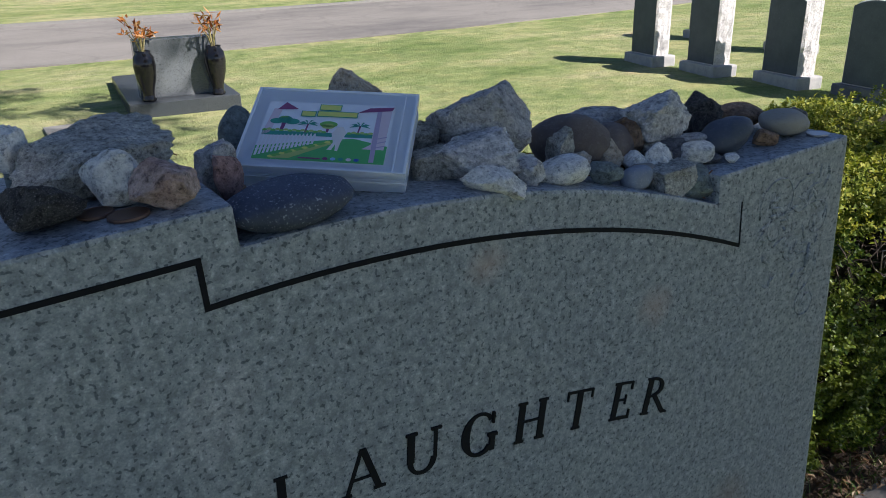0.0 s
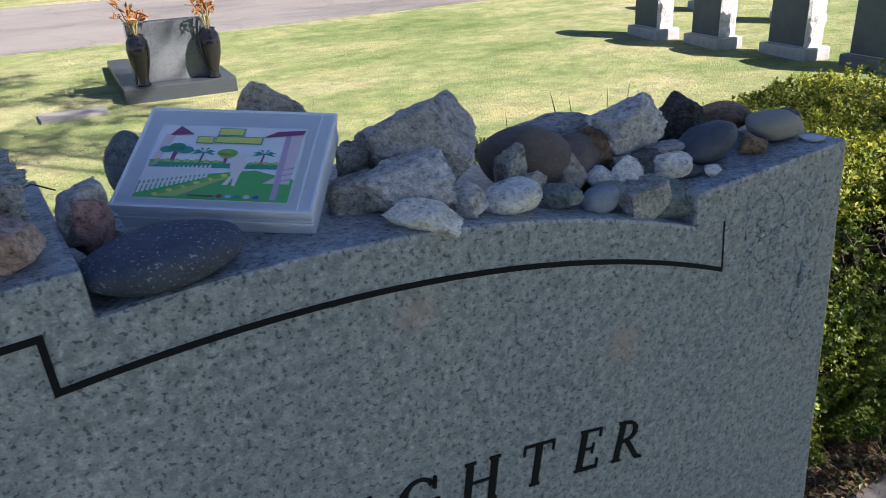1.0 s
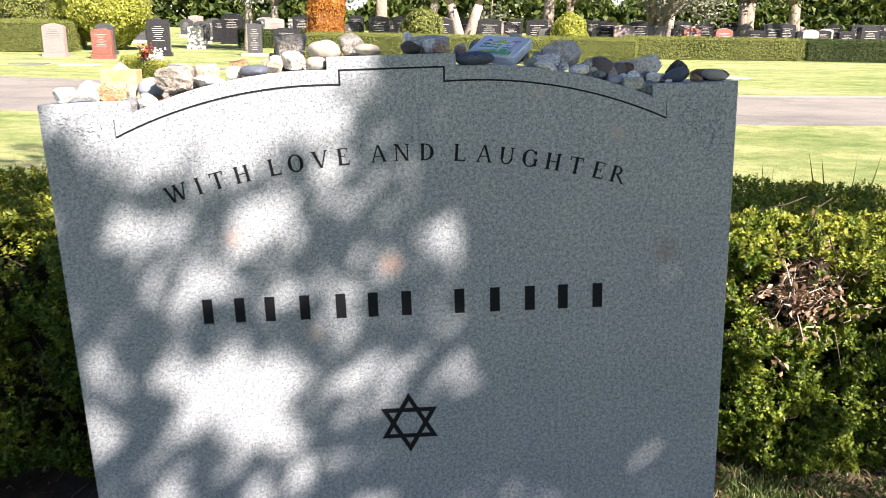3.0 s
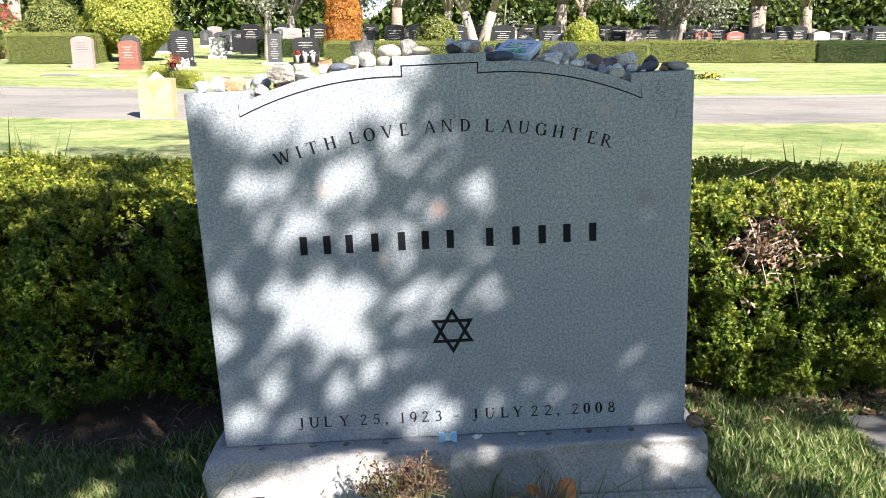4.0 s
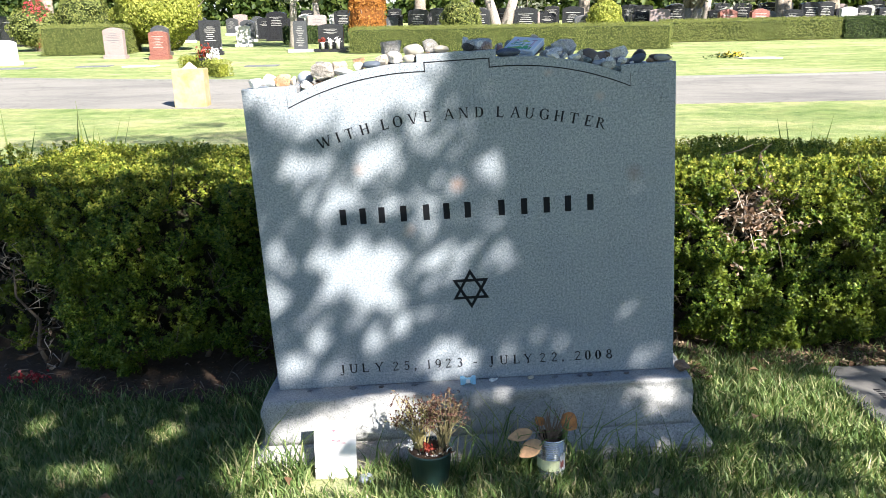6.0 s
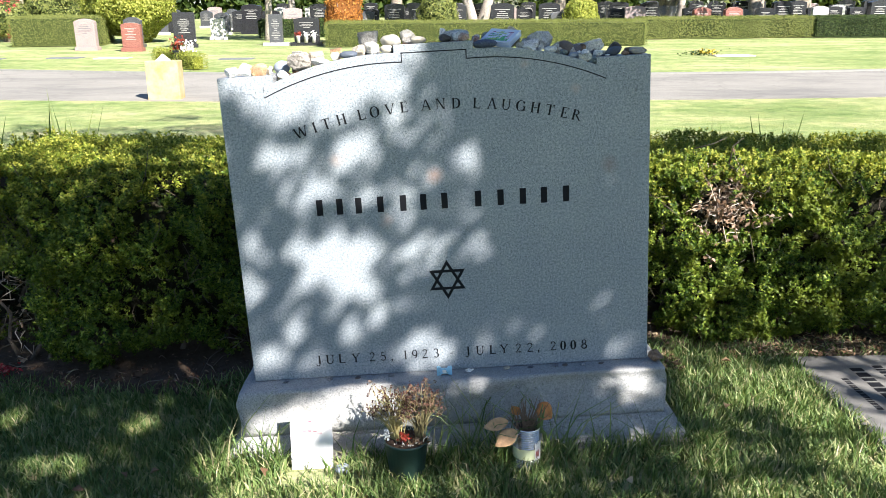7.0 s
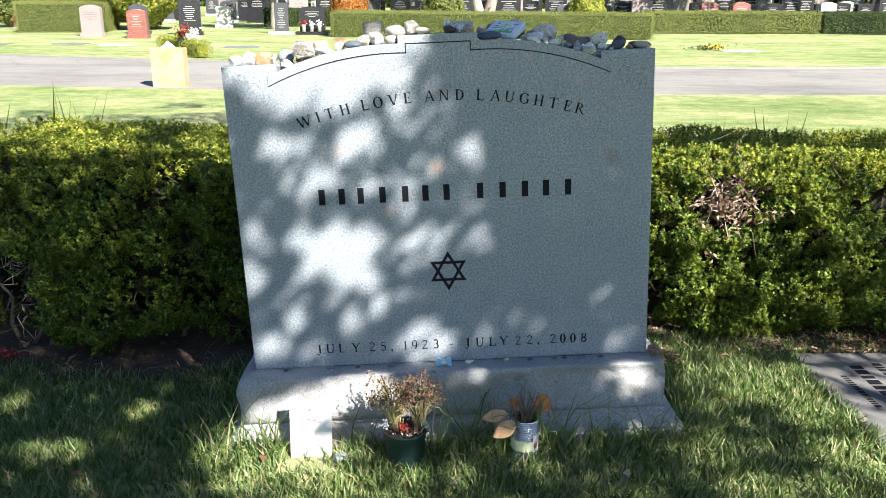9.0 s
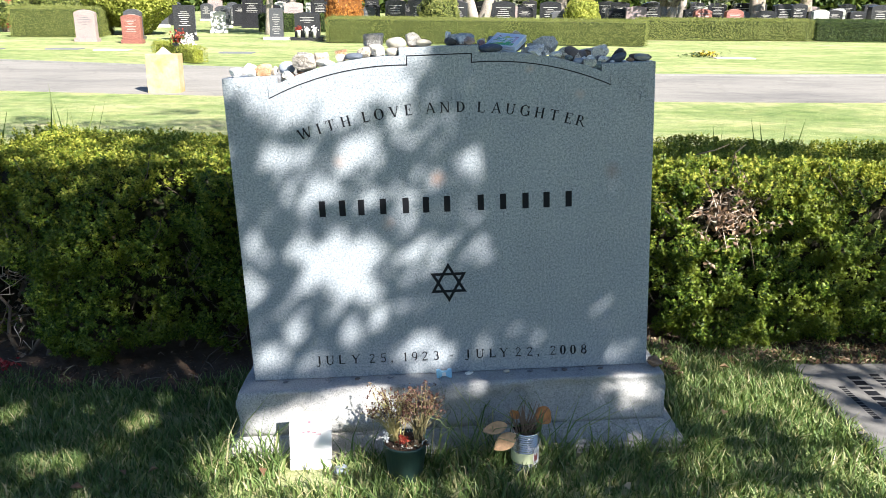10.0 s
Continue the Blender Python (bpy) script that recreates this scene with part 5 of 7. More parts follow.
def dead_patch():
    """Bare dry twigs and withered leaves in the hedge's holes."""
    r = random.Random(18)
    twigs_, at_, crooked = [], [], []
    for k, many in ((0, 90), (1, 16), (2, 14), (3, 12), (5, 22)):
        hx, hz, rx, rz = HOLES[k]
        for _ in range(many):
            x, z = r.gauss(hx, rx * 0.5), max(0.05, r.gauss(hz, rz * 0.5))
            p = Vector((x, float(hedge_front(np.array(x))) + r.uniform(-0.03, 0.09), z))
            d = Vector((r.gauss(0.1, 0.8), r.gauss(-0.25, 0.35), r.gauss(0.25, 0.6))).normalized() * r.uniform(0.03, 0.12)
            m = Vector((r.gauss(0, 0.012), r.gauss(0, 0.012), r.gauss(0, 0.016)))
            twigs_.append(tube([p, p + d * 0.3 + m, p + d * 0.65 - m * 0.7, p + d], [0.0021, 0.0017, 0.0013, 0.0006], 5))
            if k in (0, 3) or r.random() < 0.3:
                at_ += [p + d * r.random() + Vector((r.gauss(0, 0.012), r.gauss(0, 0.012), r.gauss(0, 0.01))) for _ in range(7)]
    for _ in range(26):
        at_.append(Vector((r.gauss(-1.2, 0.022), 0.47 + r.gauss(0, 0.02), r.gauss(0.52, 0.014))))
    # the crooked bare stems at the dark hole
    for x0, x1, lean in ((-1.56, -1.50, 0.12), (-1.62, -1.70, -0.05), (-1.52, -1.42, 0.1), (-1.48, -1.46, 0.02)):
        pts = [(x0 + (x1 - x0) * t + 0.022 * math.sin(11 * t + x0 * 37), 0.56 + 0.02 * math.sin(5 * t), 0.015 + 0.42 * t) for t in (0, 0.2, 0.45, 0.7, 1.0)]
        crooked.append(tube(pts, [0.009, 0.008, 0.006, 0.005, 0.003], 7))
    return gathered(twigs_), gathered(crooked), np.array(at_)


dead, bare, at = dead_patch()
under(tagged(part("bare_stems", mesh_from("bare_stems", *bare, True), DARK_TWIG, None, "crooked bare grey stems"), kind="stuff"), hedge)
under(tagged(part("dead_twigs", mesh_from("dead_twigs", *dead, True), DEAD_TWIG, None, "pale bare dead twigs"), kind="stuff"), hedge)
rb = np.random.default_rng(14)
under(tagged(part("withered_leaves", leaves("withered_leaves", at, rb.normal(size=(len(at), 3)), 0.022, 0.013, rng), WITHERED, None, "withered pale brown leaves"), kind="stuff"), hedge)

# soil and fallen leaves under the hedge
def bed():
    xs, verts, faces = np.arange(-3.6, 3.61, 0.06), [], []
    for x in xs:
        edge = (0.3 if x < 0 else 0.56 if x < 1.05 else 0.45) + 0.07 * noise.noise(Vector((x * 3, 0, 9))) + 0.03 * noise.noise(Vector((x * 11, 0, 3)))
        for k in range(9):
            y = edge + (1.3 - edge) * k / 8
            bump = 0.0 if k == 0 else 0.014 + 0.012 * noise.noise(Vector((x * 8, y * 8, 0)))
            verts.append((x, y, gz(x, y) + 0.003 + bump))
    for i in range(len(xs) - 1):
        for k in range(8):
            a = i * 9 + k
            faces.append((a, a + 9, a + 10, a + 1))
    return verts, faces


soil = part("soil_bed", mesh_from("soil_bed", *bed(), True), SOIL)
tagged(soil, "bare dry brown soil under the hedge", "soil", kind="structure")


def litter_places(n, seed):
    r = np.random.default_rng(seed)
    x = np.where(r.random(n) < 0.85, r.uniform(1.0, 3.0, n), r.uniform(0.64, 0.82, n))
    y = np.where(x > 1, 0.42, 0.32) + np.abs(r.normal(0, 0.13, n))
    return np.stack([x, y, ground_z(x, y) + 0.02 + r.uniform(0, 0.012, n)], 1), np.stack([r.normal(0, 0.4, n), r.normal(0, 0.4, n), np.ones(n)], 1)


at, nb = litter_places(2000, 9)
dry = part("fallen_leaves", leaves("fallen_leaves", at, nb, 0.021, 0.009, rng, 0.4), DRY_LEAF)
tagged(dry, "dry brown fallen leaves along the foot of the hedge", "fallen leaves", kind="stuff")
r = np.random.default_rng(22)
at = np.stack([r.uniform(-3.0, -0.6, 1500), 0.3 + np.abs(r.normal(0, 0.14, 1500)), np.zeros(1500)], 1)
at[:, 2] = ground_z(at[:, 0], at[:, 1]) + 0.018 + r.uniform(0, 0.008, 1500)
dry = part("leaf_crumbs", leaves("leaf_crumbs", at, np.stack([r.normal(0, 0.5, 1500), r.normal(0, 0.5, 1500), np.ones(1500)], 1), 0.016, 0.006, rng, 0.4), CRUMBS)
tagged(dry, "crumbled brown leaves and bark on the shaded soil", "fallen leaves", kind="stuff")


def fallen_twigs():
    q, pieces = random.Random(31), []
    for _ in range(34):
        x, y = q.uniform(-2.6, -0.62), q.uniform(0.28, 0.55)
        a, ln = q.uniform(-1.6, 1.6), q.uniform(0.03, 0.09)
        z = gz(x, y) + 0.024
        m = Vector((q.gauss(0, 0.008), q.gauss(0, 0.008), 0.008))
        d = Vector((math.cos(a) * ln / 2, math.sin(a) * ln / 2, q.gauss(0, 0.006)))
        p = Vector((x, y, z))
        pieces.append(tube([p - d, p + m, p + d], [0.0022, 0.002, 0.001], 5))
    return gathered(pieces)


dry = part("twig_litter", mesh_from("twig_litter", *fallen_twigs(), True), TWIG)
tagged(dry, "thin grey fallen twigs lying on the soil", "twigs", kind="stuff")
at = np.array([(-1.62, 0.44, gz(-1.62, 0.44) + 0.03)]) + r.normal(0, 1, (60, 3)) * np.array((0.035, 0.02, 0.008))
bloom = part("fallen_petals", leaves("fallen_petals", at, r.normal(size=(60, 3)), 0.02, 0.012, rng), PETAL_RED)
tagged(bloom, "small heap of red petals at the hedge's foot", "petals", kind="stuff")
r = np.random.default_rng(2)
at = np.stack([r.uniform(-2.2, 2.0, 26), r.uniform(-1.2, 0.2, 26), np.zeros(26)], 1)
at[0, :2] = (0.98, 0.36)
at[:, 2] = ground_z(at[:, 0], at[:, 1]) + 0.035
dry = part("scattered_leaves", leaves("scattered_leaves", at, np.stack([r.normal(0, 0.3, 26), r.normal(0, 0.3, 26), np.ones(26)], 1), 0.035, 0.022, rng, 0.4), DRY_LEAF)
tagged(dry, "a few dry orange leaves lying in the grass", "fallen leaves", kind="stuff")

# ---- grass ----
def grass_near(n, seed):
    r = np.random.default_rng(seed)
    x, y = r.uniform(-2.6, 2.5, n), r.uniform(-1.5, 0.66, n)
    inside = (np.abs(x) < 0.70) & (y > -0.135)
    bedded = y > np.where(x < 0, 0.34, np.where(x < 1.05, 0.62, 0.45)) + 0.06 * np.sin(x * 7) + r.normal(0, 0.03, n)
    plate = (x > 1.27) & (y > -0.35) & (y < 0.44) | (np.abs(x + 0.425) < 0.075) & (y > -0.27) & (r.random(n) < 0.8)
    fade = np.clip((np.abs(x) - 1.9) / 0.7, 0, 1) + np.clip((-0.8 - y) / 0.7, 0, 1)
    bedded = bedded | (r.random(n) < fade)
    keep = ~(inside | (bedded & ((r.random(n) > 0.3) | (y > 0.6) | (x < 0) | (y < 0.3))) | plate)
    x, y = x[keep], y[keep]
    tuft = np.array([noise.noise(Vector((a * 5, b * 5, 3))) + 0.6 * noise.noise(Vector((a * 17, b * 17, 6))) for a, b in zip(x, y)])
    close = np.exp(-((np.maximum(np.abs(x) - 0.7, 0)) ** 2 + np.maximum(-0.14 - y, 0) ** 2) / 0.006)
    h = 0.029 + 0.024 * np.clip(tuft, -0.7, 1) + r.uniform(0, 0.022, len(x)) + close * r.uniform(0.0, 0.04, len(x))
    return x, y, h


x, y, h = grass_near(125000, 31)
turf = part("grass", blades("grass", x, y, ground_z(x, y) - 0.002, h, np.full(len(x), 0.0062), 0.85, rng), BLADE)
tagged(turf, "mown green grass in front of the headstone", "grass", kind="stuff")


def tall_tufts(n, seed):
    r = np.random.default_rng(seed)
    spots = np.array([-0.74, -0.68, -0.62, -0.57, -0.52, -0.29, -0.26, -0.08, -0.03, 0.02, 0.05, 0.08, 0.1, 0.14, 0.26, 0.3, 0.42, 0.55, 0.66, 0.72, -0.7])
    pick = r.integers(0, len(spots), n)
    x = spots[pick] + r.normal(0, 0.022, n)
    y = -0.165 + r.normal(0, 0.02, n)
    tall = np.where((x > -0.1) & (x < 0.33), 0.24, np.where(x < -0.45, 0.18, 0.13))
    return x, y, 0.05 + tall * r.random(n) ** 1.7


x, y, h = tall_tufts(380, 7)
turf = part("tall_grass", blades("tall_grass", x, y, ground_z(x, y) - 0.002, h, np.full(len(x), 0.0052), 1.15, rng), BLADE)
tagged(turf, "long grass growing against the footing of the headstone", "grass", kind="stuff")


def grass_far(n, seed):
    r = np.random.default_rng(seed)
    y = 1.25 + 7.0 * r.random(n) ** 1.3
    x = -4.5 + (5.0 + y * 1.6 + 4.5) * r.random(n)
    keep = y < 8.1 + 0.0085 * (x - 3) ** 2
    return x[keep], y[keep], r.uniform(0.005, 0.012, n)[keep]


x, y, h = grass_far(150000, 12)
turf = part("lawn_grass", blades("lawn_grass", x, y, ground_z(x, y) - 0.002, h, np.full(len(x), 0.006), 2.2, rng), BLADE_FAR)
tagged(turf, "sunlit lawn grass behind the hedge", "grass", kind="stuff")


def weeds(n, seed):
    r = np.random.default_rng(seed)
    c = r.choice(np.array([-1.74, -1.7, -1.67, -1.6, -2.1, 1.15, 1.2, 1.28, 1.5, 1.62]), n)
    x = c + r.normal(0, 0.02, n)
    y = 1.3 + r.normal(0, 0.03, n)
    return x, y, np.where(x < 0, 0.80, 0.735) + np.where(x < 0, 0.13, 0.08) * r.random(n)


x, y, h = weeds(26, 3)
turf = part("weeds", blades("weeds", x, y, ground_z(x, y), h, np.full(len(x), 0.028), 0.2, rng), WEED)
tagged(turf, "tall narrow weeds growing up behind the hedge", "weeds", kind="stuff")

# ---- offerings at the foot ----
def on_ground(x, y, turn=0.0):
    return pose(x, y, gz(x, y), 0, 0, turn)


pot = thing("flower_pot", on_ground(-0.15, -0.215), "dark green plastic pot of dried reddish flowers", "flower pot")
GREEN_PLASTIC = plain("dark_green_plastic", (0.02, 0.052, 0.047), 0.45, relief=0.05)
v, f = lathe([(0, 0), (0.045, 0), (0.049, 0.004), (0.0612, 0.108), (0.063, 0.109), (0.064, 0.116), (0.0615, 0.117), (0.058, 0.1), (0.05, 0.098)], 28)
part("pot", mesh_from("pot", v, f, True), GREEN_PLASTIC, pot)
POT_SOIL = rocky("dark_potting_soil", (0.05, 0.03, 0.02), (0.09, 0.055, 0.035), (0.14, 0.09, 0.06), scale=60.0, rough=0.95, relief=0.9)
v, f = lathe([(0.061, 0.108), (0.04, 0.113), (0.02, 0.11), (0, 0.114)], 16)
part("soil", mesh_from("soil", v, f, True), POT_SOIL, pot)
DRY_STEM = plain("dry_stems", (0.34, 0.29, 0.12), 0.7, relief=0)
DRY_STEM_DARK = plain("dark_dry_stems", (0.15, 0.13, 0.06), 0.7, relief=0)
BROWN_STALK = plain("brown_stalks", (0.2, 0.13, 0.085), 0.75, relief=0)
RED_PETAL = leafy("dried_red_flowers", (0.0, (0.035, 0.016, 0.012)), (0.6, (0.085, 0.034, 0.026)), (1.0, (0.16, 0.11, 0.07)), glow=0.0)
RED_BLOOM = leafy("red_flower", (0.0, (0.16, 0.015, 0.01)), (0.7, (0.3, 0.04, 0.02)), (1.0, (0.42, 0.1, 0.05)), glow=0.05)
BITS = plain("white_soil_grains", (0.75, 0.72, 0.66), 0.8, relief=0)


def dry_bunch(parent, cx, n, wide, height, seed, stem_mat, lean=0.0):
    """A fan of stiff dry stems, forked at their ends and tipped with withered blooms."""
    r = random.Random(seed)
    pieces, tips = [], []
    for i in range(n):
        p0 = Vector((cx + r.gauss(0, 0.007), r.gauss(0, 0.008), 0.106))
        k = r.uniform(-1, 1)
        ln = height * r.uniform(0.62, 1.0) * (1 - 0.22 * abs(k))
        p2 = p0 + Vector((k * wide + lean, r.gauss(0, 0.022), ln))
        p1 = p0.lerp(p2, 0.5) + Vector((-k * wide * 0.16, r.gauss(0, 0.004), 0.006))
        pieces.append(tube([p0, p1, p2], [0.002, 0.0017, 0.001], 4))
        tips.append(p2)
        for _ in range(4):
            q = p1.lerp(p2, r.uniform(0.35, 1.0))
            e = q + Vector((r.gauss(k * 0.012, 0.012), r.gauss(0, 0.012), r.uniform(0.008, 0.03)))
            pieces.append(tube([q, e], [0.0009, 0.0005], 3))
            tips.append(e)
    part("stem_spray", mesh_from("stem_spray", *gathered(pieces)), stem_mat, parent)["kind"] = "stuff"
    at = np.array([t + Vector((r.gauss(0, 0.003), r.gauss(0, 0.003), r.gauss(0, 0.004))) for t in tips for _ in range(4)])
    part("bloom_spray", leaves("bloom_spray", at, np.random.default_rng(seed).normal(size=(len(at), 3)), 0.0085, 0.0042, rng), RED_PETAL, parent)["kind"] = "stuff"


dry_bunch(pot, -0.028, 44, 0.06, 0.165, 4, DRY_STEM, -0.012)
dry_bunch(pot, 0.036, 46, 0.054, 0.172, 9, DRY_STEM_DARK, 0.016)
rb = np.random.default_rng(1)
at = np.array([(-0.006, -0.04, 0.142)]) + rb.normal(0, 0.0065, (70, 3))
part("red_bloom", leaves("red_bloom", at, rb.normal(size=(70, 3)), 0.011, 0.007, rng), RED_BLOOM, pot, "faded red flower head")
at = np.array([(0.035, -0.01, 0.268)]) + rb.normal(0, 0.009, (24, 3))
part("red_bloom", leaves("red_bloom", at, rb.normal(size=(24, 3)), 0.006, 0.004, rng), RED_PETAL, pot, "small red flower tips")
at = np.array([(-0.054, -0.02, 0.14)]) + rb.normal(0, 0.005, (26, 3))
part("white_bloom", leaves("white_bloom", at, rb.normal(size=(26, 3)), 0.01, 0.007, rng), C_WHITE, pot, "white flower")
a = rb.uniform(0, 6.28, 60)
at = np.stack([np.cos(a) * rb.uniform(0.01, 0.052, 60), np.sin(a) * 0.05, 0.1165 + rb.uniform(0, 0.004, 60)], 1)
part("soil_grains", leaves("soil_grains", at, rb.normal(size=(60, 3)), 0.006, 0.004, rng), BITS, pot)["kind"] = "stuff"
at = np.stack([rb.normal(0.035, 0.015, 26), rb.normal(-0.03, 0.012, 26), 0.118 + rb.uniform(0, 0.006, 26)], 1)
part("dry_bits", leaves("dry_bits", at, rb.normal(size=(26, 3)), 0.018, 0.008, rng), DRY_LEAF, pot)["kind"] = "stuff"
part("curled_blade", mesh_from("curled_blade", *tube([(0.046, -0.035, 0.118), (0.05, -0.04, 0.134), (0.058, -0.042, 0.142), (0.064, -0.042, 0.138)], [0.0016, 0.0016, 0.0012, 0.0006], 5), True), C_WHITE, pot, "pale curled grass blade")

can = thing("tin_can", on_ground(0.193, -0.195), "ribbed tin can with torn label, holding dry stems and leaves", "tin can")
TIN = plain("galvanised_tin", (0.62, 0.62, 0.61), 0.25, 0.95, relief=0)
CAN_R, CAN_H = 0.0385, 0.128
rings = [(0, 0.002), (CAN_R - 0.001, 0.002), (CAN_R, 0.0)]
for i in range(17):
    t = i / 16
    z = 0.004 + t * (CAN_H - 0.016)
    ribbed = t < 0.28 or t > 0.55
    rings += [(CAN_R - 0.0002, z), (CAN_R, z + 0.002), (CAN_R - (0.003 if ribbed else 0.0004), z + 0.0045)]
rings += [(CAN_R + 0.0012, CAN_H - 0.004), (CAN_R + 0.0016, CAN_H - 0.002), (CAN_R + 0.0008, CAN_H), (CAN_R - 0.002, CAN_H), (CAN_R - 0.003, CAN_H - 0.01), (CAN_R - 0.003, 0.004), (0, 0.004)]
can_body = part("can", mesh_from("can", *lathe(rings, 40)), TIN, can)


def wrap(a0, a1, z0, z1, r, torn, seed=3):
    """A strip of paper round the can with torn edges, of paper's thickness."""
    verts, faces = [], []
    n = 26
    rr = random.Random(seed)
    for i in range(n + 1):
        a = radians(a0 + (a1 - a0) * i / n)
        lo, hi = z0 + rr.uniform(-torn, torn), z1 + rr.uniform(-torn, torn)
        for rad, z in ((r, lo), (r, hi), (r - 0.0003, hi), (r - 0.0003, lo)):
            verts.append((rad * math.cos(a), rad * math.sin(a), z))
    for i in range(n):
        for k in range(4):
            faces.append((i * 4 + k, i * 4 + 4 + k, i * 4 + 4 + (k + 1) % 4, i * 4 + (k + 1) % 4))
    return mesh_from("wrap", verts, faces)


part("paper_label", wrap(150, 330, 0.036, 0.068, CAN_R + 0.0008, 0.0015), plain("faded_green_paper", (0.56, 0.6, 0.36), 0.8, vary=0.15), can, "faded pale green paper label")
strip_ = part("label_strip", wrap(300, 352, 0.024, 0.084, CAN_R + 0.0015, 0.008, 8), plain("white_printed_paper", (0.78, 0.76, 0.72), 0.8, vary=0.2), can, "white torn label with a plain red mark")
part("label_bar", wrap(304, 324, 0.044, 0.062, CAN_R + 0.0021, 0.005, 5), plain("red_label_print", (0.34, 0.11, 0.09), 0.7, vary=0.5, scale=160.0), strip_)
part("label_bar", wrap(312, 340, 0.028, 0.042, CAN_R + 0.0023, 0.003, 6), C_WHITE, strip_)


def dry_stalks(parent):
    r = random.Random(12)
    pieces = []
    for i in range(40):
        k = r.uniform(-1, 1)
        p0 = Vector((r.gauss(0, 0.012), r.gauss(0, 0.01), 0.03))
        p1 = p0 + Vector((k * 0.012, r.gauss(0, 0.008), 0.095))
        p2 = p1 + Vector((k * 0.034 + r.gauss(0.004, 0.008), r.gauss(0, 0.015), r.uniform(0.03, 0.085)))
        pieces.append(tube([p0, p1, p2], [0.0017, 0.0015, 0.0008], 5))
    part("stalk", mesh_from("stalk", *gathered(pieces)), BROWN_STALK, parent)["kind"] = "stuff"


dry_stalks(can)


def big_leaf(parent, tip, stalk, face, width, mat, label):
    """One large dry pointed leaf from its stalk to its tip, its blade turned to face, a little curled, with a midrib."""
    a, b = Vector(stalk), Vector(tip)
    along = (b - a).normalized()
    n = (Vector(face) - along * Vector(face).dot(along)).normalized()
    across = n.cross(along)
    length = (b - a).length
    verts, faces = [], []
    rows = 14
    for i in range(rows + 1):
        t = i / rows
        w = width / 2 * (math.sin(math.pi * t ** 0.85) ** 0.75 if 0 < t < 1 else 0.02)
        bow = 0.07 * length * math.sin(math.pi * t)
        for j in range(7):
            k = (j - 3) / 3
            cup = 0.22 * abs(k) ** 1.5 * w + 0.05 * w * math.sin(7 * t + 3 * k)
            rib = -0.0006 if j == 3 else 0
            verts.append(a + along * t * length + across * k * w + n * (cup + rib - bow))
    for i in range(rows):
        for j in range(6):
            q = i * 7 + j
            faces.append((q, q + 1, q + 8, q + 7))
    ob = part("dry_leaf", mesh_from("dry_leaf", verts, faces, True), mat, parent, label)
    solid = ob.modifiers.new("thickness", "SOLIDIFY")
    solid.thickness = 0.0006


TAN_LEAF = plain("curled_tan_leaf", (0.55, 0.33, 0.17), 0.65, vary=0.25, scale=70.0, relief=0.2)
ORANGE_LEAF = plain("curled_orange_leaf", (0.5, 0.2, 0.06), 0.65, vary=0.4, scale=50.0, relief=0.2)
big_leaf(can, (-0.125, -0.02, 0.132), (-0.055, -0.02, 0.152), (0.1, -0.75, 0.65), 0.036, TAN_LEAF, "tan dry leaf")
big_leaf(can, (-0.094, -0.045, 0.088), (-0.032, -0.03, 0.128), (-0.25, -0.85, 0.45), 0.046, TAN_LEAF, "tan dry leaf")
big_leaf(can, (0.072, 0.01, 0.142), (0.03, 0.008, 0.188), (0.45, -0.85, 0.2), 0.052, ORANGE_LEAF, "orange dry leaf")
big_leaf(can, (-0.046, 0.0, 0.186), (-0.02, 0.0, 0.162), (-0.2, -0.9, 0.3), 0.026, ORANGE_LEAF, "small orange dry leaf")
for px, hh in ((0.043, 0.062), (0.05, 0.05)):
    part("green_blade", mesh_from("green_blade", *tube([(px - 0.012, 0.004, 0.1), (px - 0.008, 0.0, 0.14), (px, 0.0, 0.13 + hh)], [0.004, 0.005, 0.001], 5), True), BLADE, can, "green grass blade")

card_note = thing("greeting_card", on_ground(-0.425, -0.170, 3), "white greeting card standing in the grass against the footing", "card")
CARD_LEAN = pose(0, 0, 0, -9, 0, 0)
note = part("paper", boxed((-0.060, -0.0015, 0.0), (0.060, 0.0015, 0.174), 0.0005), plain("white_card_paper", (0.86, 0.83, 0.82), 0.7, vary=0.04), card_note)
note.matrix_local = CARD_LEAN
PINK_INK = plain("faded_red_ink", (0.66, 0.5, 0.52), 0.7, relief=0)
DARK_INK = plain("dark_red_ink", (0.26, 0.13, 0.16), 0.7, relief=0)
for x0, x1, z, tall, ink in ((-0.03, -0.012, 0.142, 0.004, PINK_INK), (-0.008, 0.002, 0.141, 0.006, DARK_INK), (-0.026, -0.014, 0.112, 0.004, DARK_INK), (-0.011, 0.0, 0.112, 0.006, DARK_INK), (0.003, 0.016, 0.111, 0.004, DARK_INK),
                             (-0.02, 0.03, 0.104, 0.006, PINK_INK), (0.004, 0.033, 0.117, 0.008, PINK_INK), (-0.004, 0.004, 0.097, 0.004, PINK_INK), (-0.055, -0.025, 0.012, 0.005, PINK_INK)):
    part("ink_bar", boxed((x0, -0.0022, z), (x1, -0.0016, z + tall)), ink, card_note).matrix_local = CARD_LEAN
ob = rock("bluegrey", 0, 0.03, 1.0, 0.045, 0.03, 0.04)
ob.matrix_world = on_ground(-0.335, -0.2)
tagged(ob, "smooth grey pebble lying in the grass", "stone")

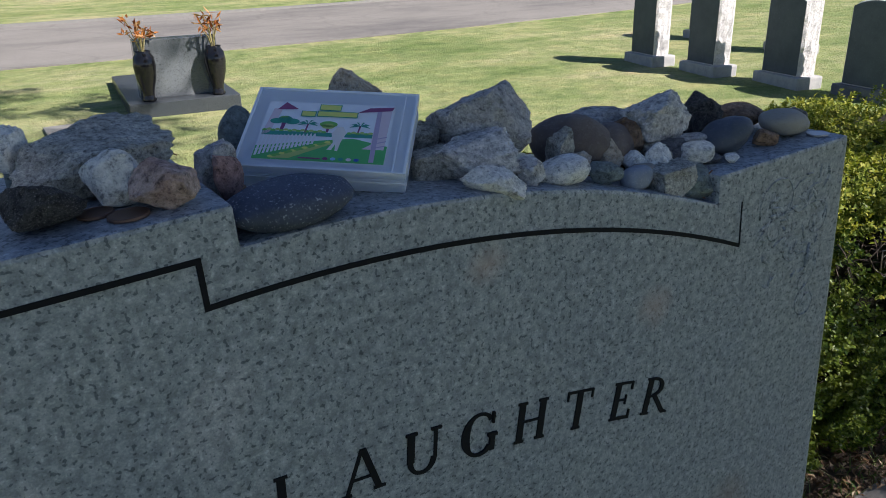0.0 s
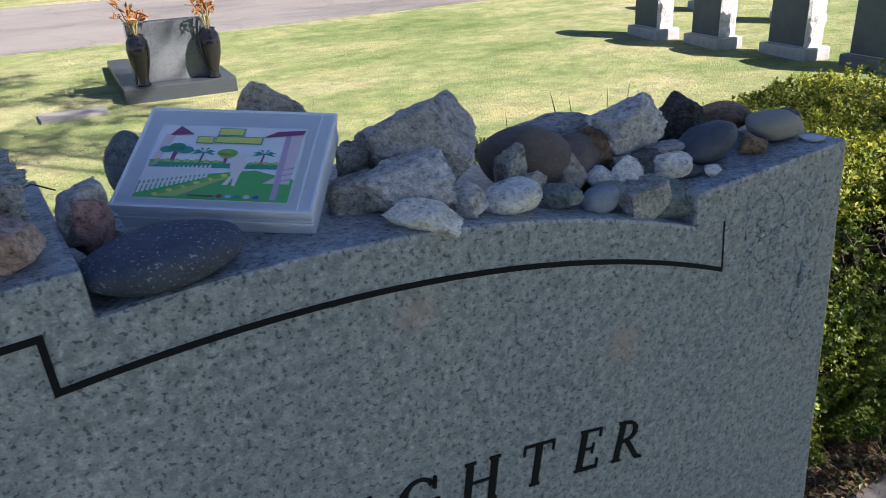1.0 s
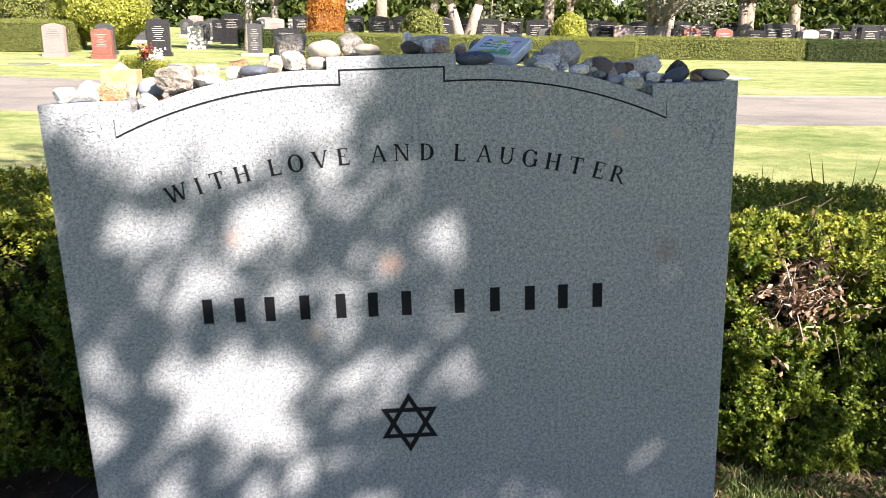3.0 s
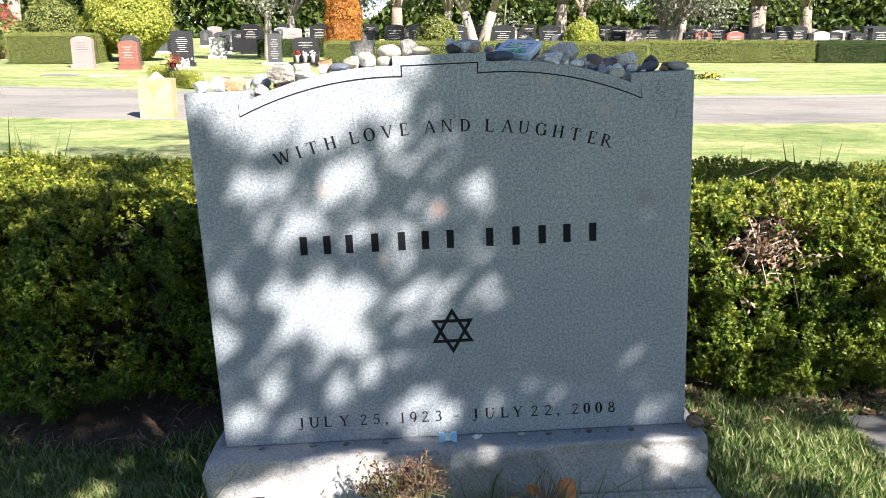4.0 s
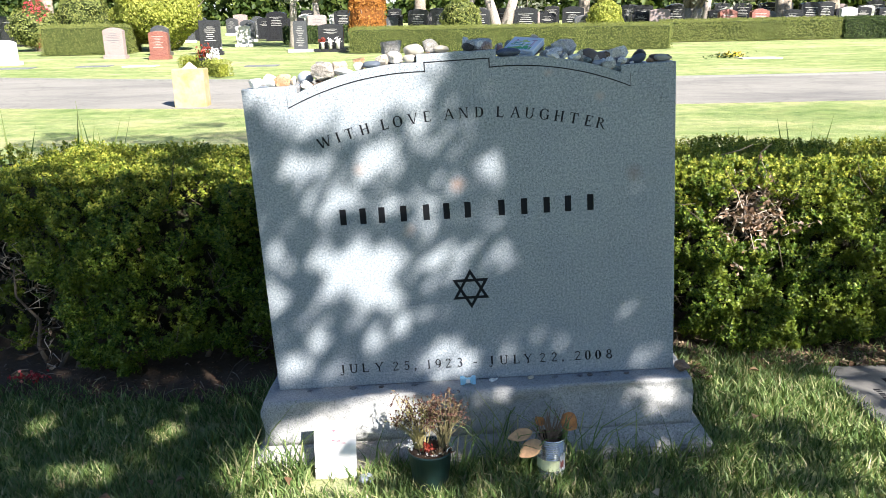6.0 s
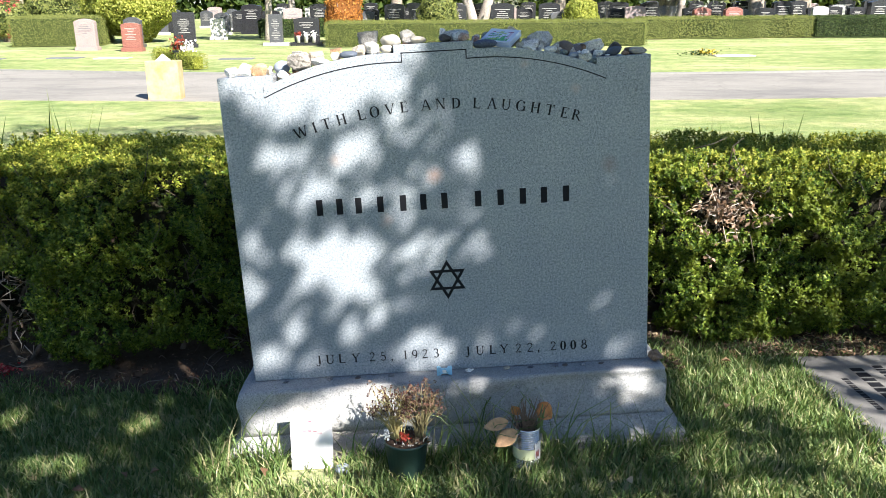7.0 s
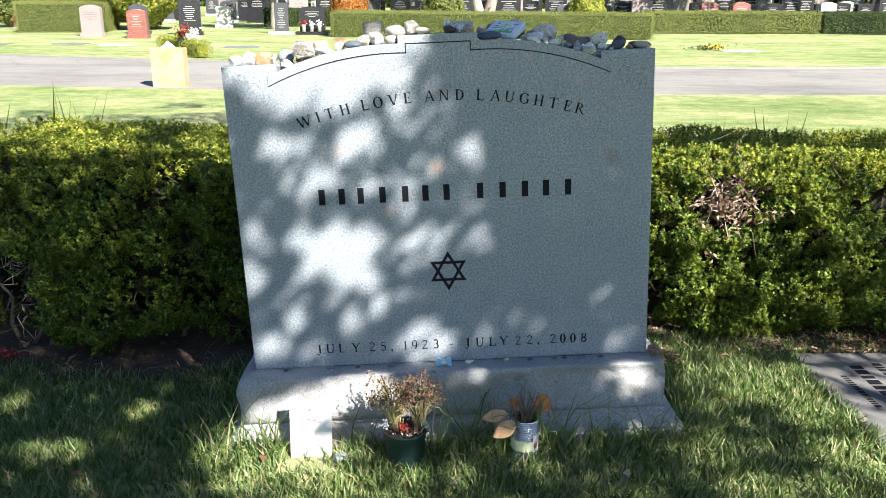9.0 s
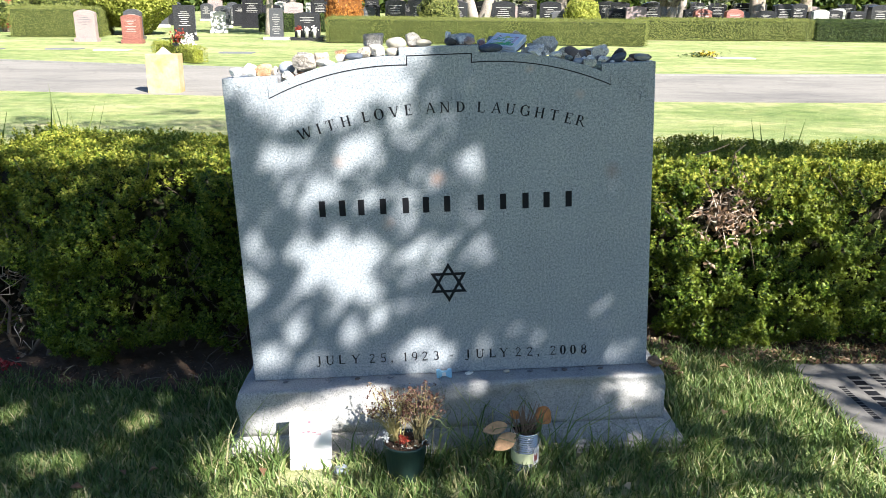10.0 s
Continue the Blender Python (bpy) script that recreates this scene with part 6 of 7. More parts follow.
# ---- flat bronze-grey marker set in the grass ----
plaque = thing("grave_marker", on_ground(1.585, 0.05), "flat grey bronze grave marker set flush in the grass", "grave marker")
PLATE = rocky("weathered_bronze", (0.15, 0.147, 0.138), (0.21, 0.205, 0.19), (0.12, 0.118, 0.11), scale=20.0, rough=0.6, relief=0.2)
part("plate", boxed((-0.34, -0.40, -0.05), (0.34, 0.40, 0.022), 0.006), PLATE, plaque)
letters = random.Random(44)
for x0, y0, y1, w in ((-0.24, -0.02, 0.2, 0.022), (-0.17, -0.12, 0.28, 0.045), (-0.1, -0.24, 0.0, 0.03), (-0.08, 0.1, 0.3, 0.035), (0.0, -0.2, 0.3, 0.045), (0.1, -0.1, 0.2, 0.03), (0.2, -0.25, 0.25, 0.05)):
    k = y0
    while k < y1:
        tall = w * letters.choice((0.3, 0.45, 0.55, 0.7))
        part("lettering_bar", boxed((x0 + letters.uniform(0, 0.002), k, 0.0215), (x0 + w, k + tall, 0.0228)), INK, plaque)
        k += tall - w * 0.9 + w * 0.28
        k += w * 0.9


# ---- the tree overhead that dapples the stone ----
# Gaps in its crown, by where their light lands on the headstone: (x, z, half width, half height, share of light).
GAPS_UPPER = (
    (-0.320, 1.169, 0.221, 0.065, 1.00), (-0.197, 1.230, 0.161, 0.043, 1.00), (-0.512, 1.171, 0.085, 0.049, 0.80), (-0.057, 1.235, 0.041, 0.060, 0.85),
    (-0.096, 1.088, 0.063, 0.059, 0.32), (-0.090, 1.013, 0.042, 0.027, 0.5), (-0.327, 1.094, 0.119, 0.030, 0.90), (-0.459, 1.112, 0.067, 0.035, 0.75),
    (-0.459, 0.974, 0.045, 0.037, 1.00), (-0.388, 1.004, 0.057, 0.021, 0.55), (-0.278, 0.965, 0.036, 0.052, 0.85), (-0.234, 1.008, 0.045, 0.036, 0.70),
    (-0.190, 0.991, 0.039, 0.061, 0.60), (-0.374, 0.939, 0.017, 0.058, 0.75), (-0.437, 0.888, 0.030, 0.031, 0.70), (-0.395, 0.851, 0.055, 0.028, 0.80),
    (-0.256, 0.863, 0.089, 0.028, 0.40), (-0.25, 0.83, 0.34, 0.40, 0.05), (-0.3, 0.42, 0.3, 0.14, 0.05), (-0.491, 1.228, 0.102, 0.057, 0.95), (-0.33, 1.31, 0.30, 0.07, 0.95))
GAPS_MIDDLE = (
    (-0.038, 0.918, 0.046, 0.034, 0.50), (0.073, 0.940, 0.049, 0.043, 0.85), (0.023, 0.909, 0.040, 0.028, 0.55), (0.094, 0.773, 0.037, 0.054, 0.40),
    (-0.134, 0.836, 0.043, 0.060, 0.40), (-0.136, 0.761, 0.037, 0.048, 0.50), (0.116, 0.680, 0.031, 0.042, 0.55), (-0.319, 0.649, 0.117, 0.082, 1.00),
    (-0.362, 0.701, 0.090, 0.032, 0.90), (-0.286, 0.577, 0.073, 0.043, 0.80), (-0.426, 0.688, 0.047, 0.023, 0.75), (-0.235, 0.690, 0.059, 0.039, 0.90),
    (-0.067, 0.668, 0.060, 0.056, 0.60), (-0.143, 0.653, 0.044, 0.046, 0.45), (-0.031, 0.696, 0.037, 0.032, 0.55))
GAPS_LOWER = (
    (-0.527, 0.693, 0.019, 0.024, 0.50), (-0.576, 0.593, 0.035, 0.042, 0.90), (-0.595, 0.647, 0.019, 0.033, 0.70), (-0.211, 0.509, 0.056, 0.030, 0.60),
    (-0.464, 0.455, 0.029, 0.043, 0.70), (-0.400, 0.460, 0.029, 0.026, 0.45), (-0.286, 0.436, 0.043, 0.038, 0.90), (-0.552, 0.387, 0.040, 0.049, 0.35),
    (-0.080, 0.360, 0.089, 0.063, 0.70), (0.089, 0.398, 0.024, 0.038, 0.40), (0.472, 0.468, 0.039, 0.058, 0.18), (0.527, 0.326, 0.049, 0.053, 0.36),
    (-0.331, 0.184, 0.134, 0.052, 1.00), (-0.462, 0.131, 0.111, 0.070, 1.00), (0.478, 0.181, 0.073, 0.059, 0.90), (-0.594, 0.085, 0.095, 0.071, 1.00),
    (-0.663, 0.036, 0.080, 0.053, 0.90), (-0.242, 0.091, 0.079, 0.053, 0.75), (-0.031, 0.202, 0.063, 0.024, 0.30), (-0.25, 0.04, 0.10, 0.05, 0.55), (0.2, 0.41, 0.1, 0.05, 0.10))
# the same for light on the lawn: (x, y, half width, half depth, share)
GAPS_LAWN = (
    (-1.43, 0.14, 0.04, 0.05, 0.60), (-1.01, 0.04, 0.05, 0.11, 0.35), (-1.21, -0.16, 0.13, 0.05, 0.40), (-0.63, -0.08, 0.11, 0.09, 1.00),
    (-0.67, -0.17, 0.09, 0.07, 0.91), (-0.60, -0.31, 0.08, 0.08, 0.75), (-0.53, -0.24, 0.13, 0.08, 1.00),
    (-0.42, -0.10, 0.13, 0.08, 1.00), (-0.40, -0.22, 0.10, 0.06, 0.85), (-0.33, -0.31, 0.12, 0.08, 0.85), (-0.17, -0.32, 0.10, 0.08, 0.55), (-0.04, -0.32, 0.10, 0.07, 0.35))
GAPS_LAWN_EAST = (
    (0.90, 0.38, 0.14, 0.11, 0.65), (1.01, 0.21, 0.16, 0.13, 0.98), (1.12, 0.03, 0.13, 0.10, 0.85), (1.15, -0.20, 0.15, 0.08, 1.00), (1.22, -0.28, 0.14, 0.09, 1.00),
    (0.69, -0.21, 0.07, 0.06, 0.78), (0.77, -0.35, 0.17, 0.05, 0.65), (0.45, -0.38, 0.07, 0.03, 0.59), (0.97, -0.37, 0.10, 0.06, 0.59), (1.16, 0.28, 0.09, 0.09, 0.65),
    (0.80, 0.36, 0.05, 0.15, 0.39), (1.45, -0.22, 0.23, 0.14, 1.00), (1.50, 0.22, 0.14, 0.08, 0.59))


def mottling(u, v, scale, seed):
    return np.array([noise.noise(Vector((a * scale, b * scale, seed))) for a, b in zip(u, v)])


def light_through(u, v, gaps, wobble):
    """The share of sunlight that the gaps let through at (u, v)."""
    share = np.zeros(len(u))
    for x, y, rx, ry, most in gaps:
        e = ((u - x) / rx) ** 2 + ((v - y) / ry) ** 2 + wobble
        share = np.maximum(share, most * np.clip((1.5 - e) / 0.75, 0, 1) ** 1.3)
    return share


def crown(n, seed):
    """Leaves of the crown between the sun and the headstone, thinned where light comes through."""
    r = np.random.default_rng(seed)
    s = np.array(SUN)
    u = np.cross(s, (0, 0, 1.0))
    u /= np.linalg.norm(u)
    w = np.cross(u, s)
    a, b, d = r.uniform(-2.7, 2.6, n), r.uniform(-1.5, 2.0, n), r.uniform(5.1, 5.8, n)
    p = np.array((0, 0, 0.6)) + a[:, None] * u + b[:, None] * w + d[:, None] * s
    back = STONE.inverted()
    q = p @ np.array(back.to_3x3()).T + np.array(back.translation)
    sl = np.array(back.to_3x3() @ SUN)
    face = q - (q[:, 1] / sl[1])[:, None] * sl
    land = p - (p[:, 2] / s[2])[:, None] * s
    front = p - ((p[:, 1] - 0.52) / s[1])[:, None] * s
    over = p - ((p[:, 2] - 0.77) / s[2])[:, None] * s
    # light on the lawn in front
    patchy = mottling(land[:, 0], land[:, 1], 9, 3) + 0.5 * mottling(land[:, 0], land[:, 1], 21, 5)
    light = np.maximum(np.where(land[:, 0] < -0.75, 0.015, 0.09) + np.where(land[:, 0] < -0.75, 0.14, 0.5) * np.clip(patchy - 0.25, 0, 1), light_through(land[:, 0], land[:, 1], GAPS_LAWN + GAPS_LAWN_EAST, 0.7 * patchy))
    light = np.where(land[:, 0] > 0.7, np.maximum(light, np.clip(0.22 + 0.5 * patchy, 0.1, 1)), light)
    light = np.where((land[:, 0] < -0.5) & (land[:, 1] > 0.2), 0.012, light)
    light = np.where(land[:, 0] > 1.2, np.maximum(light, np.where(land[:, 1] < 0.05, 0.85, 0.3 + 0.8 * patchy)), light)
    light = np.where((land[:, 1] < -0.24) & (land[:, 0] > -0.6) & (land[:, 0] < 0.05), np.maximum(light, 0.2 + 0.5 * patchy), light)
    light = np.where(land[:, 1] < -0.55, np.maximum(light, 0.4 + patchy), light)
    light = np.where(land[:, 1] > 0.5, 0.98, light)
    # light on the hedge's top, then on its front
    blotch = mottling(over[:, 0], over[:, 1], 4, 7) + 0.6 * mottling(over[:, 0], over[:, 1], 13, 2)
    top_light = np.where(over[:, 0] < 0, np.clip(0.45 + 0.9 * blotch, 0.06, 0.95), np.where(over[:, 1] < 0.78 + 0.1 * blotch, 0.95, np.where(over[:, 0] > 1.55, np.clip(0.38 + 0.8 * blotch, 0.05, 0.9), np.clip(0.05 + 0.4 * blotch, 0.02, 0.9))))
    light = np.where((over[:, 1] > 0.52) & (over[:, 1] < 1.32), top_light, light)
    fleck = mottling(front[:, 0], front[:, 2], 6, 9) + 0.7 * mottling(front[:, 0], front[:, 2], 15, 4)
    west = 0.06 + 0.6 * np.clip(fleck - 0.3, 0, 1)
    east = np.clip(0.55 + 0.75 * fleck + 1.3 * (front[:, 2] - 0.35), 0.06, 0.98) * np.where(front[:, 0] < 0.74, 0.35, 1) * np.where(front[:, 0] > 1.45, 0.5, 0.95)
    east = np.where(((front[:, 0] - 1.0) / 0.16) ** 2 + ((front[:, 2] - 0.56) / 0.13) ** 2 < 1, 0.97, east)
    on_hedge = (front[:, 2] > 0) & (front[:, 2] < 0.79)
    light = np.where(on_hedge, np.where(front[:, 0] < 0.2, np.where(front[:, 2] < 0.13, 0.004, west), east), light)
    # light on the headstone and its base
    wob = mottling(face[:, 0], face[:, 2], 16, 2) + 0.5 * mottling(face[:, 0], face[:, 2], 37, 6)
    stone = np.maximum(0.0008, light_through(face[:, 0], face[:, 2], GAPS_UPPER + GAPS_MIDDLE + GAPS_LOWER, 0.45 * wob))
    on_face = (face[:, 2] > 0.0) & (np.abs(face[:, 0]) < np.where(face[:, 2] < 0.3, 0.72, 0.63)) & (face[:, 2] < 1.42)
    light = np.where(on_face, stone, light)
    rim = mottling(a, b, 1.6, 4)
    inside = (a / 2.65) ** 4 + ((b - 0.25) / 1.72) ** 4 + 0.7 * rim < 0.85
    layers = n * 0.0006 / (5.3 * 3.5)
    keep = inside & (r.random(n) < -np.log(np.clip(light, 0.0008, 1)) / layers)
    return p[keep], r.normal(size=(n, 3))[keep]


TRUNK = (6.4, -3.7)
shade_tree = thing("shade_tree", on_ground(*TRUNK), "broad leafy tree whose crown shades the headstone", "tree")
at, nb = crown(250000, 78)


def crown_behind(n, seed):
    """The rest of the crown, which shades a stretch of lawn behind the hedge."""
    r = np.random.default_rng(seed)
    x, y = -1.6 + 3.3 * r.uniform(-1, 1, n), 5.3 + 1.9 * r.uniform(-1, 1, n)
    gap = np.array([noise.noise(Vector((a * 1.5, b * 1.9, 3))) + 0.5 * noise.noise(Vector((a * 4, b * 5, 1))) for a, b in zip(x, y)])
    edge = ((x + 1.6) / 3.3) ** 2 + ((y - 5.3) / 1.9) ** 2
    keep = (edge + 1.3 * gap < 0.75)
    t = r.uniform(9.0, 10.5, n)
    return (np.stack([x, y, 0.15 + 0 * x], 1) + t[:, None] * np.array(SUN))[keep]


def unseen_crown(n, seed):
    """Unseen outer crown, added to shade the lawn in front and cut its bounce light."""
    r = np.random.default_rng(seed)
    x, y = r.uniform(-6, 5.5, n), r.uniform(-7.5, -0.6, n)
    gap = mottling(x, y, 0.9, 3) + 0.7 * mottling(x, y, 3.1, 5)
    keep = (((x + 0.3) / 5.8) ** 4 + ((y + 4.0) / 3.5) ** 4 + 0.5 * gap < 0.9) & (gap < 0.3)
    t = r.uniform(6.6, 9.0, n)
    return (np.stack([x, y, 0 * x], 1) + t[:, None] * np.array(SUN))[keep]


more = crown_behind(20000, 8)
at, nb = np.concatenate([at, more]), np.concatenate([nb, np.random.default_rng(3).normal(size=(len(more), 3))])
# out-of-view leaves added only to dim the front lawn
outer = unseen_crown(42000, 15)
under(tagged(part("outer_crown", leaves("outer_crown", outer, np.random.default_rng(5).normal(size=(len(outer), 3)), 0.14, 0.09, rng), SHADE_LEAF), kind="stuff"), shade_tree)
under(tagged(part("crown", leaves("crown", at, nb, 0.06, 0.04, rng), SHADE_LEAF), kind="stuff"), shade_tree)


def shade_limbs():
    r = random.Random(6)
    b = Vector((*TRUNK, gz(*TRUNK) - 0.1))
    fork = b + Vector((0.3, 0.4, 3.6))
    pieces = [tube([b, b + Vector((0.02, 0, 0.4)), b + Vector((0.06, 0.1, 1.9)), fork], [0.3, 0.22, 0.19, 0.17], 12)]
    ends = [Vector(p) for p in at[:: max(1, len(at) // 40)] if p[0] + p[1] > 1.6]
    for e in ends[:8]:
        m = fork.lerp(e, 0.5) + Vector((r.gauss(0, 0.2), r.gauss(0, 0.2), 0.4))
        pieces.append(tube([fork, fork.lerp(m, 0.5), m, e], [0.07, 0.045, 0.022, 0.008], 6))
    return gathered(pieces)


under(part("trunk", mesh_from("trunk", *shade_limbs(), True), BARK), shade_tree)


# ---- neighbouring graves ----
def tablet(name, m, w, h, d, mat, label, arch_rise=0.06, base=None, side_mat=None, group="", plate=None):
    """An upright headstone: a slab with a curved top on a base."""
    t = thing(name, m, label, "headstone", group)
    bw, bd, bh = base or (w + 0.1, d + 0.1, 0.1)
    z0 = bh - 0.002
    pts = [(-w / 2, z0), (w / 2, z0)]
    for i in range(11):
        a = i / 10
        x = w / 2 - w * a
        pts.append((x, h - arch_rise * (2 * a - 1) ** 2))
    part("slab", prism(pts, -d / 2, d / 2, min(0.012, d * 0.1)), mat, t)
    part("base", boxed((-bw / 2, -bd / 2, -0.06), (bw / 2, bd / 2, bh), 0.012), side_mat or mat, t)
    if plate:
        n = random.Random(int(w * 1000 + h * 777))
        for k in range(plate * 2):
            z = h * (0.8 - 0.055 * k)
            ww = w * n.uniform(0.2, 0.7) / 2
            part("lettering_bar", boxed((-ww, -d / 2 - 0.004, z), (ww, -d / 2 + 0.001, z + h * 0.016)), GREY_STONE if mat is PALE_GRANITE else FADED_INK, t)
    return t


def rough_tablet(x, y, turn, w, h, d, seed, label):
    """A tablet with a smooth dark face and rough pale edges."""
    t = thing("tablet_headstone", on_ground(x, y, turn), label, "headstone", "row of tablet headstones")
    pts = [(-w / 2, 0.09), (w / 2, 0.09), (w / 2, h - 0.05)] + [(w / 2 - w * i / 8, h - 0.05 * (2 * i / 8 - 1) ** 2) for i in range(1, 8)] + [(-w / 2, h - 0.05)]
    bm = prism([(px * 1.0, pz) for px, pz in pts], -d / 2, d / 2)
    bmesh.ops.subdivide_edges(bm, edges=[e for e in bm.edges if abs(e.verts[0].co.y - e.verts[1].co.y) > 0.05], cuts=7)
    bmesh.ops.subdivide_edges(bm, edges=[e for e in bm.edges if e.calc_length() > 0.12], cuts=11)
    for v in bm.verts:
        if abs(v.co.y) < d / 2 - 0.004:
            v.co += Vector((v.co.x, 0, max(0, v.co.z - h * 0.5))).normalized() * (0.016 * noise.noise(v.co * 19 + Vector((seed, 0, 0))) + 0.008)
    part("slab", bm, ROUGH_EDGE, t, "rough pale stone edges")
    face = [(px * 0.97, 0.1 + (pz - 0.09) * 0.985) for px, pz in pts]
    for s in (-1, 1):
        part("face", prism(face, s * d / 2 - 0.004, s * d / 2 + 0.004), BLUE_FACE, t, "smooth dark blue-grey face")
    part("base", boxed((-w / 2 - 0.055, -d / 2 - 0.045, -0.05), (w / 2 + 0.055, d / 2 + 0.045, 0.092), 0.015), GREY_STONE if seed == 4 else BASE_STONE, t)
    return t


ROW = "grey tablet headstone with rough pale edges on a stone base"
rough_tablet(5.63, 5.04, -100, 0.34, 0.70, 0.17, 1, ROW)
rough_tablet(5.68, 4.39, -100, 0.35, 0.70, 0.17, 2, ROW)
rough_tablet(5.81, 3.68, -100, 0.38, 0.72, 0.18, 3, ROW)
rough_tablet(5.85, 2.97, -100, 0.42, 0.72, 0.18, 4, ROW)
rough_tablet(7.30, 4.70, -100, 0.38, 0.74, 0.18, 5, ROW)
rough_tablet(7.30, 5.79, -100, 0.36, 0.7, 0.18, 6, ROW)

# grave with two black vases
grave = thing("headstone_with_ledger", on_ground(1.44, 6.15, -6), "dark grey granite headstone on a long slab", "headstone")
part("ledger", boxed((-0.39, -0.72, -0.05), (0.39, 0.75, 0.085), 0.008), granite("blue_grey_ledger_granite", (0.05, 0.06, 0.068), (0.042, 0.05, 0.056), (0.068, 0.08, 0.088), 150.0, 0.3), grave)
part("slab", prism([(-0.29, 0.083), (0.29, 0.083), (0.29, 0.5), (-0.29, 0.5)], -0.56, -0.42, 0.008), granite("polished_grey_granite", (0.15, 0.168, 0.178), (0.14, 0.155, 0.163), (0.165, 0.182, 0.192), 150.0, 0.16), grave)
VASE = plain("glossy_black_vase", (0.012, 0.012, 0.014), 0.12, relief=0)
BIRD = leafy("dried_orange_flowers", (0.0, (0.3, 0.08, 0.02)), (0.6, (0.62, 0.24, 0.06)), (1.0, (0.75, 0.5, 0.25)), glow=0.3)
for vx, vy in ((-0.24, -0.64), (0.25, -0.64)):
    vase = thing("flower_vase", on_ground(1.44, 6.15, -6) @ pose(vx, vy, 0.084), "glossy black stone vase of dried orange flowers", "vase", "vases on the grave")
    v, f = lathe([(0, 0), (0.045, 0), (0.05, 0.012), (0.038, 0.03), (0.042, 0.07), (0.07, 0.17), (0.078, 0.25), (0.07, 0.31), (0.05, 0.34), (0.054, 0.352), (0.046, 0.352), (0.042, 0.33)], 24)
    part("vase", mesh_from("vase", v, f, True), VASE, vase)
    r = random.Random(int(vx * 100))
    stems_, at_ = [], []
    for i in range(9):
        a = r.uniform(0, 6.28)
        p2 = Vector((math.cos(a) * r.uniform(0.03, 0.1), math.sin(a) * 0.06, 0.34 + r.uniform(0.1, 0.22)))
        stems_.append(tube([(0, 0, 0.3), (p2.x * 0.4, p2.y * 0.4, 0.42), p2], [0.005, 0.004, 0.003], 5))
        at_ += [p2 + Vector((r.gauss(0, 0.02), r.gauss(0, 0.02), r.gauss(0, 0.02))) for _ in range(7)]
    part("stem_spray", mesh_from("stem_spray", *gathered(stems_)), DRY_STEM, vase)["kind"] = "stuff"
    at_ = np.array(at_)
    part("flower_spray", leaves("flower_spray", at_, np.random.default_rng(4).normal(size=(len(at_), 3)), 0.07, 0.018, rng), BIRD, vase)["kind"] = "stuff"

# lichen-stained post stone and the flat stone beside the drive
post = thing("boundary_stone", on_ground(-3.62, 8.75, 3), "squat stone block stained with yellow lichen beside the drive", "stone block")
part("block", boxed((-0.215, -0.14, -0.05), (0.215, 0.14, 0.52), 0.012), LICHEN, post)
bm = bmesh.new()
bmesh.ops.create_cone(bm, cap_ends=True, segments=4, radius1=0.12, radius2=0.012, depth=0.085)
bmesh.ops.rotate(bm, verts=bm.verts, matrix=Matrix.Rotation(radians(45), 3, "Z"))
bmesh.ops.translate(bm, verts=bm.verts, vec=(0, 0, 0.561))
part("cap", bm, PALE_STONE, post, "pale pointed cap")
tablet("flat_topped_headstone", on_ground(-0.45, 7.75, 0), 0.5, 0.5, 0.14, GREY_STONE, "plain grey headstone beside the drive, seen from behind", 0.0)


def lawn_marker(x, y, w, d, turn=0.0, mat=None):
    ob = part("flat_marker", boxed((-w / 2, -d / 2, -0.04), (w / 2, d / 2, 0.02), 0.006), mat or GREY_STONE)
    ob.matrix_world = on_ground(x, y, turn)
    tagged(ob, "flat stone grave marker set in the lawn", "grave marker", "flat lawn markers")


for mx, my in ((0.62, 5.4),):
    lawn_marker(mx, my, 0.42, 0.24, 0, KERB)
for mx, my in ((-8.64, 17.15), (-4.4, 16.4), (-10.4, 16.9)):
    lawn_marker(mx, my, 0.75, 0.45, 0, GREY_STONE)
lawn_marker(-7.44, 16.95, 0.75, 0.45, 0, MARBLE)
lawn_marker(7.0, 16.1, 0.9, 0.5, 0, PALE_STONE)

# across the drive
tablet("pale_headstone", on_ground(-9.34, 20.2), 0.55, 0.84, 0.2, PALE_GRANITE, "pale pink granite headstone on the lawn", 0.08, (0.62, 0.3, 0.1), plate=3)
tablet("red_headstone", on_ground(-7.89, 19.6), 0.5, 0.74, 0.18, RED_GRANITE, "red granite headstone with a faded inscription", 0.05, (0.56, 0.28, 0.1), plate=4)
tablet("blue_grey_headstone", on_ground(-8.55, 21.6), 0.5, 0.85, 0.18, DARK_GRANITE, "blue-grey headstone by the bush", 0.1, plate=3)
tablet("black_headstone", on_ground(-6.98, 21.3, 12), 0.6, 0.97, 0.3, BLACK_GRANITE, "polished black granite headstone with pale writing", 0.0, (0.7, 0.45, 0.1), plate=4)
tablet("white_headstone", on_ground(-7.2, 26.0, 12), 0.5, 0.72, 0.2, MARBLE, "white headstone on the lawn", 0.03)
tablet("white_headstone", on_ground(-11.3, 18.2), 0.48, 0.62, 0.2, MARBLE, "white marble headstone with a curved top", 0.06, (0.6, 0.34, 0.1))
tablet("dark_headstone", on_ground(-4.48, 22.0), 0.4, 0.9, 0.14, DARK_GRANITE, "narrow dark headstone with pale writing", 0.02, (0.75, 0.4, 0.08), MARBLE, plate=6)
tablet("black_headstone", on_ground(-3.55, 21.9), 0.75, 0.8, 0.16, BLACK_GRANITE, "wide black headstone with white vases before it", 0.05, (0.95, 0.5, 0.09), plate=2)
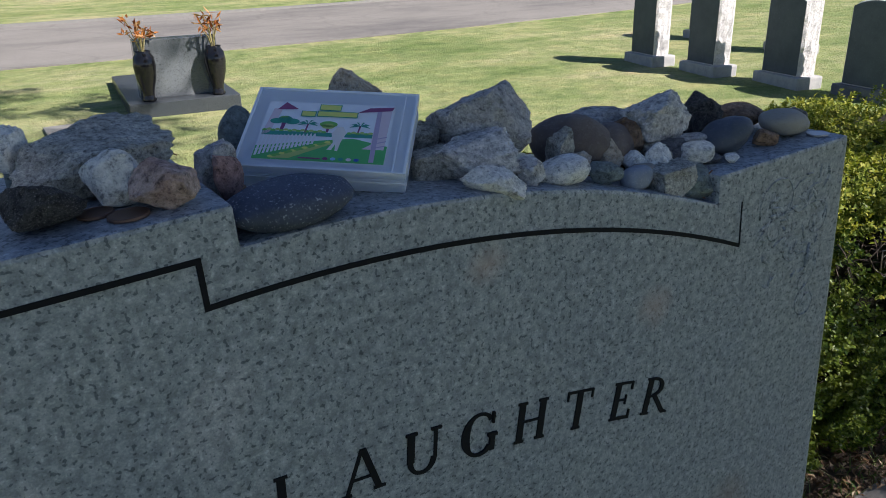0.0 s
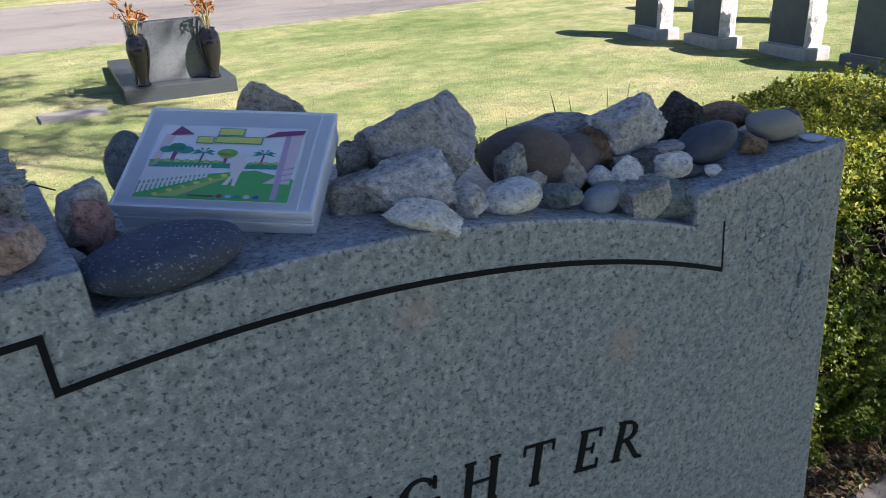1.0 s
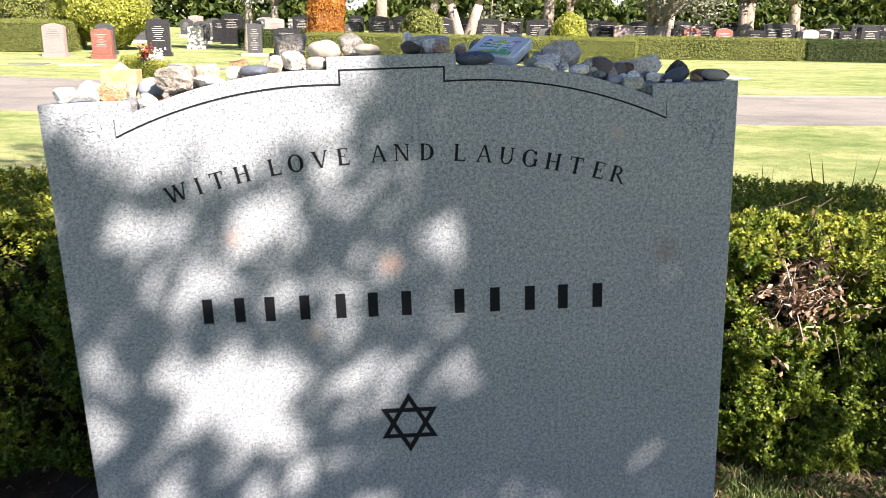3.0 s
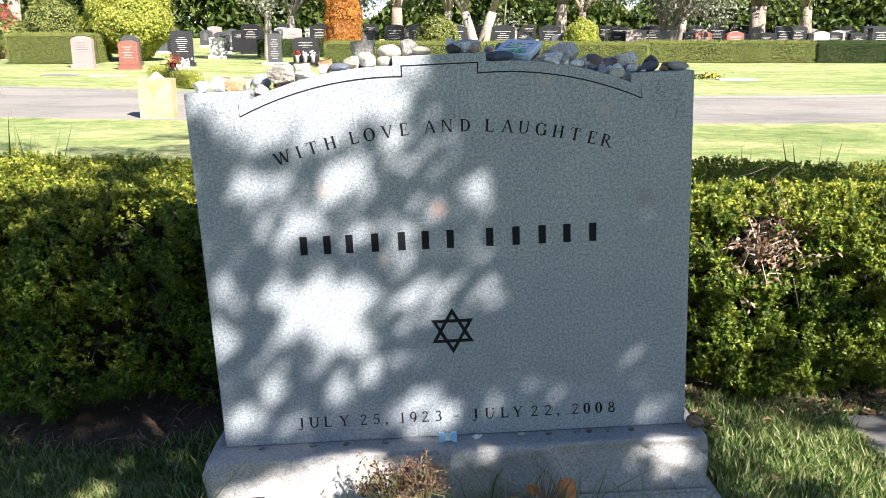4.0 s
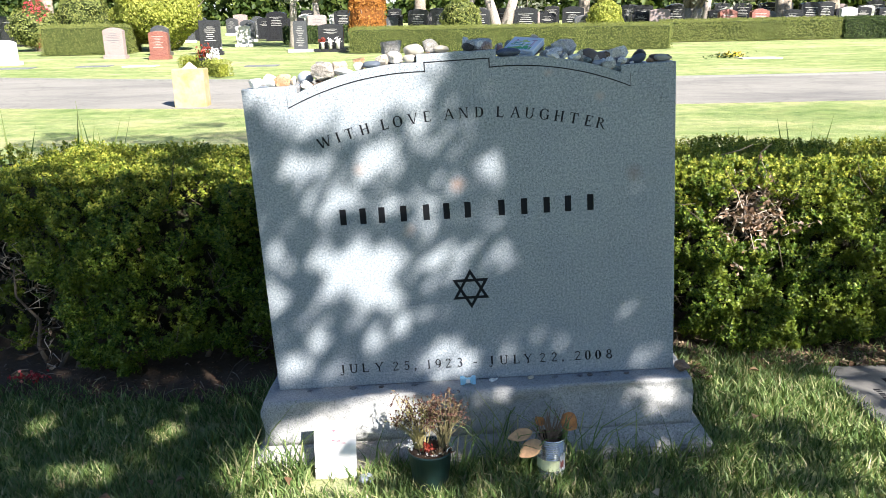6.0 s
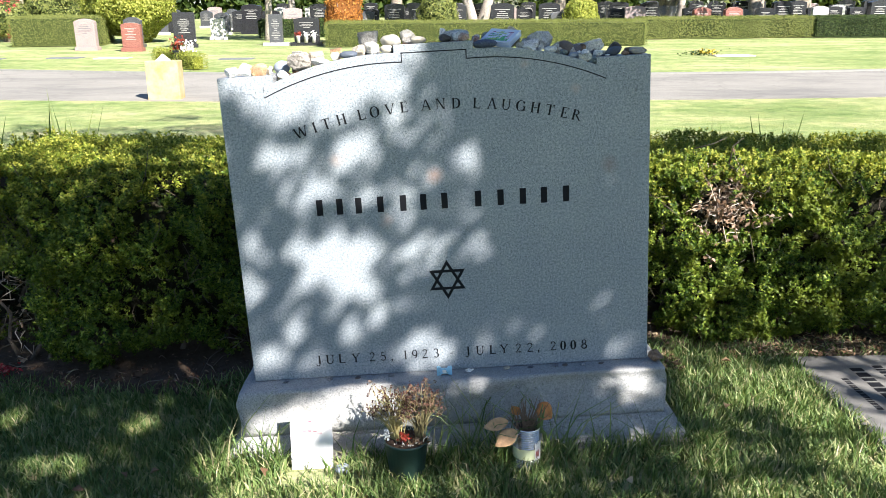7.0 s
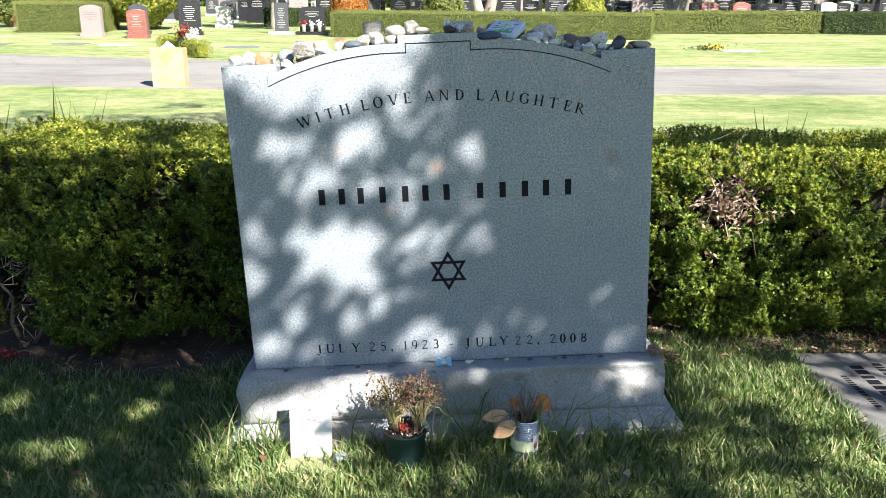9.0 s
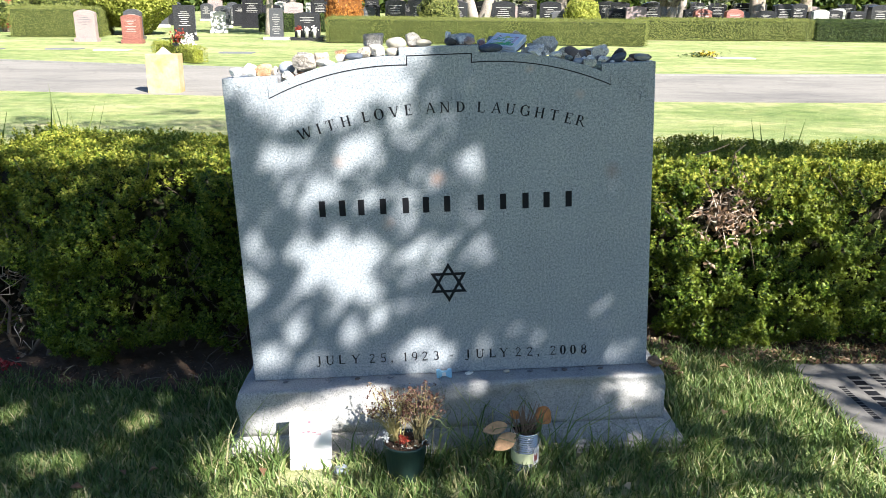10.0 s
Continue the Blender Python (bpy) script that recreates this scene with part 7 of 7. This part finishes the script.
for k, vx in enumerate((-3.78, -3.55, -3.32)):
    vase = thing("flower_vase", on_ground(vx, 21.66) @ pose(0, 0, 0.088), "small white vase with " + ("orange" if not k else "white") + " flowers", "vase", "white vases")
    part("vase", mesh_from("vase", *lathe([(0, 0), (0.05, 0), (0.055, 0.16), (0.07, 0.2), (0.05, 0.19)], 12), True), MARBLE, vase)
    rb = np.random.default_rng(k)
    at_ = np.array([(0, 0, 0.24)]) + rb.normal(0, 0.045, (60, 3))
    part("flower_spray", leaves("flower_spray", at_, rb.normal(size=(60, 3)), 0.05, 0.04, rng), RED_BLOOM if not k else C_WHITE, vase)["kind"] = "stuff"


def clipped_hedge(x0, y0, x1, y1, height, depth, mat, seed, label, density=1500):
    """A clipped hedge along a line: a dense coat of leaves over stems and a core darkened for inner shade."""
    a, b = Vector((x0, y0)), Vector((x1, y1))
    along = (b - a).normalized()
    out = Vector((along.y, -along.x))
    ln = (b - a).length
    h = thing("hedge", on_ground((x0 + x1) / 2, (y0 + y1) / 2), label, "hedge", kind="structure")
    r = np.random.default_rng(seed)
    pts, nrm = [], []
    for side, area in (("front", ln * height), ("top", ln * depth), ("end", 2 * depth * height), ("back", ln * height * 0.5), ("inside", ln * height)):
        n = int(area * density)
        t, u = r.random(n), r.random(n)
        jig = r.normal(0, 0.025, n)
        if side == "front":
            s, d, z, no = t * ln, jig, u * height, (0, -1, 0.3)
        elif side == "top":
            s, d, z, no = t * ln, u * depth, height + jig, (0, -0.2, 1)
        elif side == "end":
            s, d, z, no = np.where(r.random(n) < 0.5, 0, ln) + jig, t * depth, u * height, (0.3, -0.3, 0.3)
        elif side == "back":
            s, d, z, no = t * ln, depth + jig, u * height, (0, 1, 0.3)
        else:
            s, d, z, no = t * ln, 0.08 + u * (depth - 0.16), r.random(n) * (height - 0.08), (0, -1, 0.5)
        wav = 0.035 * np.sin(s * 2.1 + seed) + 0.025 * np.sin(s * 5.3)
        xx = a.x + along.x * s - out.x * -1 * 0 - out.x * d
        yy = a.y + along.y * s - out.y * d
        yy = yy - wav * (1 if side != "inside" else 0)
        pts.append(np.stack([xx, yy, ground_z(xx, yy) + np.maximum(z, 0.03)], 1))
        nn = np.array(no)[None, :] + r.normal(0, 0.55, (n, 3))
        wx = out.x * -nn[:, 1] + along.x * nn[:, 0]
        wy = out.y * -nn[:, 1] + along.y * nn[:, 0]
        nrm.append(np.stack([wx, wy, nn[:, 2]], 1))
    size = 0.046 if density < 1800 else 0.03
    under(tagged(part("foliage", leaves("foliage", np.concatenate(pts), np.concatenate(nrm), size, size * 0.6, rng), mat), kind="stuff"), h)
    verts, faces, steps = [], [], max(4, int(ln / 0.25))
    for i in range(steps + 1):
        q = a + along * (0.06 + (ln - 0.12) * i / steps)
        wav = 0.035 * math.sin(ln * i / steps * 2.1 + seed)
        for d, z in ((0.06, 0.02), (0.05, height * 0.5), (0.06, height - 0.05), (depth - 0.06, height - 0.05), (depth - 0.06, 0.02)):
            px, py = q.x - out.x * d, q.y - out.y * d - wav
            verts.append((px, py, gz(px, py) + z))
    for i in range(steps):
        faces += [(i * 5 + k, i * 5 + 5 + k, i * 5 + 6 + k, i * 5 + 1 + k) for k in range(4)]
    faces += [tuple(range(5)), tuple(range(steps * 5, steps * 5 + 5))]
    under(tagged(part("inner_mass", mesh_from("inner_mass", verts, faces), HEDGE_CORE_SHADE[mat.name]), kind="stuff"), h)
    rr = random.Random(seed)
    pieces = []
    k = 0.2
    while k < ln:
        p = a + along * k - out * depth * 0.5
        z = gz(p.x, p.y)
        pieces.append(tube([(p.x, p.y, z - 0.02), (p.x + rr.gauss(0, 0.05), p.y, z + height * 0.5), (p.x + rr.gauss(0, 0.1), p.y, z + height * 0.85)], [0.03, 0.02, 0.008], 5))
        k += rr.uniform(0.4, 0.7)
    under(tagged(part("stems", mesh_from("stems", *gathered(pieces)), TWIG), kind="stuff"), h)
    return h


HEDGE_SUN = leafy("clipped_hedge_leaves", (0.0, (0.095, 0.12, 0.026)), (0.5, (0.165, 0.195, 0.048)), (1.0, (0.27, 0.285, 0.085)), glow=0.25)
HEDGE_DARK = leafy("dark_hedge_leaves", (0.0, (0.012, 0.03, 0.006)), (0.6, (0.04, 0.075, 0.014)), (1.0, (0.1, 0.13, 0.03)), glow=0.25)
# core colours: each leaf colour darkened to stand for shade between the leaves
HEDGE_CORE_SHADE = {m.name: rocky("inside_" + m.name, tuple(c * 0.5 for c in t), t, tuple(c * 0.8 for c in t), scale=16.0, rough=0.95, relief=0.8)
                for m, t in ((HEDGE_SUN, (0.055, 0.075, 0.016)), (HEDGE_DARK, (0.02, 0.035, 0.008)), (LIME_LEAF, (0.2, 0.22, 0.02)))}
clipped_hedge(-2.85, 20.6, 6.1, 20.1, 0.68, 1.1, HEDGE_SUN, 1, "long clipped green hedge across the drive", 2200)
clipped_hedge(6.9, 23.6, 12.6, 23.9, 0.66, 0.9, HEDGE_SUN, 2, "clipped green hedge farther along the drive")
clipped_hedge(12.7, 23.9, 16.3, 23.6, 0.66, 0.9, HEDGE_DARK, 3, "darker green clipped hedge with bare stems below")
clipped_hedge(-12.3, 21.9, -9.8, 22.4, 0.85, 2.2, HEDGE_SUN, 4, "broad olive-green clipped hedge", 1900)
clipped_hedge(-5.75, 15.0, -4.55, 13.3, 0.3, 0.3, LIME_LEAF, 5, "low yellow-green box hedge round a grave", 2200)
clipped_hedge(-5.9, 15.3, -5.8, 14.9, 0.3, 0.5, LIME_LEAF, 6, "low yellow-green box hedge round a grave", 2200)
clipped_hedge(-6.0, 27.0, -3.6, 27.2, 0.6, 0.8, HEDGE_DARK, 7, "dark low hedge among the far graves")
clipped_hedge(6.3, 26.0, 16.5, 27.0, 0.55, 0.8, HEDGE_DARK, 8, "dark low hedge among the far graves", 500)

planter = thing("flower_planter", on_ground(-5.0, 14.1), "dark planter with red and white flowers on a grave", "planter")
part("planter", mesh_from("planter", *lathe([(0, 0), (0.1, 0), (0.13, 0.3), (0.15, 0.34), (0.12, 0.33)], 16), True), BLACK_GRANITE, planter)
for k, (c, mat, nm) in enumerate((((0, 0, 0.45), RED_BLOOM, "red_flowers"), ((0.16, 0, 0.4), C_WHITE, "white_flowers"), ((-0.02, 0, 0.4), TREE_LEAF, "greenery"))):
    rb = np.random.default_rng(k + 20)
    at_ = np.array([c]) + rb.normal(0, 0.07, (140, 3))
    part(nm, leaves(nm, at_, rb.normal(size=(140, 3)), 0.06, 0.04, rng), mat, planter)["kind"] = "stuff"
flower_patch = thing("flower_cluster", on_ground(6.45, 16.3), "small cluster of yellow flowers on a lawn grave", "flowers")
rb = np.random.default_rng(40)
at_ = rb.normal(0, 1, (60, 3)) * np.array((0.13, 0.06, 0.03)) + np.array((0, 0, 0.09))
part("yellow_flowers", leaves("yellow_flowers", at_, rb.normal(size=(60, 3)), 0.07, 0.05, rng), plain("yellow_petals", (0.75, 0.55, 0.06), 0.6, relief=0), flower_patch)["kind"] = "stuff"
at_ = rb.normal(0, 1, (150, 3)) * np.array((0.22, 0.1, 0.03)) + np.array((-0.1, 0, 0.06))
part("greenery", leaves("greenery", at_, rb.normal(size=(150, 3)), 0.07, 0.03, rng), HEDGE_DARK, flower_patch)["kind"] = "stuff"

sign = thing("marker_post", on_ground(11.0, 14.0), "small white marker sign on a short post by the drive", "sign")
part("post", boxed((-0.03, -0.03, -0.05), (0.03, 0.03, 0.15), 0.004), PALE_STONE, sign)
part("board", boxed((-0.1, -0.05, 0.14), (0.1, 0.05, 0.55), 0.008), MARBLE, sign)
ob = rock("white", 0, 0.03, 1.0, 0.3, 0.1, 0.2)
ob.matrix_world = on_ground(11.3, 13.6)
tagged(ob, "white stone on the grass by the drive", "stone")


# a core material whose dark tint paints the shade within a bush
def core_shade(name, tint):
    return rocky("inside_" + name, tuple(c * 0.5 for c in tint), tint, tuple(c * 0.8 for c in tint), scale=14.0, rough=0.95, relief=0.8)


BUSH_CORE_SHADE = {m.name: core_shade(m.name, c) for m, c in ((LIME_LEAF, (0.2, 0.22, 0.02)), (HEDGE_SUN, (0.05, 0.07, 0.014)), (RUST_LEAF, (0.26, 0.1, 0.02)), (HEDGE_DARK, (0.02, 0.035, 0.008)))}
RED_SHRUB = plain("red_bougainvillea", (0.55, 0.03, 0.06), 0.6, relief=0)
BUSH_CORE_SHADE[RED_SHRUB.name] = BUSH_CORE_SHADE[HEDGE_SUN.name]


def bush(name, x, y, rx, rz, n, mat, seed, label, size=0.09, column=False):
    b = thing(name, on_ground(x, y), label, "bush")
    r = np.random.default_rng(seed)
    v = r.normal(size=(n, 3))
    v /= np.linalg.norm(v, axis=1, keepdims=True)
    lump = np.array([noise.noise(Vector(q * 2.2) + Vector((seed, 0, 0))) for q in v])
    k = (0.86 + 0.2 * lump + np.abs(r.normal(0, 0.05, n)) * -1)
    k *= np.where(r.random(n) < 0.25, r.uniform(0.5, 1, n), 1)
    p = v * k[:, None]
    if column:
        p = np.sign(p) * np.abs(p) ** np.array((0.75, 0.75, 0.5))
    p = p * np.array((rx, rx, rz))
    p[:, 2] += rz * 0.96
    p[:, 2] = np.maximum(p[:, 2], 0.03)
    part("foliage", leaves("foliage", p, v + r.normal(0, 0.5, (n, 3)), size, size * 0.55, rng), mat, b)["kind"] = "stuff"
    # added core that closes the gaps, its shade in the colour
    bm = bmesh.new()
    bmesh.ops.create_icosphere(bm, subdivisions=4, radius=1.0)
    for q in bm.verts:
        c = q.co * (0.74 + 0.16 * noise.noise(q.co * 2.2 + Vector((seed, 0, 0))) + 0.05 * noise.noise(q.co * 9))
        if column:
            c = Vector([math.copysign(abs(k) ** e, k) for k, e in zip(c, (0.75, 0.75, 0.5))])
        q.co = Vector((c.x * rx, c.y * rx, max(0.03, c.z * rz + rz * 0.96)))
    part("inner_mass", bm, BUSH_CORE_SHADE[mat.name], b)["kind"] = "stuff"
    rr = random.Random(seed)
    pieces = []
    for i in range(8):
        e = Vector((rr.gauss(0, rx * 0.4), rr.gauss(0, rx * 0.4), rz * rr.uniform(0.8, 1.5)))
        pieces.append(tube([(rr.gauss(0, 0.05), rr.gauss(0, 0.05), -0.05), e * 0.5, e], [0.05, 0.03, 0.01], 5))
    part("stem_cluster", mesh_from("stem_cluster", *gathered(pieces)), TWIG, b)["kind"] = "stuff"
    return b


bush("bush", -9.5, 24.2, 1.65, 1.35, 22000, LIME_LEAF, 2, "large rounded yellow-green bush")
bush("bush", -13.4, 27.6, 1.1, 1.1, 5000, HEDGE_SUN, 5, "rounded green bush behind a hedge")
bush("topiary", -2.55, 22.9, 0.62, 1.1, 15000, RUST_LEAF, 3, "clipped column of orange-brown foliage", 0.07, True)
bush("topiary", 19.6, 20.8, 0.75, 0.8, 5000, HEDGE_DARK, 9, "dark green clipped shrub", 0.08, True)
bush("bush", 5.3, 25.5, 0.7, 0.75, 3500, LIME_LEAF, 12, "bright yellow-green shrub among the graves")
bush("bush", -14.2, 25.5, 1.0, 0.8, 3500, HEDGE_SUN, 13, "green shrub with red flowers")
bush("bush", -14.0, 25.3, 0.5, 1.0, 900, RED_SHRUB, 14, "red flowering shrub beside a hedge", 0.07)
bush("bush", 0.4, 25.0, 0.8, 0.8, 3500, HEDGE_SUN, 15, "green shrub among the graves")


# ---- far graves ----
FAR = []
for k, (w, h, d, mat, words) in enumerate(((0.7, 0.9, 0.2, BLACK_GRANITE, "black granite headstone among the far graves"),
                                            (0.8, 1.15, 0.25, BLACK_GRANITE, "tall black headstone among the far graves"),
                                            (0.6, 0.85, 0.2, DARK_GRANITE, "dark grey headstone among the far graves"),
                                            (0.75, 1.0, 0.22, PALE_GRANITE, "pale headstone among the far graves"),
                                            (0.6, 0.95, 0.2, MARBLE, "white marble headstone among the far graves"),
                                            (0.7, 0.95, 0.2, RED_GRANITE, "red granite headstone among the far graves"))):
    FAR.append(tablet("headstone", on_ground(-24 + k * 1.5, 36.0), w, h, d, mat, words, 0.05 + 0.03 * (k % 3), None, MARBLE if k in (2, 4) else None, "far graves", plate=2 + k % 3))
r = random.Random(17)
for row, y in enumerate((26.3, 28.2, 30.2, 32.6, 35.2, 38.5, 42.5, 47.5)):
    x = -16.0 - y * 0.25
    while x < 15 + y * 0.45:
        x += r.uniform(0.9, 2.3) * (1 + row * 0.09)
        if row == 0 and (x < -1.5 or x > 5.5):
            continue
        if x < -1.0 and row < 2:
            continue
        k = r.choice((0, 0, 0, 1, 1, 1, 2, 2, 2, 3, 4)) if r.random() < 0.96 else 5
        yy = y + r.uniform(-0.5, 0.5)
        copy_thing(FAR[k], on_ground(x, yy, r.uniform(-12, 12)))


# ---- trees ----
def tree(x, y, height, girth, low, spread, n, mat, seed, label, bark=None, leaf=0.16, lean=0.0, trunks=1):
    """A tapered trunk, limbs, and a crown of many leaf clumps with gaps."""
    t = thing("tree", on_ground(x, y), label, "tree")
    r = random.Random(seed)
    pieces, ends = [], []
    for q in range(trunks):
        a0 = r.uniform(0, 6.28)
        off = Vector((math.cos(a0), math.sin(a0), 0)) * (0.25 * girth * 4 if trunks > 1 else 0)
        tilt = Vector((lean + (math.cos(a0) * 0.28 if trunks > 1 else r.gauss(0, 0.05)), math.sin(a0) * 0.28 if trunks > 1 else r.gauss(0, 0.05), 1))
        fork = off * 0.3 + tilt * low
        pieces.append(tube([off * 0.2 + Vector((0, 0, -0.1)), off * 0.25 + tilt * low * 0.12, fork * 0.6, fork], [girth * 1.45, girth * 1.05, girth * 0.85, girth * 0.72], 10))
        for i in range(7 if trunks == 1 else 4):
            a = r.uniform(0, 6.28)
            e = fork + Vector((math.cos(a) * spread * r.uniform(0.4, 0.95), math.sin(a) * spread * r.uniform(0.4, 0.95), (height - low) * r.uniform(0.15, 0.9)))
            m = fork.lerp(e, 0.5) + Vector((r.gauss(0, 0.15), r.gauss(0, 0.15), 0.25))
            pieces.append(tube([fork * 0.97, fork.lerp(m, 0.5) + Vector((0, 0, 0.1)), m, e], [girth * 0.5, girth * 0.4, girth * 0.25, 0.02], 6))
            ends.append(e)
            for _ in range(3):
                q2 = m.lerp(e, r.uniform(0.2, 1)) + Vector((r.gauss(0, spread * 0.3), r.gauss(0, spread * 0.3), r.gauss(-0.1, 0.5)))
                pieces.append(tube([m, m.lerp(q2, 0.6), q2], [girth * 0.18, girth * 0.12, 0.012], 5))
                ends.append(q2)
    part("trunk", mesh_from("trunk", *gathered(pieces), True), bark or BARK, t)
    rn = np.random.default_rng(seed)
    centre = np.array(ends)[rn.integers(0, len(ends), n)]
    clump = rn.normal(0, 1, (n, 3)) * np.array((0.55, 0.55, 0.4)) * max(0.5, spread * 0.28)
    p = centre + clump
    p[:, 2] = np.where(p[:, 2] < 1.0, 1.0 + rn.uniform(0, 0.6, n), p[:, 2])
    part("crown", leaves("crown", p, rn.normal(size=(n, 3)) + np.array((0, 0, 0.6)), leaf, leaf * 0.5, rng), mat, t)["kind"] = "stuff"
    return t


tree(-5.3, 25.2, 5.5, 0.14, 1.7, 1.9, 4200, OLIVE_LEAF, 1, "small tree with a pale trunk and grey-green leaves", PALM_BARK)
tree(1.9, 27.5, 6, 0.22, 1.6, 2.4, 5200, OLIVE_LEAF, 2, "tree with a pale trunk and drooping grey-green leaves", PALM_BARK, trunks=2)
tree(9.2, 28.5, 6, 0.16, 1.0, 2.6, 6500, OLIVE_LEAF, 3, "many-stemmed tree with silvery leaves", PALM_BARK, trunks=4)
tree(-16, 30, 8, 0.3, 2.2, 3.0, 5000, TREE_LEAF, 4, "dark green broad-leaved tree")
tree(-11.5, 33, 8, 0.3, 2.3, 3.0, 5000, TREE_LEAF, 5, "dark green broad-leaved tree")
tree(-1.2, 31, 7, 0.28, 1.8, 2.8, 5200, TREE_LEAF, 6, "dark green tree among the graves")
tree(5.8, 33, 8, 0.3, 2.0, 3.2, 5200, TREE_LEAF, 7, "dark green tree among the graves")
tree(13.6, 31, 8, 0.28, 1.9, 3.0, 5600, TREE_LEAF, 8, "dark green tree among the graves", trunks=2)
tree(18.0, 36, 8, 0.3, 2.0, 3.2, 5200, TREE_LEAF, 9, "dark green tree among the graves")
tree(24.0, 33, 8, 0.28, 1.8, 3.2, 5200, OLIVE_LEAF, 10, "grey-green tree beyond the drive", trunks=3)
tree(31.0, 38, 9, 0.3, 2.2, 3.6, 5200, TREE_LEAF, 11, "dark green tree beyond the drive")
tree(22.0, 27.5, 5, 0.1, 0.9, 1.9, 3000, OLIVE_LEAF, 12, "bare-branched small tree beyond the drive", trunks=4)
tree(-22, 36, 9, 0.35, 2.3, 3.6, 5200, TREE_LEAF, 13, "dark green tree beyond the far graves")
tree(-6.5, 38, 8, 0.2, 1.5, 2.8, 5500, TREE_LEAF, 21, "leafy green tree among the far graves", PALM_BARK)
tree(-3.2, 34, 7, 0.18, 1.3, 2.4, 5500, OLIVE_LEAF, 22, "grey-green tree with drooping leaves", PALM_BARK)
tree(1.0, 40, 9, 0.26, 1.8, 3.2, 5500, TREE_LEAF, 23, "leafy green tree among the far graves", PALM_BARK)
tree(8.5, 42, 9, 0.26, 1.8, 3.2, 5500, TREE_LEAF, 24, "leafy green tree among the far graves")
tree(12.0, 36, 7, 0.2, 1.4, 2.6, 5500, OLIVE_LEAF, 25, "grey-green tree with drooping leaves", PALM_BARK)
palm = thing("palm_tree", on_ground(17.7, 24.2), "tall palm with a stout pale trunk", "palm tree")
part("trunk", mesh_from("trunk", *lathe([(0.42, -0.1), (0.4, 0.15), (0.33, 0.5), (0.29, 1.2), (0.27, 3), (0.25, 7), (0.2, 8), (0, 8.1)], 18), True), PALM_BARK, palm)
rp = random.Random(2)
fronds = []
for i in range(26):
    a, up = rp.uniform(0, 6.28), rp.uniform(-0.4, 1.2)
    pts = [Vector((math.cos(a) * t * 2.0, math.sin(a) * t * 2.0, 8 + up * t * 1.6 - 1.6 * t * t)) for t in (0, 0.3, 0.6, 1.0)]
    fronds.append(tube(pts, [0.03, 0.09, 0.08, 0.01], 4))
part("fronds", mesh_from("fronds", *gathered(fronds)), HEDGE_DARK, palm)["kind"] = "stuff"


def far_woods(n, seed):
    """A belt of far trees that closes the view."""
    r = np.random.default_rng(seed)
    x, y = r.uniform(-75, 95, n), 62 + r.uniform(0, 9, n)
    top = 6 + 3 * np.sin(x * 0.23) + 2 * np.sin(x * 0.61 + 1)
    z = 1.6 + r.random(n) * top
    return np.stack([x, y, z], 1), r.normal(size=(n, 3)) + np.array((0, -0.5, 0.5))


at, nb = far_woods(120000, 5)
woods = part("far_woods", leaves("far_woods", at, nb, 0.6, 0.38, rng), TREE_LEAF)
tagged(woods, "distant belt of dark green trees", "trees", kind="stuff")
